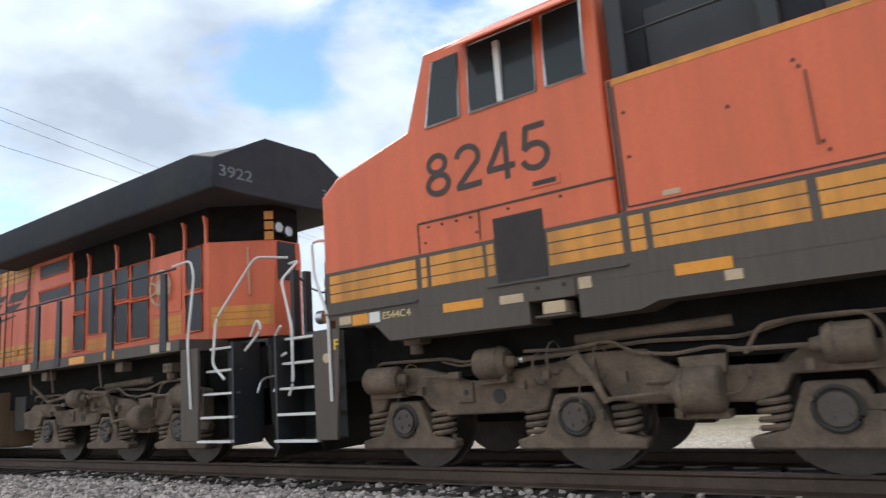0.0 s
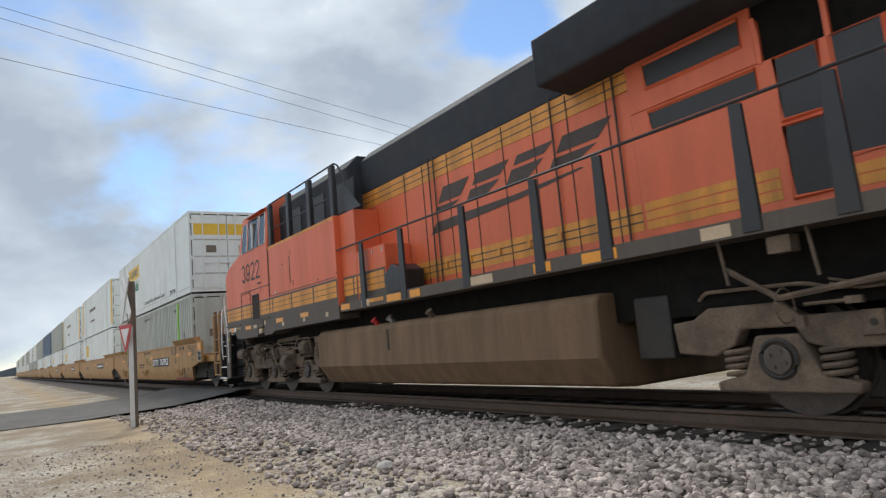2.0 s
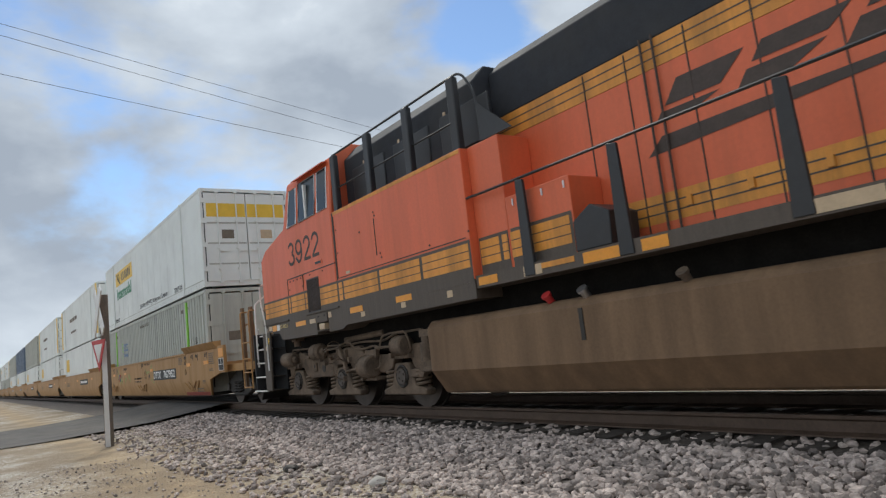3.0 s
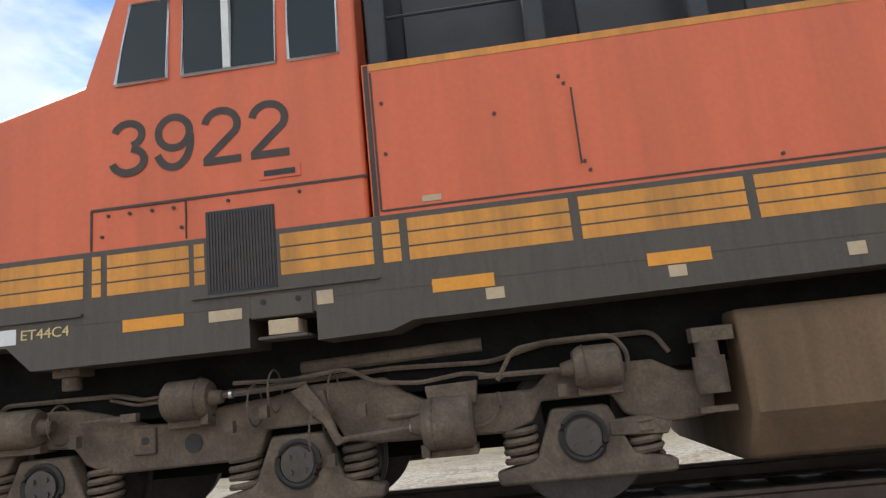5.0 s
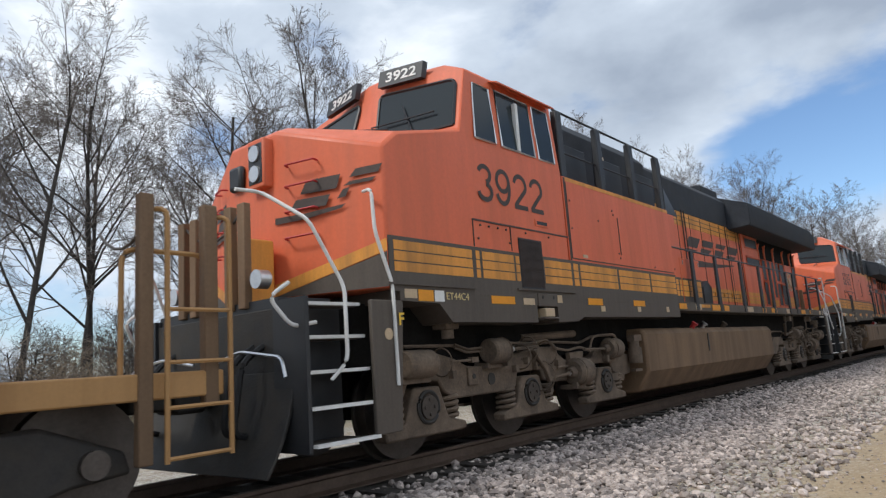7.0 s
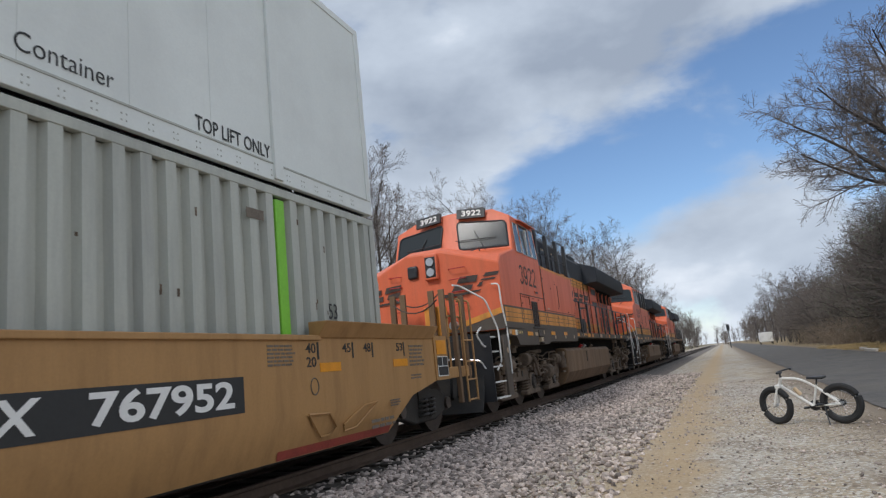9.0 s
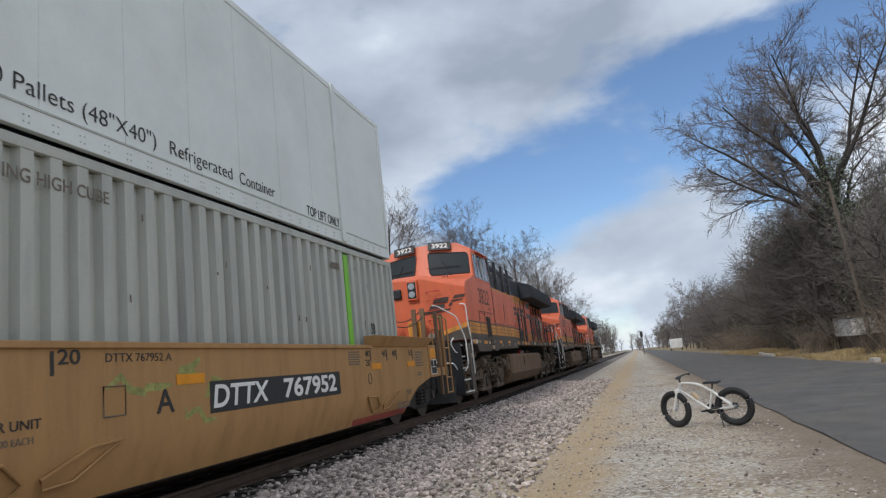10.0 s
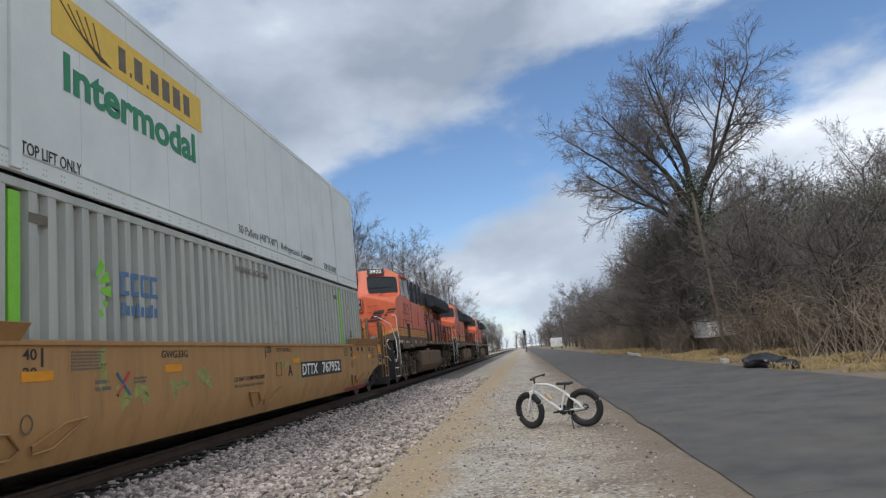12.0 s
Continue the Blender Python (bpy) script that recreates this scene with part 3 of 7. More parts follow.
def side_quad(bm, x0, x1, z0, z1, proud=0.004, y=-HW, sl=0.0):
    v = [bm.verts.new(p) for p in ((x0, y - proud, z0), (x1, y - proud, z0), (x1 + sl, y - proud, z1), (x0 + sl, y - proud, z1))]
    w = [bm.verts.new(p) for p in ((x0, y + 0.01, z0), (x1, y + 0.01, z0), (x1 + sl, y + 0.01, z1), (x0 + sl, y + 0.01, z1))]
    bm.faces.new(v)
    for i in range(4):
        bm.faces.new((v[i], v[(i + 1) % 4], w[(i + 1) % 4], w[i]))


def coil(bm, x, y, z0, z1, r, turns=4, t=0.026):
    k = turns * 10
    tube(bm, [(x + r * math.cos(2 * math.pi * i / 10), y + r * math.sin(2 * math.pi * i / 10), z0 + (z1 - z0) * i / k) for i in range(k + 1)], t, 6)


def build_truck(loco, axles, flip):
    """A three-axle truck: side frames with pedestals, springs, journals, brake gear."""
    mid = axles[1]
    for s in (-1, 1):
        y0, y1 = s * 1.02, s * 1.20
        bm = bmesh.new()
        a, b, c = axles
        g = (lambda x: mid - (x - 2.74)) if flip else (lambda x: mid + (x - 2.74))
        top = [(0.24, 0.60), (0.20, 1.04), (0.34, 1.09), (0.95, 1.09), (1.28, 1.01), (1.50, 0.92), (1.88, 0.90), (2.12, 1.00), (2.55, 1.03), (2.85, 1.09), (3.42, 1.09), (3.56, 0.97), (3.70, 0.90),
               (4.50, 0.89), (4.66, 1.02), (5.38, 1.02), (5.56, 0.92), (5.79, 0.90), (5.76, 0.60)]
        low = [(5.36, 0.56), (5.14, 0.66), (5.06, 0.80), (4.56, 0.80), (4.48, 0.66), (4.30, 0.60), (3.30, 0.62), (3.10, 0.66), (3.02, 0.80), (2.50, 0.79), (2.44, 0.62), (2.24, 0.585), (1.24, 0.575), (1.06, 0.66), (0.96, 0.79), (0.50, 0.82), (0.42, 0.66)]
        top, low = [(g(x), z) for x, z in top], [(g(x), z) for x, z in low]
        prism(bm, top + low, y0, y1)
        fr = part("truck_frame", bm, DUST, loco, "dusty brown cast steel truck side frame", bevel=0.02)
        for ax in axles:
            bm = bmesh.new()
            prism(bm, [(ax - 0.62, 0.24), (ax + 0.62, 0.24), (ax + 0.64, 0.33), (ax + 0.34, 0.40), (ax + 0.20, 0.74), (ax - 0.20, 0.74), (ax - 0.34, 0.40), (ax - 0.64, 0.33)], s * 1.05, s * 1.23)
            ped = part("journal_box", bm, DUST, loco, bevel=0.025)
            for d in (-0.44, 0.44):
                bm = bmesh.new()
                coil(bm, ax + d, s * 1.12, 0.36, 0.62, 0.11)
                part("spring", bm, DUST, loco, "dusty coil spring")
            bm = bmesh.new()
            k = 20
            tube(bm, [(ax + 0.158 * math.cos(2 * math.pi * i / k), s * 1.235, 0.533 + 0.158 * math.sin(2 * math.pi * i / k)) for i in range(k + 1)], 0.024, 6)
            part("journal_ring", bm, GRIME, loco)
        if s < 0:
            y = -1.24
            d = -1 if flip else 1
            f = lambda x: mid + d * (x - 2.72)
            for x0, x1, z, r in ((0.32, 0.70, 0.98, 0.145), (1.65, 1.97, 1.07, 0.15), (4.20, 3.86, 0.72, 0.185), (5.42, 5.12, 1.01, 0.15)):
                e = 1 if x1 > x0 else -1
                bm = bmesh.new()
                cyl(bm, (f(x0), y - 0.06, z), (f(x1), y - 0.06, z), r, 24)
                cyl(bm, (f(x1), y - 0.06, z), (f(x1 + 0.05 * e), y - 0.06, z), r, 24, r * 0.8)
                cyl(bm, (f(x1 + 0.05 * e), y - 0.06, z), (f(x1 + 0.15 * e), y - 0.06, z), r * 0.45, 16, r * 0.3)
                cyl(bm, (f(x0 - 0.025 * e), y - 0.06, z), (f(x0), y - 0.06, z), r * 0.85, 24, r)
                bc = part("brake_cylinder", bm, DUST, loco, "dusty brake cylinder")
                bm = bmesh.new()
                box(bm, min(f(x0), f(x1)) - 0.03, max(f(x0), f(x1)) + 0.03, y - 0.05, y + 0.16, z - r - 0.05, z - r + 0.02)
                part("mounting_foot", bm, DUST, bc, bevel=0.008)
                for d in (0.2, 0.8):
                    xm = f(x0 + (x1 - x0) * d)
                    bm = bmesh.new()
                    box(bm, xm - 0.03, xm + 0.03, y - 0.12, y - 0.052, z - r - 0.035, z - r + 0.05)
                    part("lug", bm, DUST, bc)
                for d in (0.12, 0.88):
                    bm = bmesh.new()
                    xm = f(x0 + (x1 - x0) * d)
                    k = 22
                    tube(bm, [(xm, y - 0.06 + (r + 0.004) * math.cos(2 * math.pi * i / k), z + (r + 0.004) * math.sin(2 * math.pi * i / k)) for i in range(k + 1)], 0.009, 4)
                    part("band_clamp", bm, DUST, bc)
            bm = bmesh.new()
            tube(bm, [(f(0.84), y - 0.06, 0.98), (f(1.27), y - 0.06, 0.985)], 0.016)
            box(bm, min(f(1.22), f(1.36)), max(f(1.22), f(1.36)), y - 0.09, y - 0.03, 0.955, 1.015)
            part("push_rod", bm, DUST, loco)
            bm = bmesh.new()
            tube(bm, [(f(2.12), y - 0.06, 1.075), (f(2.86), y - 0.06, 1.10)], 0.022)
            part("push_rod", bm, DUST, loco)
            bm = bmesh.new()
            tube(bm, [(f(3.12), y - 0.06, 0.675), (f(3.72), y - 0.06, 0.71)], 0.022)
            part("push_rod", bm, DUST, loco)
            bm = bmesh.new()
            tube(bm, [(f(4.3), y - 0.04, 1.02), (f(4.98), y - 0.06, 1.01)], 0.022)
            part("push_rod", bm, DUST, loco)
            for xe, ze in ((2.18, 1.08), (3.70, 0.71)):
                bm = bmesh.new()
                cyl(bm, (f(xe), y - 0.06, ze), (f(xe + 0.03), y - 0.06, ze), 0.032, 10)
                part("rod_nut", bm, CHROME, loco, "bright worn rod nut")
            bm = bmesh.new()
            tube(bm, bent([(f(2.2), y - 0.02, 1.16), (f(2.7), y - 0.02, 1.14), (f(3.2), y - 0.02, 1.18), (f(3.42), y - 0.02, 1.06), (f(3.8), y - 0.02, 1.02), (f(4.2), y - 0.02, 1.06), (f(4.5), y - 0.02, 1.0)], 0.08), 0.018)
            part("brake_pipe", bm, DUST, loco)
            bm = bmesh.new()
            tube(bm, bent([(f(4.45), y - 0.05, 0.98), (f(4.6), y - 0.05, 1.19), (f(4.9), y - 0.05, 1.22), (f(5.42), y - 0.05, 1.22), (f(5.52), y - 0.05, 1.08), (f(5.5), y - 0.02, 0.95)], 0.07), 0.018)
            part("brake_pipe", bm, DUST, loco)
            bm = bmesh.new()
            tube(bm, bent([(f(4.16), y - 0.04, 0.66), (f(4.36), y - 0.03, 0.69), (f(4.46), y - 0.02, 0.8), (f(4.44), y - 0.02, 0.9)], 0.05), 0.014)
            part("brake_pipe", bm, DUST, loco)
            for z in (1.17, 1.13):
                bm = bmesh.new()
                tube(bm, bent([(f(1.05), y + 0.03, z), (f(1.3), y + 0.03, z - 0.06), (f(1.62), y + 0.03, z - 0.05)], 0.05), 0.013)
                part("brake_pipe", bm, DUST, loco)
            bm = bmesh.new()
            prism(bm, [(f(2.72), 1.05), (f(2.86), 1.10), (f(3.04), 0.88), (f(3.10), 0.72), (f(3.16), 0.66), (f(3.08), 0.63), (f(2.98), 0.80), (f(2.90), 0.86)], y - 0.09, y - 0.03)
            part("brake_lever", bm, DUST, loco, bevel=0.012)
            bm = bmesh.new()
            prism(bm, [(f(2.84), 0.80), (f(2.84), 1.05), (f(2.98), 1.05), (f(3.04), 0.80)], y - 0.028, y + 0.05)
            lb = part("lever_bracket", bm, DUST, loco, bevel=0.01)
            for zb in (0.86, 0.93, 1.0):
                bm = bmesh.new()
                cyl(bm, (f(2.90), y - 0.028, zb), (f(2.90), y - 0.034, zb), 0.02, 8)
                part("bolt", bm, GRIME, lb)
            bm = bmesh.new()
            prism(bm, [(f(3.86), 0.86), (f(3.84), 0.99), (f(4.28), 1.0), (f(4.26), 0.84)], y - 0.03, y + 0.05)
            part("cylinder_bracket", bm, DUST, loco, bevel=0.01)
            bm = bmesh.new()
            tube(bm, [(f(3.5), y + 0.012, 0.80), (f(3.8), y + 0.012, 0.805)], 0.02, 6)
            part("cast_rib", bm, DUST, loco)
            for hx, hz, hr, hy in ((1.80, 0.75, 0.07, 0.03), (1.38, 0.80, 0.03, 0.004)):
                bm = bmesh.new()
                cyl(bm, (f(hx), y + hy + 0.02, hz), (f(hx), y + hy, hz), hr)
                part("frame_hole", bm, GRIME, loco)
            bm = bmesh.new()
            box(bm, min(f(1.27), f(1.47)), max(f(1.27), f(1.47)), y + 0.01, y + 0.06, 0.70, 0.90)
            part("bracket", bm, DUST, loco, bevel=0.01)
            bm = bmesh.new()
            prism(bm, [(f(5.3), 0.52), (f(5.75), 0.50), (f(5.8), 0.58), (f(5.55), 0.64), (f(5.3), 0.62)], y, y + 0.1)
            part("sander_nozzle", bm, DUST, loco, bevel=0.01)
    # truck middle in the same near-black, painted as shade behind the frames
    bm = bmesh.new()
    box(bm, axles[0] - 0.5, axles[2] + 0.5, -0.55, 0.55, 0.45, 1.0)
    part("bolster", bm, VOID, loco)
    for ax in axles:
        bm = bmesh.new()
        box(bm, ax - 0.25, ax + 0.25, -1.0, 1.0, 0.62, 0.95)
        part("cross_beam", bm, VOID, loco)
    for ax in axles:
        bm = bmesh.new()
        for s in (-1, 1):
            cyl(bm, (0, s * 0.69, 0), (0, s * 0.83, 0), 0.533, 40)
            cyl(bm, (0, s * 0.66, 0), (0, s * 0.69, 0), 0.565, 40)
            cyl(bm, (0, s * 1.2, 0), (0, s * 1.262, 0), 0.125, 20)
            for i in range(4):
                q = math.pi / 2 * i + 0.4
                cyl(bm, (0.075 * math.cos(q), s * 1.262, 0.075 * math.sin(q)), (0.075 * math.cos(q), s * 1.275, 0.075 * math.sin(q)), 0.02, 6)
        cyl(bm, (0, -1.2, 0), (0, 1.2, 0), 0.09)
        w = part("wheelset", bm, STEEL, loco, "worn steel wheelset with round bearing caps")
        w.location = (ax, 0, 0.533)
        WHEELS.append((w, 0.533))


def handrail(loco, pts, mat, r=0.018, label="bent white grab rail"):
    bm = bmesh.new()
    tube(bm, bent(pts, 0.09), r, 8)
    return part("grab_rail", bm, mat, loco, label)


def arc(cx, cz, rx, rz, a0, a1, k=14):
    return [(cx + rx * math.cos(radians(a0 + (a1 - a0) * i / k)), cz + rz * math.sin(radians(a0 + (a1 - a0) * i / k))) for i in range(k + 1)]


STROKES = {
    "2": [arc(0.5, 0.68, 0.41, 0.245, 172, -32) + [(0.42, 0.30), (0.13, 0.12), (0.10, 0.075)], [(0.03, 0.075), (0.98, 0.075)]],
    "3": [arc(0.5, 0.725, 0.36, 0.2, 165, -75), arc(0.5, 0.28, 0.41, 0.205, 78, -172)],
    "4": [[(0.72, 0.0), (0.72, 1.0)], [(0.70, 0.96), (0.08, 0.30)], [(0.0, 0.265), (1.0, 0.265)]],
    "5": [[(0.90, 0.925), (0.22, 0.925)], [(0.27, 0.96), (0.17, 0.48)], arc(0.49, 0.325, 0.42, 0.25, 145, -165)],
    "8": [arc(0.5, 0.735, 0.34, 0.19, 0, 360, 22), arc(0.5, 0.285, 0.41, 0.21, 0, 360, 24)],
    "9": [arc(0.49, 0.66, 0.40, 0.265, 0, 360, 24), arc(0.46, 0.5, 0.45, 0.43, 14, -152)],
}


def numeral(ch, x, w, z, h, y, mat, parent, bold=0.06):
    """One sans-serif numeral of even strokes on a side that faces -y."""
    bm = bmesh.new()
    for j, line in enumerate(STROKES[ch]):
        pts = [Vector((x + a * w, z + b * h)) for a, b in line]
        ends = []
        for i, p in enumerate(pts):
            d = (pts[min(i + 1, len(pts) - 1)] - pts[max(i - 1, 0)]).normalized()
            if (line[0] == line[-1] or abs(line[0][0] - line[-1][0]) + abs(line[0][1] - line[-1][1]) < 1e-6) and i in (0, len(pts) - 1):
                d = (pts[1] - pts[-2]).normalized()
            n = Vector((-d.y, d.x)) * bold / 2
            ends.append([bm.verts.new((q.x, y - 0.0006 * j, q.y)) for q in (p + n, p - n)])
        for a, b in zip(ends, ends[1:]):
            bm.faces.new((a[0], a[1], b[1], b[0]))
    return part("numeral", bm, mat, parent, "faded black road numeral")


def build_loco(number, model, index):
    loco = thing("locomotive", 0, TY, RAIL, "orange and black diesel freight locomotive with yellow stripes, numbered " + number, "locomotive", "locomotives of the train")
    # underframe; its near-black block stands in for the shade above the trucks
    bm = bmesh.new()
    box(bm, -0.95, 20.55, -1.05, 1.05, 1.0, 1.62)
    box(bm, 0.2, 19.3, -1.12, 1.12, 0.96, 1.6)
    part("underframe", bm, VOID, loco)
    for x0, x1 in ((0.25, 5.5), (14.1, 19.2)):
        bm = bmesh.new()
        tube(bm, bent([(x0, -1.12, 1.10), (x0 + 0.1, -1.16, 1.17), (x0 + 1.05, -1.16, 1.16), (x0 + 1.3, -1.16, 1.09), (x0 + 2.0, -1.16, 1.10), (x0 + 3.2, -1.16, 1.15), (x1 - 1.3, -1.16, 1.12), (x1 - 0.9, -1.16, 1.21), (x1 - 0.1, -1.16, 1.22), (x1, -1.14, 1.06)], 0.08), 0.02, 6)
        part("air_pipe", bm, DUST, loco)
        bm = bmesh.new()
        tube(bm, [(x0 + 2.5, -1.1, 1.22), (x0 + 3.9, -1.1, 1.26)], 0.055, 10)
        part("air_pipe", bm, DUST, loco)
    for x in (0.90, 18.7):
        bm = bmesh.new()
        box(bm, x, x + 0.22, -1.40, -1.2, 1.33, 1.46)
        cyl(bm, (x + 0.11, -1.32, 1.23), (x + 0.11, -1.32, 1.33), 0.07, 12)
        pb = part("pipe_bracket", bm, DUST, loco, bevel=0.01)
        for d in (0.06, 0.16):
            bm = bmesh.new()
            cyl(bm, (x + d, -1.40, 1.40), (x + d, -1.404, 1.40), 0.022, 10)
            part("bolt_hole", bm, GRIME, pb)
    bm = bmesh.new()
    prism(bm, [(0.06, 1.72), (0.06, 1.60), (0.64, 1.58), (0.84, 1.39), (2.52, 1.385), (2.52, 1.60), (3.02, 1.60), (3.02, 1.39), (3.55, 1.40), (3.72, 1.46), (7.30, 1.48), (7.30, 1.72)], -HW, HW)
    part("side_sill", bm, DARK, loco, "dark grey side sill")
    bm = bmesh.new()
    box(bm, 7.302, 19.3, -1.53, 1.53, 1.60, 1.76)
    part("walkway", bm, DARK, loco, "dark grey walkway edge")
    # cab and the wide body behind it
    part("cab", cab_shell(), ORANGE, loco, "orange cab with a short wide nose", bevel=0.03)
    bm = bmesh.new()
    box(bm, 3.485, 7.30, -HW, HW, 1.725, 3.44)
    part("equipment_body", bm, ORANGE, loco, "orange full-width equipment body", bevel=0.012)
    bm = bmesh.new()
    prism(bm, [(-1.2, 3.445), (1.2, 3.445), (1.2, 4.40), (0.95, 4.66), (-0.95, 4.66), (-1.2, 4.40)], 3.49, 7.305, "x")
    part("upper_body", bm, ROOF, loco, "black roof housing behind the cab", bevel=0.02)
    # dark band with yellow stripes
    bm = bmesh.new()
    side_quad(bm, -0.07, 7.29, 1.69, 2.235, 0.003)
    part("band", bm, DARK, loco)
    for x0, x1 in ((0.0, 1.25), (1.32, 1.39), (1.44, 2.08), (2.12, 2.20), (2.78, 3.47), (3.54, 3.67), (3.73, 4.89), (4.96, 6.10), (6.17, 7.25)):
        for z0 in (1.885, 1.992, 2.099):
            bm = bmesh.new()
            side_quad(bm, x0, x1, z0, z0 + 0.094, 0.006)
            part("stripe", bm, YELLOW, loco)
    bm = bmesh.new()
    side_quad(bm, 3.55, 7.28, 3.375, 3.43, 0.004)
    part("top_stripe", bm, YELLOW, loco)
    # seams, doors, grille, vents on the side
    for x0, x1, z0, z1 in ((3.50, 3.535, 2.24, 3.42), (1.31, 3.47, 2.545, 2.565), (3.56, 7.22, 2.262, 2.276), (3.545, 3.56, 2.27, 3.36), (2.06, 2.07, 2.25, 2.54), (1.305, 1.32, 2.24, 2.55)):
        bm = bmesh.new()
        side_quad(bm, x0, x1, z0, z1, 0.007)
        part("seam", bm, NUMBER, loco)
    bm = bmesh.new()
    side_quad(bm, 2.22, 2.75, 1.80, 2.43, 0.008)
    gr = part("grille", bm, BLACK, loco, "black louvred intake grille")
    bm = bmesh.new()
    for i in range(22):
        box(bm, 2.235 + i * 0.0235, 2.245 + i * 0.0235, -HW - 0.014, -HW, 1.82, 2.41)
    part("slats", bm, NUMBER, gr)
    for x0, x1, z in ((2.10, 3.5, 1.775), (-0.1, 1.25, 1.75)):
        bm = bmesh.new()
        box(bm, x0, x1, -HW - 0.03, -HW, z, z + 0.02)
        part("drip_rail", bm, DARK, loco)
    bm = bmesh.new()
    box(bm, 2.54, 3.0, -HW - 0.02, -HW + 0.3, 1.585, 1.75)
    box(bm, 2.60, 2.96, -HW - 0.05, -HW + 0.2, 1.425, 1.45)
    jp = part("jacking_pad", bm, DARK, loco, "dark jacking bracket", bevel=0.008)
    bm = bmesh.new()
    box(bm, 2.67, 2.89, -HW - 0.03, -HW + 0.2, 1.455, 1.565)
    part("pad_block", bm, SILVER, jp, "pale rubber pad", bevel=0.008)
    for x in (2.64, 2.90):
        bm = bmesh.new()
        cyl(bm, (x, -HW - 0.022, 1.70), (x, -HW - 0.026, 1.70), 0.022, 10)
        part("bolt_hole", bm, GRIME, jp)
    bm = bmesh.new()
    cyl(bm, (-0.12, -1.549, 1.28), (-0.12, -1.545, 1.28), 0.055, 18)
    part("badge", bm, SILVER, loco, "small round badge")
    bm = bmesh.new()
    side_quad(bm, 2.65, 2.97, 2.625, 2.715, 0.009)
    vt = part("vent", bm, ORANGE, loco)
    bm = bmesh.new()
    side_quad(bm, 2.69, 2.93, 2.648, 2.692, 0.013)
    part("vent_slot", bm, BLACK, vt)
    for x0, x1, z0, z1, m in ((1.56, 2.03, 1.60, 1.69, AMBER), (3.87, 4.31, 1.63, 1.725, AMBER), (5.37, 5.80, 1.64, 1.73, AMBER), (2.22, 2.47, 1.60, 1.68, SILVER), (3.03, 3.15, 1.64, 1.74, SILVER),
                              (4.24, 4.37, 1.54, 1.62, SILVER), (5.5, 5.62, 1.55, 1.63, SILVER), (6.68, 6.8, 1.56, 1.65, SILVER), (0.12, 0.3, 1.625, 1.715, SILVER), (0.32, 0.55, 1.60, 1.715, AMBER), (0.57, 0.72, 1.60, 1.715, WHITE)):
        bm = bmesh.new()
        side_quad(bm, x0, x1, z0, z1, 0.005)
        part("reflector", bm, m, loco)
    for i, x in enumerate((7.62, 8.55, 9.3, 10.9, 12.2, 13.0, 14.5, 16.2, 17.3, 18.6)):
        bm = bmesh.new()
        box(bm, x, x + (0.5 if i % 2 else 0.3), -1.537, -1.52, 1.62, 1.735)
        part("reflector", bm, AMBER if i % 3 else SILVER, loco)
    for k, ch in enumerate(number):
        numeral(ch, 1.455 + k * 0.376, 0.315, 2.79, 0.475, -HW - 0.004, NUMBER, loco)
    words("model_mark", model, 0.76, 1.14, 1.625, 1.70, -HW - 0.003, CREAM_LET, loco)
    words("end_mark", "F", 0.02, 0.09, 1.36, 1.48, -1.555, GOLD, loco, heavy=0.02)
    # cab windows
    for x0, x1 in ((1.50, 1.93), (2.06, 2.82), (2.92, 3.32)):
        bm = bmesh.new()
        tl, bl = 4.33 if x0 > 1.6 else 4.30, 3.57
        yb, yt = -HW + 0.003, -HW + 0.064
        xa = x0 + (0.10 if x0 < 1.6 else 0)
        v = [bm.verts.new(p) for p in ((x0, yb, bl), (x1, yb, bl), (x1, yt, tl), (xa, yt, tl))]
        bm.faces.new(v)
        w = part("side_window", bm, GLASS, loco, "dark tinted cab side window")
        bm = bmesh.new()
        tube(bm, [(x0, yb, bl), (x1, yb, bl), (x1, yt, tl), (xa, yt, tl), (x0, yb, bl)], 0.014, 4)
        part("window_frame", bm, CHROME if x0 < 3 else WHITE, w)
    bm = bmesh.new()
    box(bm, 2.40, 2.46, -HW - 0.012, -HW + 0.04, 3.58, 4.22)
    part("window_post", bm, WHITE, loco)
    bm = bmesh.new()
    out = 0.26 if index == 1 else 0.05
    prism(bm, [(-HW + 0.075, 4.42), (-HW + 0.075, 4.44), (-HW - out, 4.44 - out * 0.95), (-HW - out, 4.42 - out * 0.95)], 1.98, 3.36, "x")
    part("sunshade", bm, ORANGE, loco)
    for x, z in ((4.95, 3.12), (4.98, 3.06), (5.05, 2.45), (5.08, 2.38), (3.62, 3.1), (3.62, 2.7), (1.45, 2.5), (1.62, 2.5), (1.8, 2.5), (1.97, 2.5), (2.4, 2.5), (2.95, 2.5), (1.4, 2.34), (2.03, 2.34), (4.45, 2.9), (6.4, 2.32), (7.3, 2.34)):
        bm = bmesh.new()
        cyl(bm, (x, -HW - 0.012, z), (x, -HW, z), 0.014, 8)
        part("bolt", bm, NUMBER, loco)
    bm = bmesh.new()
    tube(bm, bent([(5.02, -HW - 0.05, 3.0), (5.02, -HW - 0.05, 2.42)], 0.02), 0.008, 5)
    part("door_bar", bm, NUMBER, loco)
    bm = bmesh.new()
    side_quad(bm, 3.86, 4.0, 2.30, 2.345, 0.007)
    part("label_plate", bm, SILVER, loco)
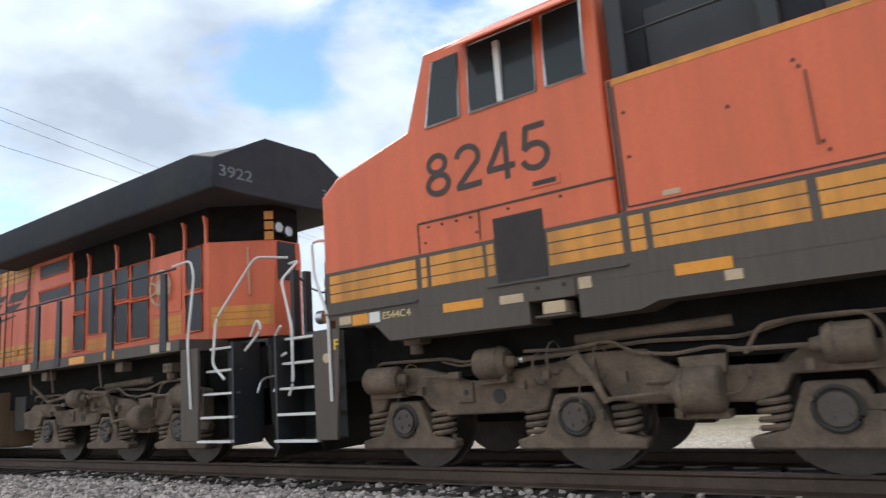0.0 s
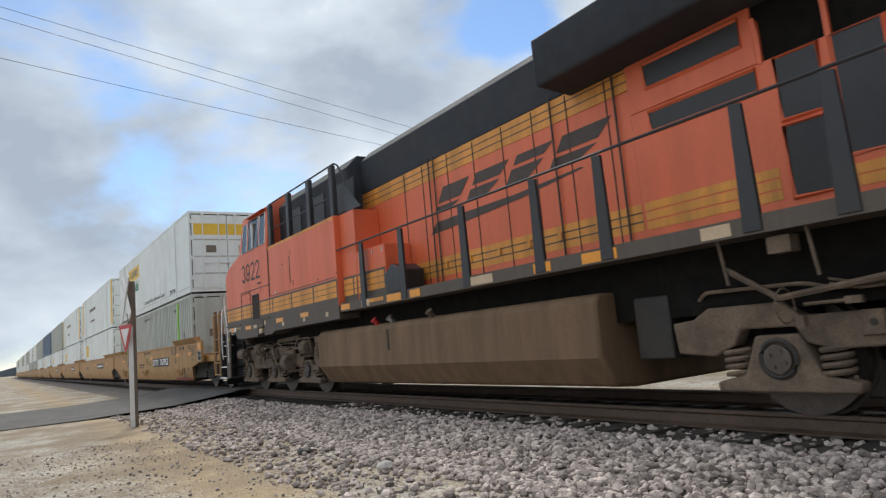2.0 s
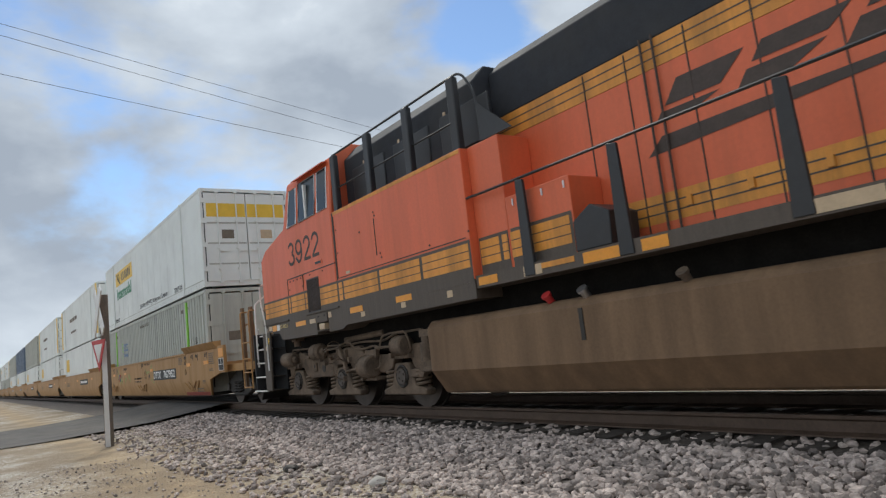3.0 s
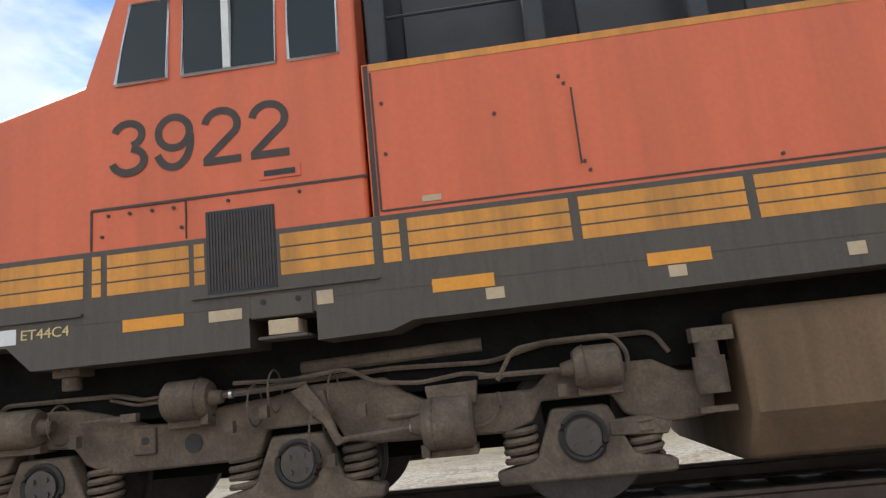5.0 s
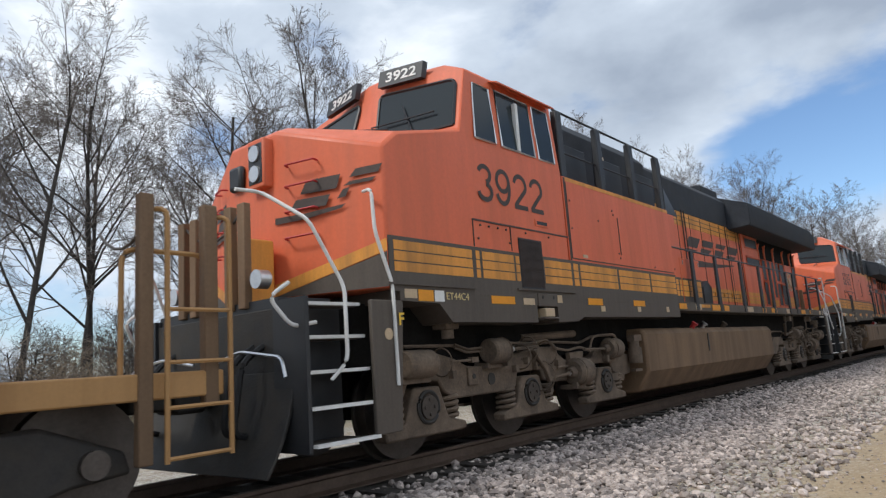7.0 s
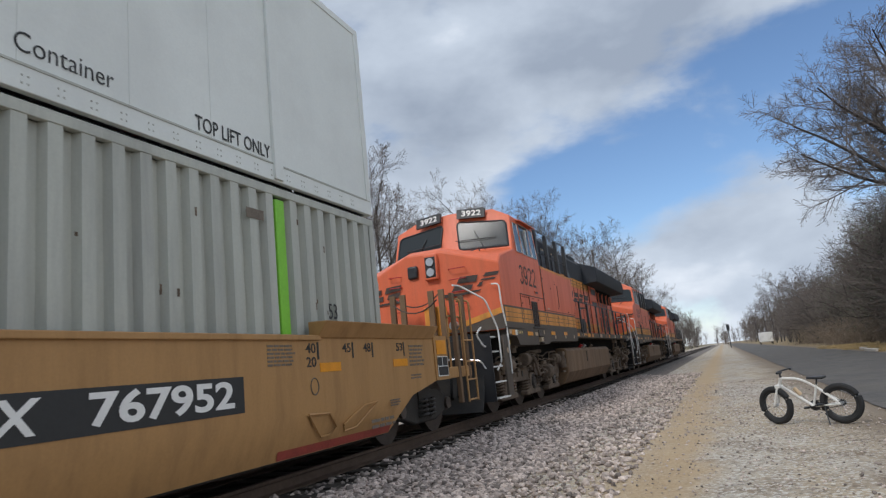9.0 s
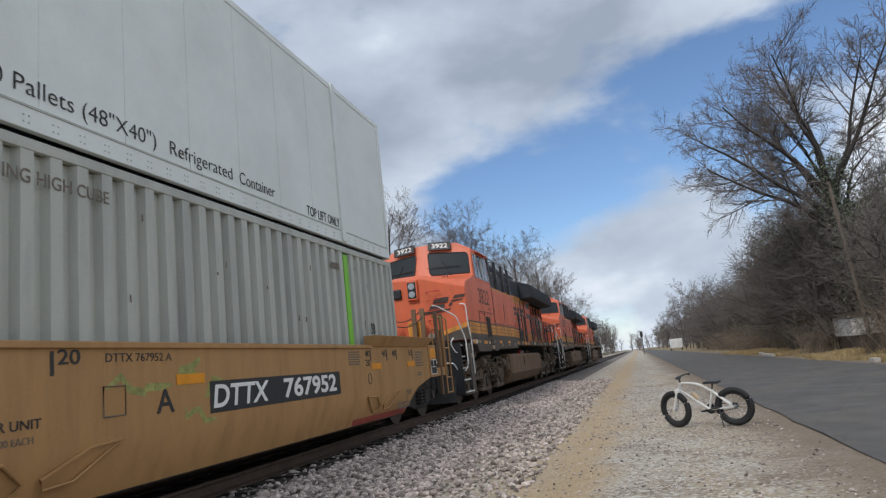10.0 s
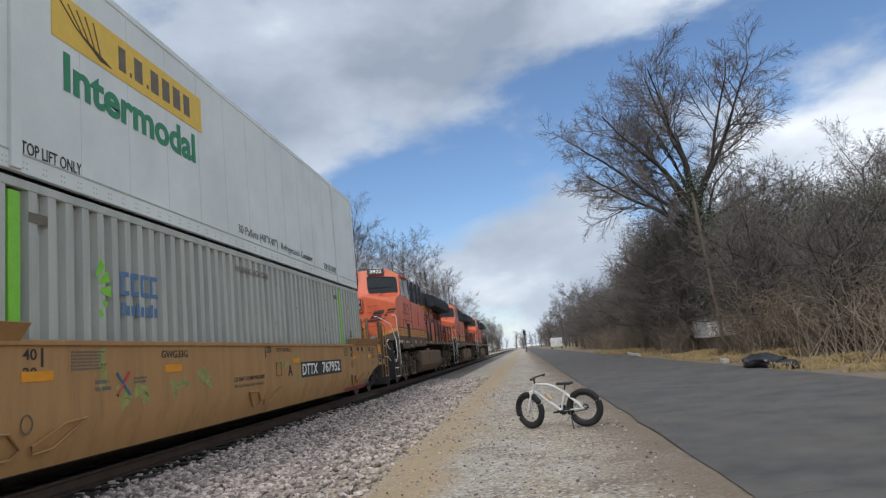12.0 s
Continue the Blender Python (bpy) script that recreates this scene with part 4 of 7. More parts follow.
    # windshields, number boards, headlights and marks on the nose
    for s in (-1, 1):
        n0 = Vector((1.24, s * (HW - 0.03), 3.62))
        e1 = Vector((1.12, s * 0.12, 3.70)) - n0
        up = Vector((1.48, s * (HW - 0.08), 4.46)) - n0
        nrm = e1.cross(up).normalized()
        if nrm.x > 0:
            nrm = -nrm
        q = lambda a, b, h=0.006: n0 + e1 * a + up * b + nrm * h
        bm = bmesh.new()
        ring = bent([q(0.06, 0.09), q(0.90, 0.08), q(0.92, 0.92), q(0.07, 0.84), q(0.06, 0.09)], 0.1)
        bm.faces.new([bm.verts.new(p) for p in ring[:-1]])
        ws = part("windshield", bm, GLASS, loco, "dark raked windshield")
        bm = bmesh.new()
        tube(bm, ring, 0.022, 5)
        part("gasket", bm, BLACK, ws)
        bm = bmesh.new()
        tube(bm, [q(0.45, 0.02, 0.03), q(0.62, 0.6, 0.03)], 0.012, 5)
        tube(bm, [q(0.25, 0.35, 0.05), q(0.95, 0.33, 0.05)], 0.012, 5)
        part("wiper", bm, BLACK, ws)
        bm = bmesh.new()
        c0, c1 = Vector((1.36, s * 0.22, 4.55)), Vector((1.44, s * 0.90, 4.50))
        up2 = Vector((0.06, 0, 0.24))
        fr = Vector((-0.09, 0, 0))
        v = [bm.verts.new(p) for p in (c0, c1, c1 + up2, c0 + up2, c0 + fr, c1 + fr, c1 + fr + up2, c0 + fr + up2)]
        for fc in ((4, 5, 6, 7), (0, 1, 5, 4), (2, 3, 7, 6), (0, 4, 7, 3), (1, 2, 6, 5)):
            bm.faces.new([v[i] for i in fc])
        nb = part("number_board", bm, BLACK, loco, "black number board with white numerals")
        ex, ey = ((c1 - c0) * s * -1).normalized(), up2.normalized()
        ez = ex.cross(ey)
        org = (c0 if s > 0 else c0) + fr + ez * 0.004
        if s > 0:
            org = c1 + fr + ez * 0.004
        m = Matrix(((ex.x, ey.x, ez.x, org.x), (ex.y, ey.y, ez.y, org.y), (ex.z, ey.z, ez.z, org.z), (0, 0, 0, 1)))
        words("numerals", number, 0.12, 0.6, 0.05, 0.2, 0.0, WHITE_LET, nb, heavy=0.02, face=m)
        # swept plain marks on the nose facet
        a0, a1 = Vector((-0.08, s * HW, 1.72)), Vector((-0.56, s * 0.42, 1.72))
        dx = (a0 - a1)
        nn = Vector((-dx.y * s, dx.x * s, 0)).normalized()
        if nn.x > 0:
            nn = -nn
        g = lambda a, z, h=0.012: a1 + dx * a + Vector((0, 0, z - 1.72)) + nn * h + Vector((0.06, 0, 0)) * ((1 - a) * (z - 1.72) / 1.78)

        def mark(pts, m, name="mark"):
            b2 = bmesh.new()
            b2.faces.new([b2.verts.new(g(*p)) for p in pts])
            part(name, b2, m, loco)
        if s < 0:
            for a0_, a1_, z0_, z1_ in ((0.14, 0.52, 2.60, 2.72), (0.24, 0.62, 2.76, 2.91), (0.58, 0.70, 2.66, 2.76), (0.64, 0.94, 2.78, 2.83), (0.70, 1.0, 2.86, 2.95)):
                mark([(a0_, z0_), (a1_ - 0.04, z0_ + 0.01), (a1_, z1_), (a0_ + 0.06, z1_ - 0.01)], NUMBER)
            mark([(0.0, 2.48), (0.30, 2.50), (0.62, 2.56), (0.66, 2.60), (0.30, 2.56), (0.0, 2.55)], NUMBER)
        else:
            for a0_, a1_, z0_, z1_ in ((0.2, 0.55, 2.66, 2.76), (0.16, 0.6, 2.80, 2.92), (0.66, 0.98, 2.64, 2.75), (0.7, 1.0, 2.79, 2.90)):
                mark([(a0_, z0_), (a1_, z0_ - 0.01), (a1_ - 0.06, z1_), (a0_ - 0.03, z1_)], NUMBER)
            mark([(0.1, 2.52), (0.95, 2.55), (0.95, 2.59), (0.1, 2.58)], NUMBER)
        mark([(0.0, 1.74), (1.0, 2.08), (1.0, 2.20), (0.0, 1.86)], YELLOW, "nose_stripe")
        mark([(0.0, 1.73), (1.0, 1.73), (1.0, 2.07), (0.0, 1.735)], DARK, "nose_band")
        for k, z in enumerate((2.28, 2.55, 2.82, 3.05)):
            bm = bmesh.new()
            tube(bm, bent([g(0.12, z + 0.03, 0), g(0.12, z + 0.03, 0.08), g(0.40, z + 0.05, 0.08), g(0.40, z + 0.05, 0)], 0.03), 0.011, 6)
            part("hand_grip", bm, RED, loco)
    bm = bmesh.new()
    box(bm, -0.62, -0.44, -0.36, -0.06, 2.90, 3.44)
    hl = part("headlight_box", bm, ORANGE, loco, bevel=0.02)
    bm = bmesh.new()
    box(bm, -0.626, -0.60, -0.33, -0.09, 2.95, 3.39)
    part("recess", bm, BLACK, hl, "black headlight recess", bevel=0.01)
    for z in (3.06, 3.28):
        bm = bmesh.new()
        cyl(bm, (-0.625, -0.21, z), (-0.645, -0.21, z), 0.088, 20)
        part("headlight", bm, CHROME, hl, "round silvery headlight lens")
    bm = bmesh.new()
    box(bm, -0.585, -0.5, 0.12, 0.36, 2.98, 3.26)
    part("nose_door_window", bm, BLACK, loco, bevel=0.05)
    bm = bmesh.new()
    tube(bm, bent([(0.1, -0.9, 3.42), (0.1, -0.9, 3.5), (0.7, -0.9, 3.66), (0.7, -0.9, 3.58)], 0.03), 0.013)
    part("nose_grip", bm, BLACK, loco)
    # posts and rail of the roof walkway
    for x in (3.60, 4.82, 6.02, 7.18):
        bm = bmesh.new()
        box(bm, x - 0.06, x + 0.10, -1.52, -1.42, 3.40, 4.44)
        part("roof_post", bm, BLACK, loco, bevel=0.02)
    bm = bmesh.new()
    tube(bm, bent([(3.55, -1.46, 4.46), (7.40, -1.46, 4.46), (7.58, -1.40, 4.1), (7.59, -1.40, 3.45)], 0.15), 0.018)
    tube(bm, [(3.60, -1.46, 3.85), (7.22, -1.46, 3.85)], 0.013)
    part("roof_rail", bm, BLACK, loco)
    for x in (4.2, 5.35, 5.55, 6.6):
        bm = bmesh.new()
        box(bm, x, x + 0.05, -1.215, -1.19, 3.5, 4.2)
        part("light_strip", bm, SILVER, loco)
    for x0, x1 in ((3.8, 4.9), (5.2, 6.2), (6.5, 7.6)):
        bm = bmesh.new()
        box(bm, x0, x1, -1.222, -1.19, 3.55, 4.15)
        part("roof_panel", bm, BLACK, loco, bevel=0.02)
    # long hood
    H = 0.90
    bm = bmesh.new()
    box(bm, 7.304, 13.4, -H, H, 1.76, 3.55)
    part("engine_hood", bm, ORANGE, loco, "orange engine hood with panel doors", bevel=0.012)
    bm = bmesh.new()
    box(bm, 7.308, 13.4, -H, H, 3.552, 3.86)
    part("hood_stripe_band", bm, YELLOW, loco, "yellow band along the hood")
    bm = bmesh.new()
    prism(bm, [(-H, 3.862), (H, 3.862), (H, 4.52), (0.66, 4.74), (-0.66, 4.74), (-H, 4.52)], 7.308, 12.5, "x")
    part("hood_roof", bm, ROOF, loco, "black hood roof", bevel=0.02)
    bm = bmesh.new()
    for z in (3.65, 3.755):
        box(bm, 7.33, 13.38, -H - 0.004, -H, z, z + 0.014)
    part("stripe_line", bm, DARK, loco)
    bm = bmesh.new()
    side_quad(bm, 7.4, 13.38, 1.94, 2.235, 0.003, -H)
    low = part("lower_stripe", bm, YELLOW, loco)
    bm = bmesh.new()
    for z in (2.03, 2.13):
        side_quad(bm, 7.4, 13.38, z, z + 0.016, 0.006, -H)
    part("stripe_line", bm, DARK, loco)
    for x in (8.35, 8.95, 9.7, 10.4, 11.1, 11.75, 12.4, 13.05):
        bm = bmesh.new()
        box(bm, x, x + 0.014, -H - 0.009, -H, 1.8, 3.84)
        part("panel_seam", bm, NUMBER, loco)
    for x in (9.2, 9.35, 12.15, 13.2):
        bm = bmesh.new()
        tube(bm, [(x, -H - 0.03, 1.8), (x, -H - 0.03, 3.9)], 0.013)
        part("conduit", bm, NUMBER, loco)
    for x in (9.45, 10.1, 10.8, 11.45, 12.05, 12.7):
        bm = bmesh.new()
        box(bm, x, x + 0.06, -H - 0.03, -H, 2.05, 2.15)
        part("latch", bm, YELLOW, loco)
    # plain swept shapes for the hood emblem
    def emblem(pts):
        b2 = bmesh.new()
        b2.faces.new([b2.verts.new((x, -H - 0.0065, z)) for x, z in pts])
        part("emblem", b2, NUMBER, loco, "faded black swept emblem shape")

    def skew(x, z):
        return (x + (z - 2.98) * 0.75, z)
    for x0, x1, cut in ((9.25, 10.0, 0.30), (10.15, 10.95, 0.5), (11.1, 11.85, 0.62), (12.0, 12.85, 0.42)):
        zc = 2.98 + 0.37 * cut
        emblem([skew(x, z) for x, z in ((x0, 2.98), (x0 + (x1 - x0) * 0.62, 2.98), (x0 + (x1 - x0) * 0.9, zc - 0.03), (x0, zc - 0.03))])
        emblem([skew(x, z) for x, z in ((x0 + 0.02, zc + 0.02), (x1 - 0.1, zc + 0.02), (x1, 3.35), (x0 + 0.02, 3.35))])
    emblem([(9.08, 2.64), (10.2, 2.69), (11.4, 2.75), (12.6, 2.86), (12.55, 2.88), (11.3, 2.83), (10.2, 2.83), (9.28, 2.82)])
    # handrail along the walkway
    for x in (7.69, 9.08, 10.79, 12.29, 13.33, 14.96, 15.74, 17.42, 18.88):
        bm = bmesh.new()
        prism(bm, [(x - 0.05, 1.62), (x + 0.13, 1.62), (x + 0.10, 2.735), (x - 0.02, 2.755)], -1.545, -1.50)
        part("rail_post", bm, BLACK, loco, bevel=0.008)
    bm = bmesh.new()
    tube(bm, [(7.12, -1.53, 2.765), (7.5, -1.52, 2.765), (19.2, -1.52, 2.77)], 0.017)
    part("walkway_rail", bm, BLACK, loco)
    # radiator section
    R = 0.93
    bm = bmesh.new()
    plan = [(13.405, -R), (19.14, -R), (19.84, -0.26), (19.84, 0.26), (19.14, R), (13.405, R)]
    prism(bm, plan, 1.765, 3.24, "z")
    part("radiator_hood", bm, ORANGE, loco, "orange radiator hood with a tapered end", bevel=0.012)
    bm = bmesh.new()
    prism(bm, [(x - (0.03 if x > 14 else 0), y * 0.97) for x, y in plan], 3.242, 3.86, "z")
    for s in (-1, 1):
        b2 = bmesh.new()
        box(b2, 13.405, 14.92, min(s * R, s * (R - 0.04)), max(s * R, s * (R - 0.04)), 3.243, 3.84)
        part("upper_panel", b2, ORANGE, loco, "orange panel below the radiator roof")
    # the screen's near-black also carries the shade under the radiator roof
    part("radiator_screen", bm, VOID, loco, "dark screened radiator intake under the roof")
    for x in (14.93, 15.55, 16.5, 17.6, 18.5, 19.05):
        bm = bmesh.new()
        prism(bm, [(-R + 0.03, 3.22), (-R - 0.010, 3.22), (-R - 0.012, 3.52), (-R - 0.05, 3.66), (-R + 0.03, 3.62)], x, x + 0.05, "x")
        part("wing_bracket", bm, ORANGE, loco, "orange bracket under the radiator roof")
    bm = bmesh.new()
    rings = []
    for x, tip, lo in ((12.505, 4.42, 3.84), (19.5, 4.42, 3.82), (20.02, 4.25, 3.82)):
        prof = [(-0.93, 3.80), (0.93, 3.80), (1.44, lo), (1.47, lo + 0.05), (1.47, tip), (0.52, 4.77), (-0.52, 4.77), (-1.47, tip), (-1.47, lo + 0.05), (-1.44, lo)]
        rings.append([bm.verts.new((x, a_, b_)) for a_, b_ in prof])
    for p_, q_ in zip(rings, rings[1:]):
        for k in range(10):
            bm.faces.new((p_[k], p_[(k + 1) % 10], q_[(k + 1) % 10], q_[k]))
    bm.faces.new(rings[0])
    bm.faces.new(rings[-1][::-1])
    part("radiator_wing", bm, ROOF, loco, "black flared radiator roof", bevel=0.02)
    bm = bmesh.new()
    box(bm, 11.9, 13.2, -0.55, 0.55, 4.6, 5.0)
    part("exhaust_box", bm, ROOF, loco, bevel=0.03)
    for x0, x1, z0, z1 in ((13.66, 14.80, 3.46, 3.74), (13.66, 14.90, 2.97, 3.20), (15.08, 15.47, 1.92, 2.58), (15.08, 15.47, 2.63, 3.22), (15.58, 16.0, 2.17, 3.22), (16.05, 16.44, 2.15, 3.22), (16.50, 16.92, 1.93, 2.60), (16.50, 16.92, 2.66, 3.22),
                           (17.02, 17.54, 1.95, 2.58), (17.02, 17.54, 2.63, 3.22), (18.57, 18.99, 1.92, 2.50), (18.57, 18.99, 2.56, 3.22)):
        bm = bmesh.new()
        side_quad(bm, x0, x1, z0, z1, 0.006, -R)
        d = part("radiator_door", bm, BLACK, loco, "dark screened hood door")
        bm = bmesh.new()
        tube(bm, [(x0, -R - 0.006, z0), (x1, -R - 0.006, z0), (x1, -R - 0.006, z1), (x0, -R - 0.006, z1), (x0, -R - 0.006, z0)], 0.022, 4)
        part("door_frame", bm, ORANGE, d)
    for x0, x1, zs in ((13.45, 14.98, (1.93, 2.035, 2.14)), (15.58, 16.0, (1.90, 2.0)), (16.04, 16.44, (1.90, 2.0)), (17.67, 18.45, (1.92, 2.025, 2.13))):
        for z in zs:
            bm = bmesh.new()
            side_quad(bm, x0, x1, z, z + 0.088, 0.005, -R)
            part("stripe", bm, YELLOW, loco)
    bm = bmesh.new()
    box(bm, 17.67, 18.45, -R - 0.012, -R, 2.28, 3.22)
    fanp = part("fan_panel", bm, ORANGE, loco, bevel=0.02)
    bm = bmesh.new()
    for r in (0.28, 0.11):
        k = 28
        tube(bm, [(17.93 + r * math.cos(2 * math.pi * i / k), -R - 0.05, 2.70 + r * math.sin(2 * math.pi * i / k)) for i in range(k + 1)], 0.018, 5)
    for i in range(7):
        a = 2 * math.pi * i / 7
        tube(bm, [(17.93 + 0.09 * math.cos(a), -R - 0.05, 2.70 + 0.09 * math.sin(a)), (17.93 + 0.28 * math.cos(a), -R - 0.05, 2.70 + 0.28 * math.sin(a))], 0.014, 5)
    cyl(bm, (17.93, -R - 0.06, 2.70), (17.93, -R - 0.02, 2.70), 0.085)
    part("hand_brake_wheel", bm, SILVER, fanp, "pale brake wheel")
    cut = lambda u, z, h=0.006: (19.14 + 0.70 * u + 0.727 * h, -R + 0.67 * u - 0.686 * h, z)
    for z in (1.95, 2.055, 2.16):
        bm = bmesh.new()
        bm.faces.new([bm.verts.new(cut(*q)) for q in ((0.03, z), (0.97, z), (0.97, z + 0.09), (0.03, z + 0.09))])
        part("end_stripe", bm, YELLOW, loco)
    bm = bmesh.new()
    tube(bm, bent([cut(0.62, 2.4, 0), cut(0.62, 2.4, 0.06), cut(0.60, 3.12, 0.06), cut(0.60, 3.12, 0)], 0.03), 0.014)
    part("end_grip", bm, SILVER, loco)
    for y, z in ((-0.17, 3.44), (0.02, 3.40)):
        bm = bmesh.new()
        cyl(bm, (19.79, y, z), (19.87, y, z), 0.085, 18)
        tl = part("tail_light", bm, CHROME, loco, "round marker light lens")
        bm = bmesh.new()
        k = 18
        tube(bm, [(19.87, y + 0.088 * math.cos(2 * math.pi * i / k), z + 0.088 * math.sin(2 * math.pi * i / k)) for i in range(k + 1)], 0.012, 5)
        part("light_rim", bm, BLACK, tl)
    bm = bmesh.new()
    box(bm, 19.842, 19.85, -0.2, 0.16, 2.62, 3.22)
    part("end_door_window", bm, BLACK, loco)
    for z in (3.24, 3.40, 3.56):
        bm = bmesh.new()
        bm.faces.new([bm.verts.new(cut(*q)) for q in ((0.86, z, 0.02), (1.0, z, 0.02), (1.0, z + 0.13, 0.02), (0.86, z + 0.13, 0.02))])
        part("end_stripe", bm, YELLOW, loco)
    for y in (-1.08, 0.92):
        m = Matrix(((0, 0, 1, 20.026), (1, 0, 0, y), (0, 1, 0, 4.0), (0, 0, 0, 1)))
        words("numerals", number, -0.29, 0.29, 0.0, 0.17, 0.0, PALE_LET, loco, heavy=0.01, face=m)
    # fuel tank
    bm = bmesh.new()
    prism(bm, [(-1.44, 0.60), (-1.22, 0.27), (-0.9, 0.24), (0.9, 0.24), (1.22, 0.27), (1.44, 0.60), (1.44, 1.20), (1.36, 1.30), (-1.36, 1.30), (-1.44, 1.20)], 5.92, 13.02, "x")
    part("fuel_tank", bm, TANK, loco, "dusty tan fuel tank with chamfered sides", bevel=0.04)
    bm = bmesh.new()
    box(bm, 8.29, 8.345, -1.452, -1.43, 0.84, 1.18)
    part("tank_gauge", bm, GRIME, loco)
    for x, m in ((7.8, RED), (8.35, CHROME), (9.6, DUST)):
        bm = bmesh.new()
        cyl(bm, (x, -1.32, 1.28), (x, -1.40, 1.37), 0.045)
        cyl(bm, (x, -1.395, 1.362), (x, -1.415, 1.385), 0.062)
        part("filler_cap", bm, m, loco)
    bm = bmesh.new()
    cyl(bm, (5.72, -1.32, 0.75), (5.72, -1.32, 1.0), 0.11)
    cyl(bm, (5.72, -1.32, 1.0), (5.72, -1.32, 1.1), 0.08)
    box(bm, 5.62, 5.9, -1.38, -1.25, 1.1, 1.2)
    box(bm, 5.6, 5.85, -1.36, -1.28, 0.62, 0.66)
    part("drain_filter", bm, DUST, loco)
    bm = bmesh.new()
    box(bm, 13.3, 13.75, -1.15, 1.15, 0.55, 1.2)
    cyl(bm, (13.2, -0.9, 0.75), (14.2, -0.9, 0.75), 0.13)
    part("air_reservoir", bm, GRIME, loco, bevel=0.02)
    bm = bmesh.new()
    for x in (14.6, 15.4, 17.0):
        tube(bm, [(x, -1.45, 1.6), (x + 0.03, -1.42, 1.2)], 0.016)
    tube(bm, [(14.6, -1.4, 1.35), (15.0, -1.3, 1.05), (16.2, -1.28, 1.18), (17.0, -1.3, 1.1)], 0.03)
    for x in (15.05, 17.5):
        box(bm, x, x + 0.2, -1.45, -1.3, 1.42, 1.56)
    part("hose", bm, DUST, loco)
    for axles, flip in ((AXLES[:3], False), (AXLES[3:], True)):
        build_truck(loco, axles, flip)
    # step wells at both ends
    for x0, x1, px0, px1, d in ((-1.02, -0.30, -0.33, 0.10, 1), (19.75, 20.45, 19.36, 19.75, -1)):
        for s in (-1, 1):
            bm = bmesh.new()
            w = 0.08 if d > 0 else -0.08
            prism(bm, [(px0, 0.38), (px1 - (0.1 if d > 0 else 0), 0.38), (px1, 1.60), (px0, 1.60)], s * 1.50, s * 1.545)
            part("step_side", bm, DARK, loco, "dark step side plate", bevel=0.01)
            for i in range(5):
                z = 0.36 + i * 0.30
                inset = i * 0.05
                bm = bmesh.new()
                box(bm, x0, x1, s * 1.53 - s * inset - 0.03, s * 1.53 - s * inset + 0.03, z, z + 0.03)
                st = part("step_edge", bm, WHITE, loco, "white step edge")
                bm = bmesh.new()
                box(bm, x0 + 0.01, x1 - 0.01, min(s * 1.1, s * (1.5 - inset)), max(s * 1.1, s * (1.5 - inset)), z - 0.006, z + 0.012)
                part("tread", bm, DARK, st)
            bm = bmesh.new()
            prism(bm, [(x0, 0.36), (x1, 0.36), (x1, 1.62), (x0, 1.62)], s * 1.02, s * 1.06)
            part("step_back", bm, BLACK, loco)
            xo = x0 if d > 0 else x1
            bm = bmesh.new()
            prism(bm, [(xo - 0.04, 0.32), (xo, 0.32), (xo, 1.62), (xo - 0.04, 1.62)], min(s * 1.05, s * 1.5), max(s * 1.05, s * 1.5))
            part("step_side", bm, BLACK, loco)
            y = s * 1.56
            if d > 0:
                handrail(loco, [(-0.20, s * 1.38, 2.68), (-0.27, y, 2.66), (-0.25, y, 2.25), (-0.05, y, 1.75), (-0.04, y, 0.80)], WHITE)
                handrail(loco, [(-1.35, s * 0.95, 2.62), (-1.12, s * 1.0, 2.62), (-0.95, s * 1.45, 2.3), (-0.66, y, 1.70), (-0.66, y, 1.05), (-0.8, s * 1.5, 0.9)], WHITE)
                handrail(loco, [(-1.1, s * 1.35, 1.75), (-1.28, s * 1.3, 1.62), (-1.1, s * 1.38, 1.36), (-0.9, s * 1.45, 1.40)], WHITE)
            else:
                handrail(loco, [(19.2, y, 2.80), (19.62, y, 2.82), (19.70, y, 2.6), (19.55, y, 1.7), (19.62, y, 0.80)], WHITE)
                handrail(loco, [(20.75, s * 0.8, 2.75), (20.55, s * 1.2, 2.75), (20.1, s * 1.5, 1.95), (20.1, y, 1.35), (20.35, y, 1.15)], WHITE)
                handrail(loco, [(20.55, s * 1.3, 1.68), (20.7, s * 1.3, 1.9), (20.78, s * 1.3, 1.75), (20.5, s * 1.35, 1.5)], WHITE)
    # ends: platforms, plates, couplers, posts and chains
    for x, d in ((-1.0, -1), (20.6, 1)):
        bm = bmesh.new()
        box(bm, min(x, x - d * 0.6), max(x, x - d * 0.6), -1.05, 1.05, 1.55, 1.66)
        part("end_platform", bm, BLACK, loco)
        bm = bmesh.new()
        prism(bm, [(-1.05, 1.56), (1.05, 1.56), (1.0, 0.55), (0.75, 0.16), (-0.75, 0.16), (-1.0, 0.55)], x - 0.03, x + 0.03, "x")
        part("pilot_plate", bm, GRIME, loco, "black snow-plough shaped pilot plate", bevel=0.01)
        bm = bmesh.new()
        box(bm, min(x, x + d * 0.42), max(x, x + d * 0.42), -0.14, 0.14, 0.72, 1.02)
        box(bm, min(x + d * 0.2, x + d * 0.5), max(x + d * 0.2, x + d * 0.5), -0.2, 0.2, 0.68, 1.04)
        part("coupler", bm, GRIME, loco, bevel=0.04)
        if d < 0:
            bm = bmesh.new()
            arc = [(x + d * (0.05 + 0.30 * (k / 7) ** 2), 1.0 - 0.84 * k / 7) for k in range(8)]
            prism(bm, arc + [(a - d * 0.03, b - 0.01) for a, b in arc[::-1]], -1.3, 1.3)
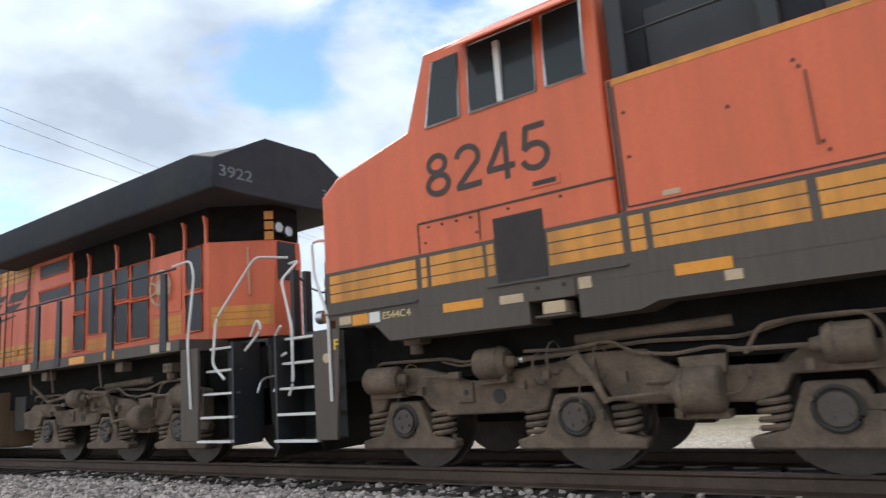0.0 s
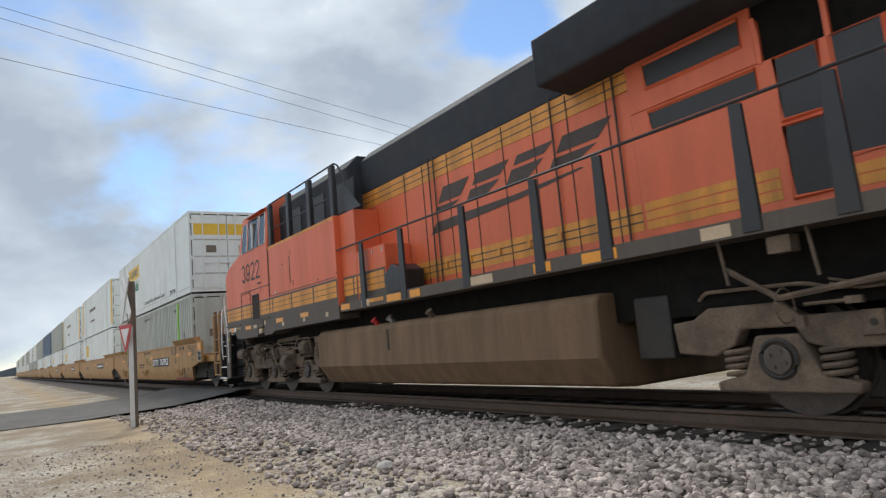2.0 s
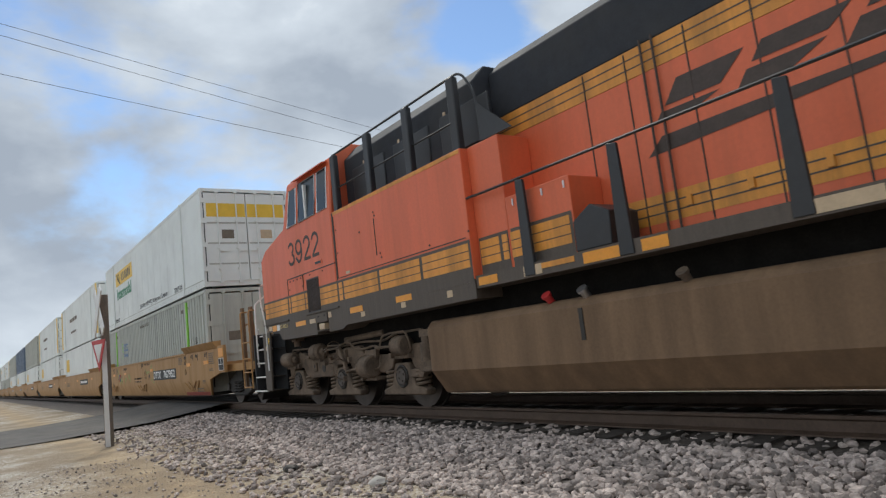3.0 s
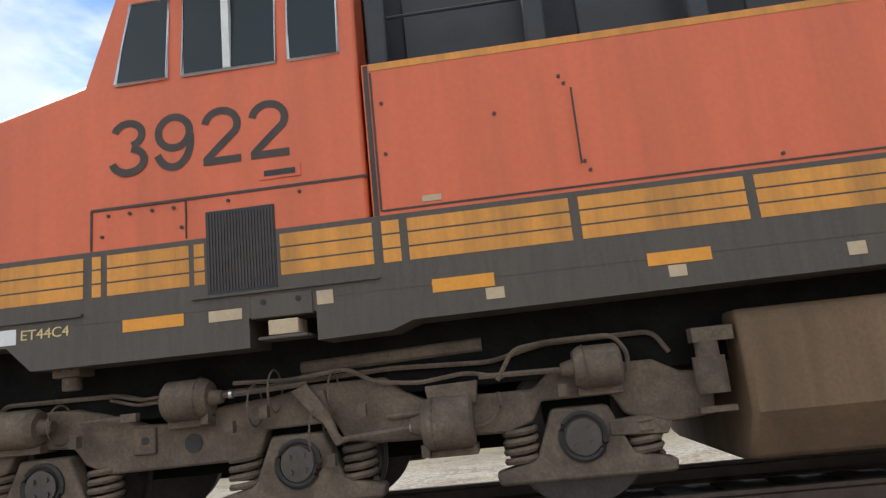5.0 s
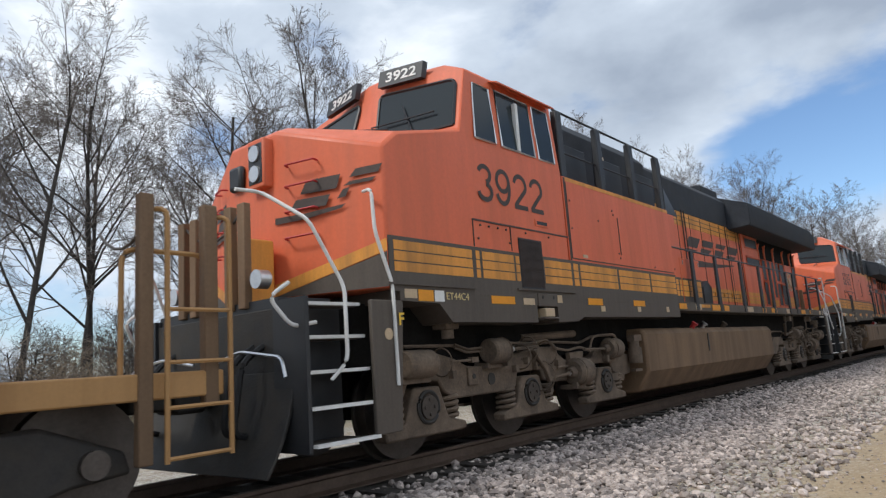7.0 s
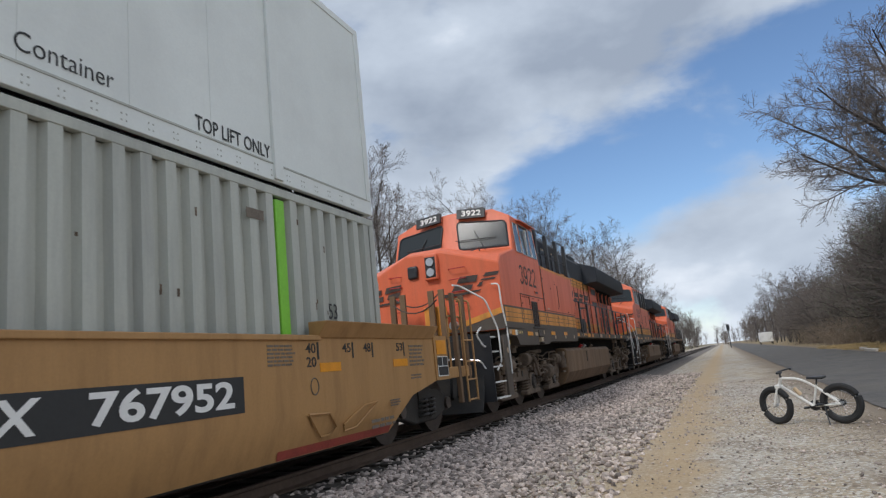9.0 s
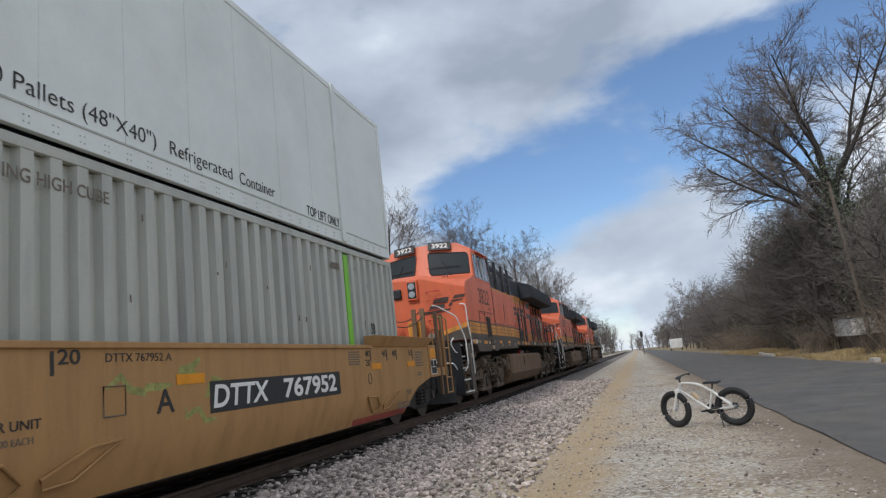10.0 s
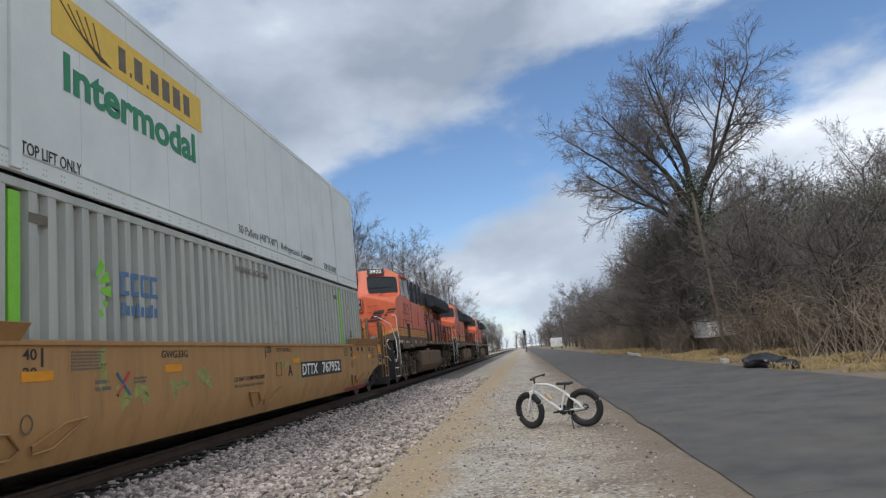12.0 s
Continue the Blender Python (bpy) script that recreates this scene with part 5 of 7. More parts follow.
            part("plough", bm, GRIME, loco, "curved black plough blade", bevel=0.006)
        bm = bmesh.new()
        for s in (-1, 1):
            tube(bm, bent([(x + d * 0.1, s * 0.2, 1.12), (x + d * 0.16, s * 0.7, 1.2), (x + d * 0.16, s * 1.3, 1.12), (x + d * 0.2, s * 1.4, 0.95)], 0.08), 0.016, 6)
        part("uncoupling_lever", bm, CHROME, loco)
        for y in (-0.55, -0.32, 0.32, 0.55):
            bm = bmesh.new()
            box(bm, x - 0.04, x + 0.04, y - 0.06, y + 0.06, 1.6, 2.62)
            part("end_post", bm, BLACK if d > 0 else TANK, loco, bevel=0.01)
        bm = bmesh.new()
        tube(bm, [(x, -0.5 + 0.1 * i, 2.55 - 0.22 * (1 - ((i - 5) / 5) ** 2)) for i in range(11)], 0.014, 5)
        part("chain", bm, STEEL, loco)
        for y in (-0.85, -0.7, 0.7):
            bm = bmesh.new()
            tube(bm, bent([(x, y, 1.25), (x + d * 0.25, y, 1.1), (x + d * 0.35, y, 0.5), (x + d * 0.1, y + 0.1, 0.45)], 0.12), 0.03)
            part("air_hose", bm, RUBBER, loco)
    bm = bmesh.new()
    box(bm, -0.92, -0.62, -0.5, -0.1, 1.66, 2.3)
    part("end_cabinet", bm, YELLOW, loco, bevel=0.02)
    for y in (-0.75, 0.75):
        bm = bmesh.new()
        cyl(bm, (-1.02, y, 1.86), (-0.9, y, 1.86), 0.09)
        part("ditch_light", bm, CHROME, loco, "round ditch light lens")
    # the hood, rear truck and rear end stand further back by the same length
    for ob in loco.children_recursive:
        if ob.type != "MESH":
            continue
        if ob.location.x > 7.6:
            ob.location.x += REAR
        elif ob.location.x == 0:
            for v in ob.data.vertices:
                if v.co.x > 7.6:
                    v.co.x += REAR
    # stepped boxes on the walkway behind the wide body
    for x0, x1, z1 in ((7.303, 7.92, 3.44), (7.922, 8.98, 2.63)):
        bm = bmesh.new()
        box(bm, x0, x1, -1.43, -0.905, 1.765, z1)
        bx = part("walkway_box", bm, ORANGE, loco, "orange box on the walkway", bevel=0.012)
        bm = bmesh.new()
        side_quad(bm, x0 + 0.03, x1 - 0.02, 1.77, 2.235, 0.004, -1.43)
        part("band", bm, DARK, bx)
        for a, b in (((x0 + 0.05, x0 + 0.42), (x0 + 0.48, x1 - 0.04)) if z1 > 3 else ((x0 + 0.02, x0 + 0.3), (x0 + 0.36, x1 - 0.06))):
            for z in (1.885, 1.992, 2.099):
                bm = bmesh.new()
                side_quad(bm, a, b, z, z + 0.094, 0.008, -1.43)
                part("stripe", bm, YELLOW, bx)
    for x in (8.05, 8.55, 8.9):
        bm = bmesh.new()
        box(bm, x, x + 0.02, -1.445, -1.43, 2.5, 2.58)
        part("latch", bm, CHROME, loco)
    bm = bmesh.new()
    prism(bm, [(8.985, 1.77), (9.47, 1.77), (9.49, 2.12), (9.24, 2.24), (8.985, 2.10)], -1.46, -1.0)
    part("walkway_box", bm, BLACK, loco, "small black box with a pitched lid", bevel=0.012)
    bm = bmesh.new()
    side_quad(bm, 7.36, 7.72, 1.63, 1.73, 0.006, -1.53)
    part("reflector", bm, AMBER, loco)
    bm = bmesh.new()
    side_quad(bm, 8.42, 9.0, 1.67, 1.73, 0.006, -1.53)
    part("reflector", bm, YELLOW, loco)
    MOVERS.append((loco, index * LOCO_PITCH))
    return loco


# ---- well cars and containers ----
CAR_PITCH = 19.45
CY = 1.48          # half width of a well car
BX = 1.32          # half width of a container
CLEN = 16.15
FX = 0.19          # front end of a container, past its placing point


def build_well_car(detailed, index):
    """A container well car; its leading end is at local x = 0 and it runs to -x."""
    car = thing("well_car", 0, TY, RAIL, "ochre steel well car with stencilled sides and amber reflectors", "freight car", "well cars of the train")
    L = 19.1
    for s in (-1, 1):
        bm = bmesh.new()
        x1, x0 = 0.0, -L
        o, i = s * CY, s * (CY - 0.06)
        lowo, lowi = s * (CY - 0.17), s * (CY - 0.22)
        top = 1.5
        a = [(x0, 0.80), (x0 + 1.42, 0.28), (x1 - 1.42, 0.28), (x1, 0.80)]
        def v(x, y, z):
            return bm.verts.new((x, y, z))
        o_top = [v(x0, o, top), v(x1, o, top)]
        o_mid = [v(x0, o, 0.86), v(x1 - 0.0, o, 0.86)]
        o_low = [v(x0 + 1.42, lowo, 0.26), v(x1 - 1.42, lowo, 0.26)]
        o_ml, o_mr = v(x0 + 0.9, o, 0.70), v(x1 - 0.9, o, 0.70)
        i_top = [v(x0, i, top), v(x1, i, top)]
        i_mid = [v(x0, i, 0.86), v(x1, i, 0.86)]
        i_low = [v(x0 + 1.42, lowi, 0.26), v(x1 - 1.42, lowi, 0.26)]
        i_ml, i_mr = v(x0 + 0.9, i, 0.70), v(x1 - 0.9, i, 0.70)
        for t, m, ml, mr, lo in ((o_top, o_mid, o_ml, o_mr, o_low), (i_top, i_mid, i_ml, i_mr, i_low)):
            bm.faces.new((t[0], t[1], m[1], mr, ml, m[0]))
            bm.faces.new((ml, mr, lo[1], lo[0]))
        ring_o = [o_top[0], o_top[1], o_mid[1], o_mr, o_low[1], o_low[0], o_ml, o_mid[0]]
        ring_i = [i_top[0], i_top[1], i_mid[1], i_mr, i_low[1], i_low[0], i_ml, i_mid[0]]
        for k in range(8):
            bm.faces.new((ring_o[k], ring_o[(k + 1) % 8], ring_i[(k + 1) % 8], ring_i[k]))
        part("side_plate", bm, TANCAR, car, "ochre painted side plate with stains")
        bm = bmesh.new()
        box(bm, -L, -3.2, min(s * (CY - 0.1), s * (CY + 0.03)), max(s * (CY - 0.1), s * (CY + 0.03)), 1.47, 1.53)
        part("top_chord", bm, TANCAR, car, bevel=0.01)
        bm = bmesh.new()
        prism(bm, [(s * (CY - 0.10), 1.50), (s * (CY + 0.02), 1.50), (s * (CY + 0.15), 1.68), (s * (CY - 0.10), 1.69)], -3.25, -0.06, "x")
        part("guide_flange", bm, TANCAR, car, bevel=0.01)
        bm = bmesh.new()
        prism(bm, [(s * (CY - 0.10), 1.50), (s * (CY + 0.02), 1.50), (s * (CY + 0.15), 1.68), (s * (CY - 0.10), 1.69)], -L + 0.06, -L + 3.25, "x")
        part("guide_flange", bm, TANCAR, car, bevel=0.01)
    bm = bmesh.new()
    box(bm, -L + 1.5, -1.5, -1.28, 1.28, 0.24, 0.32)
    part("well_floor", bm, GRIME, car)
    bm = bmesh.new()
    for x0, x1 in ((-1.45, 0.0), (-L, -L + 1.45)):
        box(bm, x0, x1, -1.42, 1.42, 0.98, 1.12)
    part("end_deck", bm, TANCAR, car)
    ends = ((0.0, 1), (-L, -1)) if index == 0 else ((-L, -1),)
    # trucks: one under each joint
    for xc in ((0.35 if index == 0 else 0.2),):
        for s in (-1, 1):
            bm = bmesh.new()
            prism(bm, [(xc - 1.15, 0.36), (xc - 1.1, 0.52), (xc - 0.55, 0.74), (xc + 0.55, 0.74), (xc + 1.1, 0.52), (xc + 1.15, 0.36), (xc + 0.75, 0.32), (xc + 0.4, 0.22), (xc - 0.4, 0.22), (xc - 0.75, 0.32)], s * 0.93, s * 1.08)
            part("truck_frame", bm, GRIME, car, "grimy cast truck frame", bevel=0.03)
            for d in (-0.14, 0.14):
                bm = bmesh.new()
                coil(bm, xc + d, s * 1.08, 0.3, 0.58, 0.1)
                part("spring", bm, GRIME, car)
        bm = bmesh.new()
        box(bm, xc - 0.25, xc + 0.25, -1.1, 1.1, 0.5, 0.95)
        part("bolster", bm, GRIME, car)
        for d in (-0.88, 0.88):
            bm = bmesh.new()
            for s in (-1, 1):
                cyl(bm, (0, s * 0.69, 0), (0, s * 0.82, 0), 0.46, 32)
                cyl(bm, (0, s * 1.08, 0), (0, s * 1.13, 0), 0.1, 14)
            cyl(bm, (0, -1.08, 0), (0, 1.08, 0), 0.08)
            w = part("wheelset", bm, STEEL, car, "worn steel wheelset")
            w.location = (xc + d, 0, 0.46)
            if index < 4:
                WHEELS.append((w, 0.46))
    for x in ((-1.2, -3.0, -8.0, -13.0, -15.6) if detailed else (-3.0, -9.0, -15.0)):
        bm = bmesh.new()
        box(bm, x - 0.22, x + 0.22, -CY - 0.006, -CY + 0.01, 1.12, 1.22)
        part("reflector", bm, AMBER, car)
    if not detailed:
        bm = bmesh.new()
        box(bm, -7.6, -4.5, -CY - 0.004, -CY, 0.9, 1.2)
        part("number_panel", bm, LETTER, car)
        bars("stencil", -7.4, -4.7, 0.95, 1.15, 1, -CY - 0.006, WHITE_LET, car, seed=index)
        bars("stencil", -14.2, -12.4, 0.85, 1.1, 3, -CY - 0.003, GREY_LET, car, seed=index + 9)
    MOVERS.append((car, -3.80 - index * CAR_PITCH))
    return car


def detail_first_car(car):
    """Lettering and end fittings of the leading well car; offsets from its leading end."""
    F = -CY - 0.004
    X = lambda x: x + 3.80
    bm = bmesh.new()
    box(bm, X(-11.5), X(-8.32), F, -CY, 0.80, 1.13)
    part("number_panel", bm, LETTER, car, "black panel with white car number")
    words("reporting_mark", "DTTX", X(-11.45), X(-10.34), 0.85, 1.09, F - 0.003, WHITE_LET, car, shear=0.15, heavy=0.02)
    words("car_number", "767952", X(-9.98), X(-8.46), 0.85, 1.10, F - 0.003, WHITE_LET, car, heavy=0.025)
    words("unit_letter", "A", X(-12.31), X(-12.06), 0.87, 1.09, F, LETTER, car, heavy=0.01)
    words("load_limit", "LD LMT 117,400 PER UNIT", X(-14.87), X(-13.56), 0.87, 0.955, F, LETTER, car, heavy=0.008)
    words("container_limit", "20 FT CONTAINER LIMIT 52,500 EACH", X(-14.87), X(-13.63), 0.77, 0.83, F, GREY_LET, car)
    words("side_mark", "DTTX 767952 A", X(-12.92), X(-12.08), 1.355, 1.43, F, LETTER, car)
    words("length_mark", "20", X(-13.41), X(-13.19), 1.345, 1.465, F, LETTER, car, heavy=0.01)
    words("gauge_mark", "GWG33G", X(-17.1), X(-16.4), 1.31, 1.41, F, LETTER, car, heavy=0.01)
    for t, x, z in (("40", -7.28, 1.33), ("20", -7.28, 1.18), ("45", -6.52, 1.33), ("48", -6.02, 1.33), ("53", -5.1, 1.33), ("40", -19.6, 1.33), ("20", -19.6, 1.15)):
        words("length_mark", t, X(x), X(x + 0.19), z, z + 0.11, F, LETTER, car, heavy=0.01)
    for x in (-7.06, -6.30, -5.80, -4.88, -13.48, -19.35):
        bm = bmesh.new()
        box(bm, X(x), X(x) + 0.035, F, -CY, 1.26, 1.45)
        part("length_bar", bm, LETTER, car)
    for k, (x0, x1, z0, z1, r) in enumerate(((-7.95, -7.45, 1.2, 1.43, 6), (-4.7, -4.2, 1.1, 1.42, 6), (-5.95, -5.2, 0.36, 0.5, 2), (-5.4, -5.1, 0.6, 0.7, 3), (-18.9, -18.3, 1.2, 1.42, 6), (-4.7, -4.3, 0.92, 1.0, 2), (-18.5, -18.2, 0.95, 1.1, 2), (-17.75, -17.45, 1.0, 1.1, 2))):
        bars("stencil", X(x0), X(x1), z0, z1, r, F + 0.001, GREY_LET, car, seed=k)
    for x, z in ((-7.15, 0.97), (-19.55, 0.72)):
        bm = bmesh.new()
        k = 18
        tube(bm, [(X(x) + 0.075 * math.cos(2 * math.pi * i / k), F, z + 0.09 * math.sin(2 * math.pi * i / k)) for i in range(k + 1)], 0.008, 4)
        part("ring_mark", bm, GREY_LET, car)
    bm = bmesh.new()
    tube(bm, [(X(-12.95), F, 0.9), (X(-12.7), F, 0.9), (X(-12.7), F, 1.15), (X(-12.95), F, 1.15), (X(-12.95), F, 0.9)], 0.008, 4)
    part("plate_mark", bm, GREY_LET, car)
    for m, d in ((RED, 1), (BLUELET, -1)):
        bm = bmesh.new()
        tube(bm, [(X(-18.1), F, 1.02 - 0.13 * d), (X(-17.85), F, 1.02 + 0.13 * d)], 0.02, 5)
        part("cross_mark", bm, m, car)
    # pressed ribs at the jacking points
    for x in (-6.1, -13.1, -19.0):
        for pts in ([(0.0, 0.68), (0.42, 0.66), (0.62, 0.5), (0.52, 0.42), (0.32, 0.42)], [(1.55, 0.70), (1.2, 0.68), (0.78, 0.5), (0.82, 0.42), (1.1, 0.44)]):
            bm = bmesh.new()
            tube(bm, [(X(x - 1.2 + a), -CY + (0.0 if b > 0.66 else (0.68 - b) * 0.32) - 0.006, b) for a, b in pts + pts[:1]], 0.014, 5)
            part("pressed_rib", bm, TANCAR, car)
    bm = bmesh.new()
    v = [bm.verts.new(p) for p in ((X(-7.7), -CY + 0.148, 0.27), (X(-5.25), -CY + 0.148, 0.27), (X(-5.2), -CY + 0.124, 0.36), (X(-7.7), -CY + 0.124, 0.36))]
    bm.faces.new(v)
    part("jack_panel", bm, RUSTRED, car, "rust red jacking panel")
    # loose spray paint on the side
    rnd = random.Random(12)
    for k in range(9):
        x = rnd.choice((rnd.uniform(-18.6, -15.5), rnd.uniform(-14.0, -10.8)))
        z = rnd.uniform(0.85, 1.2)
        bm = bmesh.new()
        pts, w = [], rnd.uniform(0.03, 0.10)
        for i in range(7):
            pts.append((x, z))
            x += rnd.uniform(-0.12, 0.2)
            z = min(1.42, max(0.74, z + rnd.uniform(-0.2, 0.17)))
        edge = []
        for i, (xa, za) in enumerate(pts):
            (xp, zp), (xn, zn) = pts[max(i - 1, 0)], pts[min(i + 1, len(pts) - 1)]
            n = Vector((zn - zp, -(xn - xp))).normalized() * w * (0.4 if i in (0, len(pts) - 1) else 1)
            edge.append([bm.verts.new((X(xa + n.x * k), F + 0.001, za + n.y * k)) for k in (1, -1)])
        for c, d in zip(edge, edge[1:]):
            bm.faces.new((c[0], c[1], d[1], d[0]))
        part("spray_paint", bm, GRAFFITI, car)
    # leading end: platform, posts, ladder, data panel
    bm = bmesh.new()
    box(bm, 0.0, 2.1, -1.3, 1.3, 0.86, 1.05)
    part("end_platform", bm, TANCAR, car, bevel=0.015)
    bm = bmesh.new()
    box(bm, -0.02, 0.5, -CY - 0.02, -CY + 0.05, 0.86, 1.55)
    pan = part("data_panel", bm, TANCAR, car)
    bm = bmesh.new()
    box(bm, 0.06, 0.44, -CY - 0.028, -CY, 1.26, 1.48)
    part("reflector", bm, AMBER, pan)
    bm = bmesh.new()
    box(bm, 0.05, 0.45, -CY - 0.026, -CY, 0.92, 1.22)
    part("data_plate", bm, LETTER, pan)
    bm = bmesh.new()
    tube(bm, [(0.05, -CY - 0.028, 0.92), (0.45, -CY - 0.028, 0.92), (0.45, -CY - 0.028, 1.22), (0.05, -CY - 0.028, 1.22), (0.05, -CY - 0.028, 0.92)], 0.01, 4)
    tube(bm, [(0.24, -CY - 0.028, 1.07), (0.24, -CY - 0.028, 1.22)], 0.006, 4)
    tube(bm, [(0.05, -CY - 0.028, 1.07), (0.45, -CY - 0.028, 1.07)], 0.006, 4)
    part("plate_border", bm, WHITE_LET, pan)
    for x, y, z0, z1, w in ((2.0, -1.26, 0.8, 2.34, 0.06), (1.48, -1.28, 0.42, 2.36, 0.055), (0.1, 1.26, 0.9, 2.0, 0.05)):
        bm = bmesh.new()
        box(bm, x - w, x + w, y - w * 0.7, y + w * 0.7, z0, z1)
        part("end_post", bm, TANK, car, "worn brown end post", bevel=0.012)
    for x, y in ((2.12, -1.36), (1.60, -1.38)):
        bm = bmesh.new()
        tube(bm, bent([(x, y, 0.42), (x, y, 2.25), (x - 0.12, y + 0.2, 2.25)], 0.08), 0.02, 6)
        part("ladder_rail", bm, TANCAR, car)
    for z in (0.45, 0.80, 1.12, 1.5):
        bm = bmesh.new()
        tube(bm, [(1.60, -1.38, z), (2.12, -1.36, z)], 0.017, 6)
        part("ladder_rung", bm, TANCAR, car)
    bm = bmesh.new()
    tube(bm, bent([(1.35, -1.2, 1.05), (1.35, -1.2, 1.95), (2.0, -1.2, 1.95), (2.0, -1.2, 1.05)], 0.1), 0.02)
    part("platform_rail", bm, TANCAR, car)
    bm = bmesh.new()
    tube(bm, [(1.7, -0.9 + 0.15 * i, 2.3 - 0.2 * (1 - ((i - 3) / 3) ** 2)) for i in range(7)], 0.014)
    part("chain", bm, STEEL, car)
    bm = bmesh.new()
    box(bm, 1.9, 2.5, -0.12, 0.12, 0.72, 0.98)
    part("coupler", bm, GRIME, car, bevel=0.03)


def door_end(parent, z0, h, mat, x=FX, band=False):
    """Twin doors with lock rods on the end that faces +x."""
    for s in (-1, 1):
        bm = bmesh.new()
        box(bm, x, x + 0.025, min(s * 0.01, s * 1.22), max(s * 0.01, s * 1.22), z0 + 0.14, z0 + h - 0.14)
        d = part("door", bm, mat, parent, bevel=0.008)
        for y in (0.3, 0.85):
            bm = bmesh.new()
            tube(bm, [(x + 0.05, s * y, z0 + 0.08), (x + 0.05, s * y, z0 + h - 0.08)], 0.02, 6)
            for z in (0.12, 0.5, 1.1, 1.9, h - 0.12):
                box(bm, x + 0.02, x + 0.075, s * y - 0.05, s * y + 0.05, z0 + z - 0.03, z0 + z + 0.03)
            box(bm, x + 0.05, x + 0.075, min(s * y, s * (y - 0.28)), max(s * y, s * (y - 0.28)), z0 + 1.0, z0 + 1.04)
            part("lock_rod", bm, mat, d)
        for z in (0.5, 1.2, 1.9, 2.5):
            bm = bmesh.new()
            box(bm, x, x + 0.05, min(s * 1.18, s * 1.30), max(s * 1.18, s * 1.30), z0 + z - 0.07, z0 + z + 0.07)
            part("hinge", bm, mat, d)
        for z in (0.62, 1.22, 1.82):
            bm = bmesh.new()
            box(bm, x + 0.024, x + 0.034, min(s * 0.05, s * 1.16), max(s * 0.05, s * 1.16), z0 + z, z0 + z + 0.045)
            part("door_rib", bm, BOXGREY, d)
        bm = bmesh.new()
        box(bm, x + 0.024, x + 0.029, min(s * 0.40, s * 0.75), max(s * 0.40, s * 0.75), z0 + 1.38, z0 + 1.64)
        part("placard", bm, GREY_LET if s < 0 else SILVER, d, "worn placard")
        bm = bmesh.new()
        box(bm, x + 0.001, x + 0.012, min(s * 1.222, s * 1.245), max(s * 1.222, s * 1.245), z0 + 0.14, z0 + h - 0.14)
        part("door_seal", bm, RUBBER, d, "black rubber door seal")
        if band:
            bm = bmesh.new()
            box(bm, x + 0.026, x + 0.029, min(s * 0.03, s * 1.16), max(s * 0.03, s * 1.16), z0 + h - 0.85, z0 + h - 0.45)
            part("name_band", bm, GOLD, d)


def container_frame(c, mat, h, rail_mat=None):
    bm = bmesh.new()
    for z0, z1 in ((0.0, 0.20), (h - 0.10, h)):
        for s in (-1, 1):
            box(bm, -CLEN, FX, min(s * BX, s * (BX - 0.07)), max(s * BX, s * (BX - 0.07)), z0, z1)
        for x in (-CLEN, FX - 0.08):
            box(bm, x, x + 0.08, -BX + 0.07, BX - 0.07, z0, z1)
    part("edge_frame", bm, rail_mat or mat, c, bevel=0.008)
    for x in (-CLEN, FX - 0.12):
        for s in (-1, 1):
            bm = bmesh.new()
            box(bm, x, x + 0.12, min(s * (BX + 0.004), s * (BX - 0.1)), max(s * (BX + 0.004), s * (BX - 0.1)), 0.2, h - 0.1)
            part("corner_post", bm, mat, c, bevel=0.01)
    bm = bmesh.new()
    box(bm, -CLEN + 0.05, FX - 0.05, -BX + 0.04, BX - 0.04, h - 0.03, h - 0.005)
    part("roof", bm, mat, c)
    bm = bmesh.new()
    for x in (-CLEN + 0.02, -2.12, -CLEN + 1.9, -0.2):
        for s in (-1, 1):
            box(bm, x, x + 0.17, min(s * 1.05, s * 1.22), max(s * 1.05, s * 1.22), -0.071, 0.0)
    # added black strip imitates the shadow seam between stacked containers
    for s in (-1, 1):
        box(bm, -CLEN + 0.2, -0.2, min(s * 1.17, s * 1.2), max(s * 1.17, s * 1.2), -0.068, 0.0)
    part("lock_rail", bm, BLACK, c, "black corner locks with an added strip standing in for gap shade")


def smooth_container(mat, label, h=2.87, post_mat=None, seams=True):
    """A long container with flush sheeted sides."""
    c = thing("container", 0, TY, RAIL, label, "container", "containers on the train")
    container_frame(c, mat, h)
    for s in (-1, 1):
        for x0, x1 in ((-CLEN + 0.12, -CLEN + 1.93), (-CLEN + 2.09, -2.09), (-1.93, FX - 0.12)):
            bm = bmesh.new()
            box(bm, x0, x1, min(s * (BX - 0.012), s * (BX - 0.05)), max(s * (BX - 0.012), s * (BX - 0.05)), 0.2, h - 0.1)
            part("side_sheet", bm, mat, c)
        for x in (-CLEN + 1.93, -2.09):
            bm = bmesh.new()
            box(bm, x, x + 0.16, min(s * (BX + 0.03), s * (BX - 0.06)), max(s * (BX + 0.03), s * (BX - 0.06)), 0.02, h + 0.004)
            part("lift_post", bm, post_mat or mat, c, bevel=0.01)
        if seams and s < 0:
            for i in range(1, 12):
                x = -CLEN + 2.09 + i * 1.0
                bm = bmesh.new()
                box(bm, x, x + 0.02, -BX + 0.008, -BX + 0.02, 0.2, h - 0.1)
                part("sheet_seam", bm, mat, c)
    bm = bmesh.new()
    box(bm, -CLEN, -CLEN + 0.03, -BX + 0.1, BX - 0.1, 0.2, h - 0.1)
    part("end_wall", bm, mat, c)
    return c


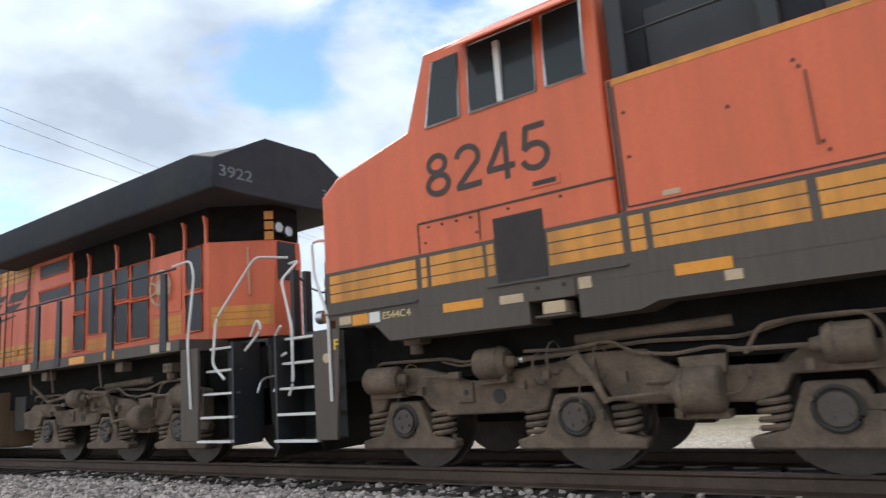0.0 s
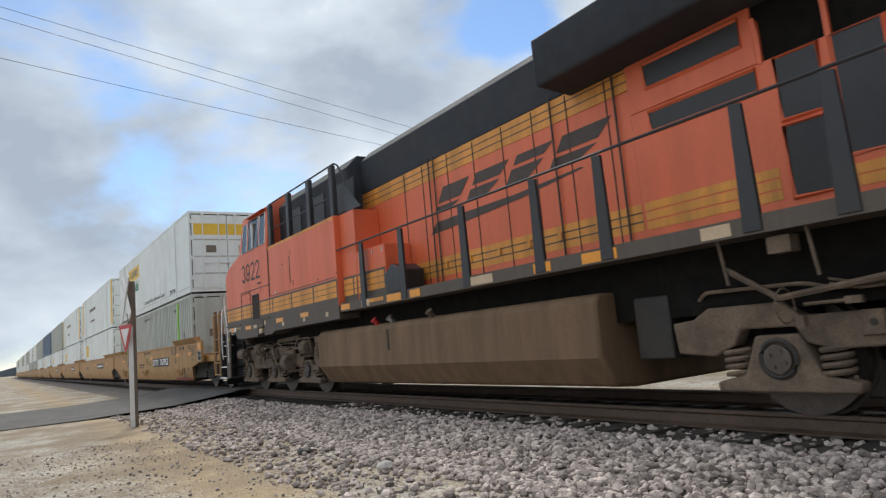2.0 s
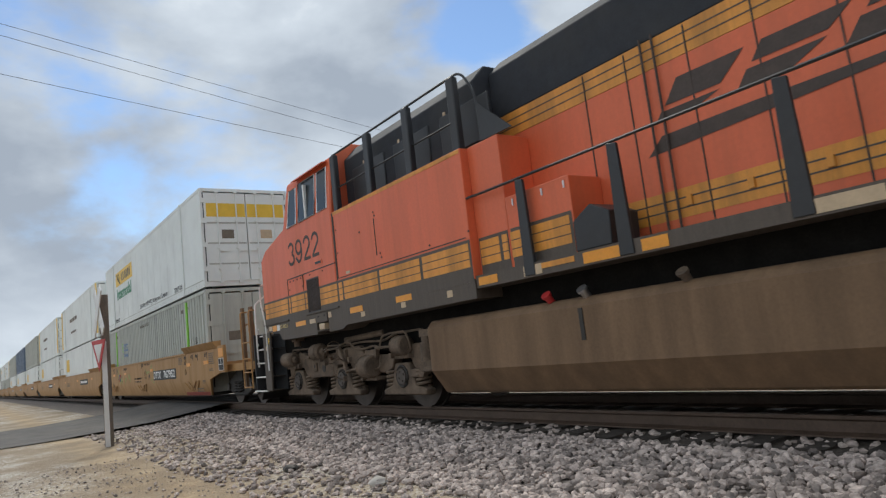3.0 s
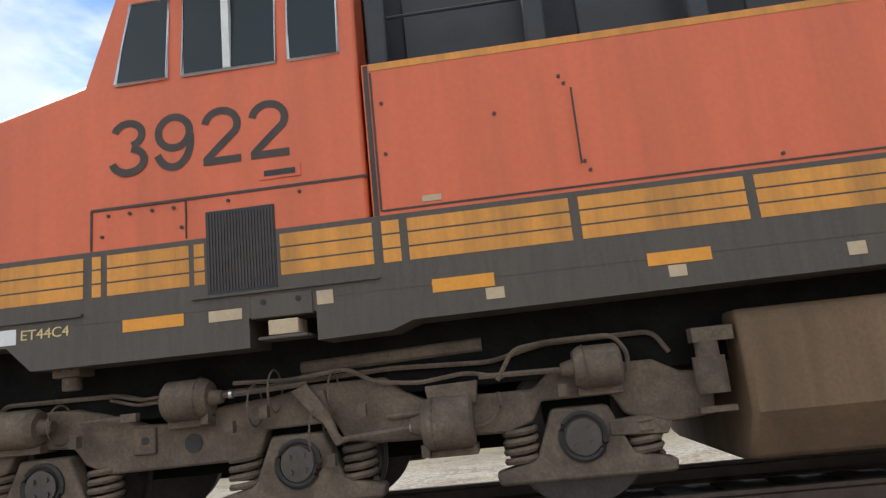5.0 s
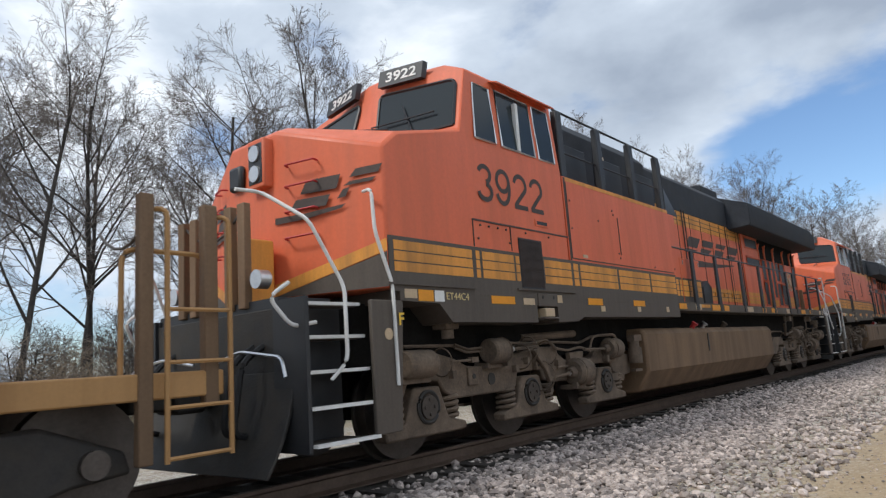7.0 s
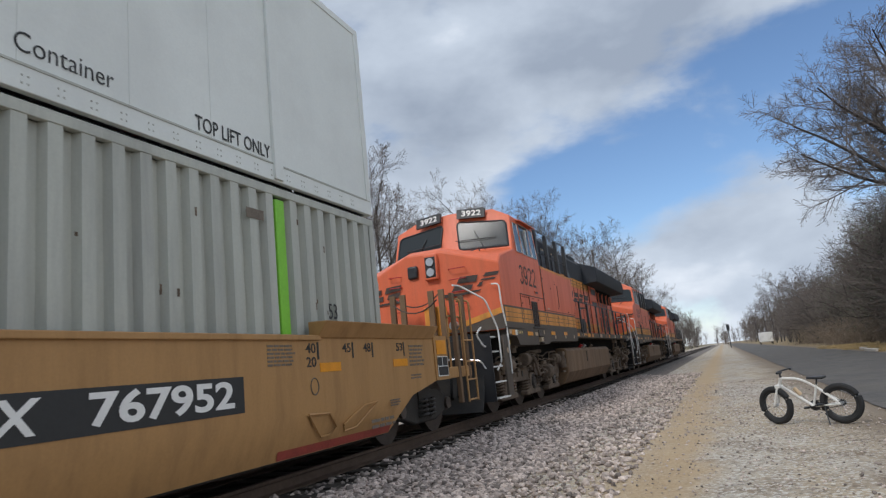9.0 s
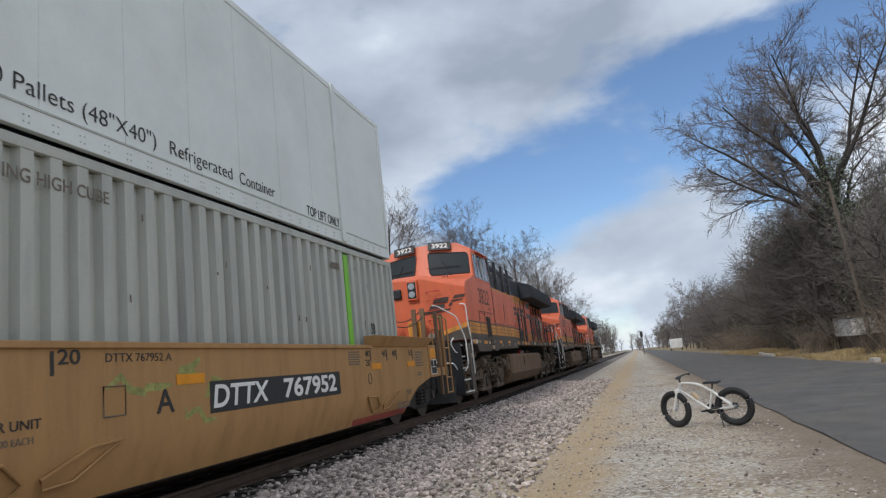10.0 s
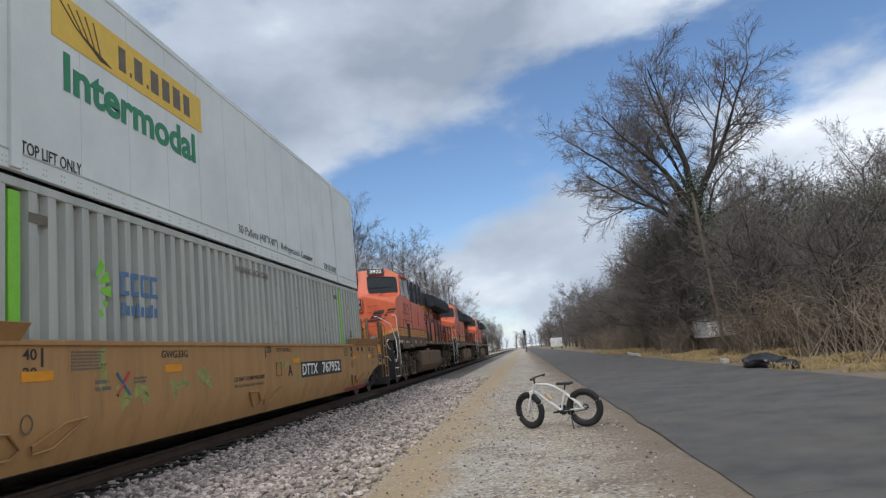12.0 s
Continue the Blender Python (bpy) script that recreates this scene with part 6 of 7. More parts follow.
def ribbed_container(mat, label, h=2.87, post_mat=None):
    """A long container with corrugated steel sides."""
    c = thing("container", 0, TY, RAIL, label, "container", "containers on the train")
    container_frame(c, mat, h)
    for s in (-1, 1):
        for x0, x1 in ((-CLEN + 0.12, -CLEN + 1.93), (-CLEN + 2.09, -2.09), (-1.93, FX - 0.12)):
            bm = bmesh.new()
            n = max(1, round((x1 - x0) / 0.285))
            w = (x1 - x0) / n
            pts = []
            for i in range(n):
                a = x0 + i * w
                pts += [(a, BX - 0.085), (a + 0.34 * w, BX - 0.085), (a + 0.45 * w, BX - 0.008), (a + 0.89 * w, BX - 0.008)]
            pts.append((x1, BX - 0.085))
            lo = [bm.verts.new((x, s * y, 0.2)) for x, y in pts]
            hi = [bm.verts.new((x, s * y, h - 0.1)) for x, y in pts]
            for i in range(len(pts) - 1):
                bm.faces.new((lo[i], lo[i + 1], hi[i + 1], hi[i]))
            part("ribbed_side", bm, mat, c, "corrugated steel side")
        for x in (-CLEN + 1.93, -2.09):
            bm = bmesh.new()
            box(bm, x, x + 0.16, min(s * (BX + 0.002), s * (BX - 0.06)), max(s * (BX + 0.002), s * (BX - 0.06)), 0.12, h - 0.14)
            part("lift_post", bm, post_mat or mat, c, bevel=0.01)
    bm = bmesh.new()
    box(bm, -CLEN, -CLEN + 0.03, -BX + 0.1, BX - 0.1, 0.2, h - 0.1)
    part("end_wall", bm, mat, c)
    return c


def build_train_cars():
    LOW, HIGH = 0.335, 3.275
    first = build_well_car(True, 0)
    detail_first_car(first)
    plain = build_well_car(False, 1)
    for i in range(2, 15):
        k = copy_thing(plain, plain.matrix_basis.copy())
        MOVERS.append((k, -3.80 - i * CAR_PITCH))
    # the leading pair
    up = smooth_container(BOXWHITE, "long white refrigerated container with gold and green lettering")
    door_end(up, 0, 2.87, BOXWHITE, band=True)
    F = -BX + 0.006
    X = lambda x: x + 5.36
    Z = lambda z: z - HIGH
    words("cargo_note", "30 Pallets (48\"X40\")", X(-13.98), X(-11.98), 3.53 - HIGH, 3.745 - HIGH, F, LETTER, up, heavy=-0.009)
    words("cargo_note", "Refrigerated", X(-11.76), X(-10.6), 3.53 - HIGH, 3.735 - HIGH, F, LETTER, up, heavy=-0.009)
    words("cargo_note", "Container", X(-10.44), X(-9.58), 3.575 - HIGH, 3.735 - HIGH, F, LETTER, up, heavy=-0.009)
    words("lift_note", "TOP LIFT ONLY", X(-8.64), X(-7.48), 3.52 - HIGH, 3.675 - HIGH, F, LETTER, up, heavy=0.004)
    words("lift_note", "TOP LIFT ONLY", X(-19.40), X(-18.43), 3.495 - HIGH, 3.635 - HIGH, F, LETTER, up, heavy=0.004)
    words("service_word", "Intermodal", X(-18.72), X(-15.54), 4.45 - HIGH, 4.94 - HIGH, F, GREENLET, up, heavy=0.03, label="green lettering")
    bm = bmesh.new()
    box(bm, X(-18.92), X(-15.28), F - 0.003, F + 0.01, 5.06 - HIGH, 5.66 - HIGH)
    em = part("emblem_panel", bm, GOLD, up, "gold emblem panel with dark blocks")
    x = -17.62
    for w, h in ((0.2, 0.34), (0.06, 0.06), (0.25, 0.34), (0.06, 0.06), (0.26, 0.34), (0.26, 0.34), (0.27, 0.34), (0.24, 0.34)):
        bm = bmesh.new()
        box(bm, X(x), X(x + w * 0.8), F - 0.006, F, 5.19 - HIGH, 5.19 + h - HIGH)
        part("emblem_block", bm, GREY_LET, em)
        x += w + 0.055
    bm = bmesh.new()
    for i in range(5):
        tube(bm, [(X(-18.8 + 0.16 * i), F - 0.004, 5.58 - HIGH), (X(-18.5 + 0.12 * i), F - 0.004, (5.35 - 0.04 * i) - HIGH), (X(-18.0 + 0.05 * i), F - 0.004, 5.12 - HIGH)], 0.01, 4)
    part("emblem_line", bm, GREY_LET, em)
    bm = bmesh.new()
    for i in range(54):
        x = -5.7 - i * 0.29
        for dx in (0, 0.05):
            for z in (0.05, 0.11):
                box(bm, X(x - dx), X(x - dx) + 0.014, -BX - 0.004, -BX, z, z + 0.014)
    riv = part("rail_rivets", bm, BOXGREY, up)
    riv["kind"] = "stuff"
    # thin grey bar drawn as the shadow line above the bottom rail
    bm = bmesh.new()
    box(bm, -CLEN + 0.13, FX - 0.13, -BX - 0.008, -BX + 0.01, 0.192, 0.212)
    part("sill_lip", bm, BOXGREY, up)
    MOVERS.append((up, -5.36))
    up.location.z = RAIL + HIGH
    low = ribbed_container(BOXGREY, "long pale grey corrugated container with lime green posts", post_mat=GREEN)
    door_end(low, 0, 2.87, BOXGREY)
    F2 = -BX + 0.004
    words("warning", "WARNING HIGH CUBE", X(-14.24), X(-12.66), 2.82 - LOW, 2.94 - LOW, F2, GREY_LET, low, heavy=0.006)
    words("length_mark", "53", X(-6.49), X(-6.3), 1.75 - LOW, 1.94 - LOW, F2, LETTER, low)
    for x in (-7.95, -19.3):
        bars("owner_mark", X(x), X(x + 0.3), 2.72 - LOW, 2.92 - LOW, 1, F2, GREY_LET, low, seed=3)
    bm = bmesh.new()
    for i in range(5):
        a = -0.9 + i * 0.45
        pts = [(0.34, a - 0.17), (0.34, a + 0.17), (0.16, a + 0.12), (0.16, a - 0.12)] if i > 1 else [(0.3, a - 0.1), (0.3, a + 0.1), (0.22, a + 0.1), (0.22, a - 0.1)]
        vs = [bm.verts.new((X(-18.3) + r * math.cos(q) * 1.15, F2, 2.15 - LOW + r * math.sin(q) * 1.35)) for r, q in pts]
        bm.faces.new(vs)
    part("emblem", bm, GREEN, low, "green and white sunburst shape")
    for i in range(4):
        bm = bmesh.new()
        x = -17.71 + i * 0.225
        prism(bm, [(X(x), 2.13 - LOW), (X(x + 0.18), 2.13 - LOW), (X(x + 0.18), 2.19 - LOW), (X(x + 0.06), 2.19 - LOW), (X(x + 0.06), 2.37 - LOW), (X(x + 0.18), 2.37 - LOW), (X(x + 0.18), 2.43 - LOW), (X(x), 2.43 - LOW)], F2 - 0.002, F2)
        part("emblem_block", bm, BLUELET, low)
    for i in range(8):
        bm = bmesh.new()
        x = -17.7 + i * 0.108
        box(bm, X(x), X(x + 0.07), F2 - 0.002, F2, 1.87 - LOW, (2.0 if i % 3 else 2.04) - LOW)
        part("emblem_block", bm, BLUELET, low)
    rnd = random.Random(3)
    for _ in range(14):
        bm = bmesh.new()
        x, z = rnd.uniform(-12.5, -6.3), rnd.choice((rnd.uniform(1.78, 1.95), rnd.uniform(2.0, 2.9)))
        box(bm, X(x), X(x) + rnd.uniform(0.012, 0.03), F2 - 0.002, F2, z - LOW, z - LOW + rnd.uniform(0.03, 0.09))
        part("rust_patch", bm, DUST, low)
    MOVERS.append((low, -5.36))
    low.location.z = RAIL + LOW
    # the rest of the train
    white = smooth_container(BOXWHITE, "long white container with yellow end posts", post_mat=BOXWHITE, seams=False)
    for x in (FX - 0.105, -CLEN + 0.345):
        bm = bmesh.new()
        box(bm, x - 0.35, x + 0.11, -BX - 0.006, -BX + 0.02, 0.2, 2.8)
        part("end_band", bm, GOLD, white, "yellow end band")
    bars("emblem_block", -11.5, -7.5, 1.6, 2.0, 1, -BX + 0.004, GREY_LET, white, seed=5)
    bars("emblem_block", -11.0, -8.0, 0.9, 1.15, 1, -BX + 0.004, GREY_LET, white, seed=6)
    door_end(white, 0, 2.87, BOXWHITE)
    white2 = smooth_container(BOXWHITE, "long white container with a small gold emblem", seams=False)
    bm = bmesh.new()
    box(bm, -14.2, -12.6, -BX - 0.002, -BX + 0.02, 1.5, 2.3)
    part("emblem_panel", bm, GOLD, white2)
    door_end(white2, 0, 2.87, BOXWHITE)
    grey = ribbed_container(BOXGREY, "long pale grey corrugated container")
    door_end(grey, 0, 2.87, BOXGREY)
    blue = ribbed_container(BOXBLUE, "long slate blue corrugated container")
    door_end(blue, 0, 2.87, BOXBLUE)
    plan = [("w", "e"), ("w", "e"), ("g", "e"), ("b", "e"), ("g", "e"), ("w", "g"), ("e", "g"), ("g", "e"), ("w", "e"), ("g", "e"), ("e", "e"), ("w", "e"), ("g", "e"), ("w", "e")]
    kinds = {"w": white, "e": white2, "g": grey, "b": blue}
    used = set()
    for i, (u, l) in enumerate(plan, 1):
        for k, z in ((u, HIGH), (l, LOW)):
            ob = kinds[k] if k not in used else copy_thing(kinds[k], kinds[k].matrix_basis.copy())
            used.add(k)
            ob.location.z = RAIL + z
            MOVERS.append((ob, -5.36 - i * CAR_PITCH))


# ---- trees and brush ----
def limb(out, rnd, p, d, length, r0, depth, spec):
    """Grows one branch with its children; out[depth] collects (points, radii)."""
    steps = 5 if depth < 2 else 3
    pts, rs = [p.copy()], [r0]
    up = spec["lift"]
    for i in range(steps):
        bend = Vector((rnd.gauss(0, 1), rnd.gauss(0, 1), rnd.gauss(0, 1))) * spec["wander"] * (0.35 if depth == 0 else 1)
        d = (d + bend + Vector((0, 0, up * (0.3 if depth else 0.1)))).normalized()
        p = p + d * (length / steps)
        pts.append(p.copy())
        rs.append(max(spec["tip"], r0 * (1 - (i + 1) / steps * (0.6 if depth == 0 else 0.75))))
    out[min(depth, len(out) - 1)].append((pts, rs))
    if depth >= spec["depth"]:
        return
    n = spec["kids"][depth]
    for k in range(n):
        s = spec["start"][depth] + (1 - spec["start"][depth]) * (k + rnd.random()) / n
        j = min(steps - 1, int(s * steps))
        q = pts[j].lerp(pts[j + 1], s * steps - j)
        axis = (pts[j + 1] - pts[j]).normalized()
        u, w = ring_frame(axis)
        a = rnd.uniform(0, 2 * math.pi)
        side = u * math.cos(a) + w * math.sin(a)
        ang = radians(rnd.uniform(*spec["angle"]))
        nd = (axis * math.cos(ang) + side * math.sin(ang)).normalized()
        ln = length * spec["ratio"][depth] * rnd.uniform(0.7, 1.2) * (1.15 - 0.45 * s)
        limb(out, rnd, q, nd, ln, max(spec["tip"], rs[j] * 0.55), depth + 1, spec)


def tubes_mesh(items, name, mat, sides):
    verts, faces = [], []
    for pts, rs in items:
        base = len(verts)
        for i, p in enumerate(pts):
            u, w = ring_frame(pts[min(i + 1, len(pts) - 1)] - pts[max(i - 1, 0)])
            for k in range(sides):
                a = 2 * math.pi * k / sides
                verts.append(p + (u * math.cos(a) + w * math.sin(a)) * rs[i])
        for i in range(len(pts) - 1):
            for k in range(sides):
                a, b = base + i * sides + k, base + i * sides + (k + 1) % sides
                faces.append((a, b, b + sides, a + sides))
    return mesh_of(verts, faces, name, mat, sides > 4)


def build_tree(height, seed, label, spec, twig_mat, leaves=0, multi=1):
    rnd = random.Random(seed)
    t = thing("tree", 0, 0, 0, label, "tree", "bare winter trees")
    out = [[] for _ in range(spec["depth"] + 1)]
    for k in range(multi):
        lean = Vector((rnd.gauss(0, 0.12 if multi > 1 else 0.05), rnd.gauss(0, 0.12 if multi > 1 else 0.05), 1)).normalized()
        limb(out, rnd, Vector((rnd.uniform(-0.3, 0.3) * (multi > 1), rnd.uniform(-0.3, 0.3) * (multi > 1), -0.2)), lean, height * spec["stem"], height * spec["girth"], 0, spec)
    o = new("trunk", tubes_mesh(out[0] + out[1], "trunk", BARK, 7))
    o.parent = t
    fine = [x for l in out[2:] for x in l]
    o = new("crown", tubes_mesh(fine, "crown", twig_mat, 3))
    o.parent = t
    tagged(o, "bare leafless twigs")
    if leaves:
        verts, faces = [], []
        ends = [pts[-1] for pts, _ in fine] + [pts[1] for pts, _ in fine]
        for _ in range(leaves):
            c = rnd.choice(ends) + Vector((rnd.gauss(0, 0.35), rnd.gauss(0, 0.35), rnd.gauss(0, 0.3)))
            a = Vector((rnd.gauss(0, 1), rnd.gauss(0, 1), rnd.gauss(0, 1))).normalized() * rnd.uniform(0.04, 0.08)
            b = a.cross(Vector((rnd.gauss(0, 1), rnd.gauss(0, 1), rnd.gauss(0, 1)))).normalized() * 0.03
            n = len(verts)
            verts += [c - a, c + b, c + a, c - b]
            faces.append((n, n + 1, n + 2, n + 3))
        o = new("foliage", mesh_of(verts, faces, "foliage", LEAF))
        o.parent = t
        tagged(o, "dull green evergreen leaves", kind="stuff")
    return t


TALL = dict(depth=4, kids=(13, 8, 8, 6), start=(0.30, 0.25, 0.15, 0.1), angle=(28, 58), ratio=(0.42, 0.5, 0.48, 0.5), lift=0.12, wander=0.085, tip=0.0055, stem=0.80, girth=0.0085)
BROAD = dict(depth=4, kids=(8, 9, 10, 9), start=(0.32, 0.25, 0.15, 0.1), angle=(26, 54), ratio=(0.86, 0.56, 0.48, 0.45), lift=0.13, wander=0.11, tip=0.0065, stem=0.52, girth=0.016)
SMALL = dict(depth=3, kids=(12, 8, 7), start=(0.12, 0.15, 0.1), angle=(25, 70), ratio=(0.6, 0.55, 0.5), lift=0.2, wander=0.2, tip=0.008, stem=0.75, girth=0.012)
DEAD = dict(depth=2, kids=(6, 4), start=(0.45, 0.3), angle=(30, 70), ratio=(0.45, 0.5), lift=0.25, wander=0.28, tip=0.02, stem=0.9, girth=0.016)


def build_fan_tree():
    """A wide crown of long limbs that fan out of one trunk and lean over the road."""
    rnd = random.Random(12)
    spec = dict(BROAD, kids=(0, 11, 10, 13), start=(0, 0.32, 0.2, 0.1), angle=(28, 62), ratio=(0, 0.44, 0.46, 0.46), lift=0.05, wander=0.13, tip=0.0065)
    t = thing("tree", 0, 0, 0, "large bare tree whose long limbs lean over the road", "tree", "bare winter trees")
    out = [[] for _ in range(5)]
    trunk = [Vector((0, 0.0, -0.2)), Vector((0.1, 0.2, 3)), Vector((0.2, 0.1, 6)), Vector((0.2, 0.5, 9)), Vector((0.2, 0.6, 11))]
    out[0].append((trunk, [0.4, 0.33, 0.28, 0.2, 0.14]))
    side, deep = Vector((0.26, 0.97, 0)), Vector((0.97, -0.26, 0))
    for z, l, u, dp, ln, r in ((6.2, 0.82, 0.74, 0.1, 7.6, 0.17), (6.8, 0.72, 0.80, -0.2, 8.4, 0.19), (7.2, 0.58, 0.80, 0.25, 8.2, 0.18), (7.6, 0.42, 0.92, -0.15, 8.0, 0.19), (8.2, 0.20, 1.0, 0.3, 8.0, 0.18), (8.8, -0.02, 1.0, -0.2, 7.8, 0.18),
                              (8.2, -0.26, 0.98, 0.15, 8.2, 0.18), (7.6, -0.46, 0.88, -0.2, 8.0, 0.16), (7.0, -0.68, 0.66, 0.2, 6.2, 0.12), (5.8, 0.66, 0.72, 0.4, 5.6, 0.12), (9.4, 0.1, 1.0, 0.0, 7.0, 0.15), (5.2, 0.5, 0.7, -0.5, 5.4, 0.11), (6.4, -0.4, 0.8, 0.5, 6.0, 0.12)):
        k = min(3, int(z / 3))
        limb(out, rnd, trunk[k].lerp(trunk[k + 1], z / 3 - k if k < 3 else (z - 9) / 2), (side * l + deep * dp + Vector((0, 0, u))).normalized(), ln, r * 0.85, 1, spec)
    o = new("trunk", tubes_mesh(out[0] + out[1], "trunk", BARK, 7))
    o.parent = t
    o = new("crown", tubes_mesh([x for l in out[2:] for x in l], "crown", TWIG, 3))
    o.parent = t
    tagged(o, "bare leafless twigs")
    verts, faces = [], []
    for _ in range(5200):
        z = rnd.uniform(2.5, 10.2)
        c = Vector((rnd.gauss(0.15, 0.45), rnd.gauss(0.25, 0.5), z)) * 1.0
        a = Vector((rnd.gauss(0, 1), rnd.gauss(0, 1), rnd.gauss(0, 1))).normalized() * rnd.uniform(0.05, 0.10)
        b = a.cross(Vector((rnd.gauss(0, 1), rnd.gauss(0, 1), rnd.gauss(0, 1)))).normalized() * 0.04
        n = len(verts)
        verts += [c - a, c + b, c + a, c - b]
        faces.append((n, n + 1, n + 2, n + 3))
    o = new("ivy", mesh_of(verts, faces, "ivy", LEAF))
    o.parent = t
    tagged(o, "dark evergreen ivy climbing the trunk", kind="stuff")
    return t


def build_brush(seed, label, n, h, w, mat):
    """A clump of thin dry stems."""
    rnd = random.Random(seed)
    items = []
    for _ in range(n):
        p = Vector((rnd.uniform(-w, w), rnd.uniform(-w * 0.7, w * 0.7), 0))
        d = Vector((rnd.gauss(0, 0.35), rnd.gauss(0, 0.35), 1)).normalized()
        ln = h * rnd.uniform(0.4, 1.15)
        pts = [p]
        for i in range(3):
            d = (d + Vector((rnd.gauss(0, 0.18), rnd.gauss(0, 0.18), -0.02))).normalized()
            pts.append(pts[-1] + d * ln / 3)
        items.append((pts, [0.014, 0.011, 0.008, 0.004]))
        for _ in range(4):
            q = pts[rnd.randint(1, 2)].lerp(pts[3], rnd.random())
            e = q + Vector((rnd.gauss(0, 1), rnd.gauss(0, 1), rnd.uniform(-0.2, 1))).normalized() * ln * rnd.uniform(0.15, 0.4)
            items.append(([q, q.lerp(e, 0.5) + Vector((0, 0, 0.03)), e], [0.008, 0.006, 0.004]))
    ob = new("brush", tubes_mesh(items, "brush", mat, 3))
    return tagged(ob, label, "brush", "roadside brush", "stuff")


def build_far_woods():
    """Bare trees far down the line, too many to tell apart."""
    rnd = random.Random(91)
    items = []
    spots = [(rnd.uniform(90, 360), rnd.choice((rnd.uniform(11.5, 30), rnd.uniform(-26, -9.8))), rnd.uniform(6, 10)) for _ in range(110)]
    for _ in range(230):
        y = rnd.uniform(-150, 150)
        spots.append((rnd.uniform(330, 470) + abs(y) * 0.3, y, rnd.uniform(7, 13)))
    for x, y, h in spots:
        base = Vector((x, y, -0.2))
        top = base + Vector((rnd.gauss(0, 0.5), rnd.gauss(0, 0.5), h * 0.8))
        items.append(([base, base.lerp(top, 0.5), top], [0.16, 0.1, 0.03]))
        for _ in range(26):
            q = base.lerp(top, rnd.uniform(0.12, 1.0))
            d = Vector((rnd.gauss(0, 1), rnd.gauss(0, 1), rnd.uniform(0.3, 1.6))).normalized() * h * rnd.uniform(0.14, 0.34)
            e = q + d
            items.append(([q, q.lerp(e, 0.5) + Vector((0, 0, -0.1)), e], [0.06, 0.045, 0.02]))
            for _ in range(3):
                m = q.lerp(e, rnd.uniform(0.3, 0.95))
                items.append(([m, m + Vector((rnd.gauss(0, 1), rnd.gauss(0, 1), rnd.uniform(0, 1.4))).normalized() * h * 0.12], [0.035, 0.015]))
    ob = new("far_woods", tubes_mesh(items, "far_woods", TWIG, 3))
    tagged(ob, "distant bare woods on both sides of the line", "woods", kind="stuff")


def put(ob, x, y, rnd, lo=0.85, hi=1.15, first=None, scale=None, z=0.0):
    """A copy of a plant, turned and a little larger or smaller."""
    s = scale or rnd.uniform(lo, hi)
    c = copy_thing(ob, pose(x, y, z, 0, 0, rnd.uniform(0, 360)))
    c.scale = (s, s, s * rnd.uniform(0.92, 1.08))
    return c


def open_view(x, y):
    """The gap in the brush through which the white cabin shows."""
    a = math.degrees(math.atan2(x, y))
    return 104.8 < a < 107.4 and x < 36.5


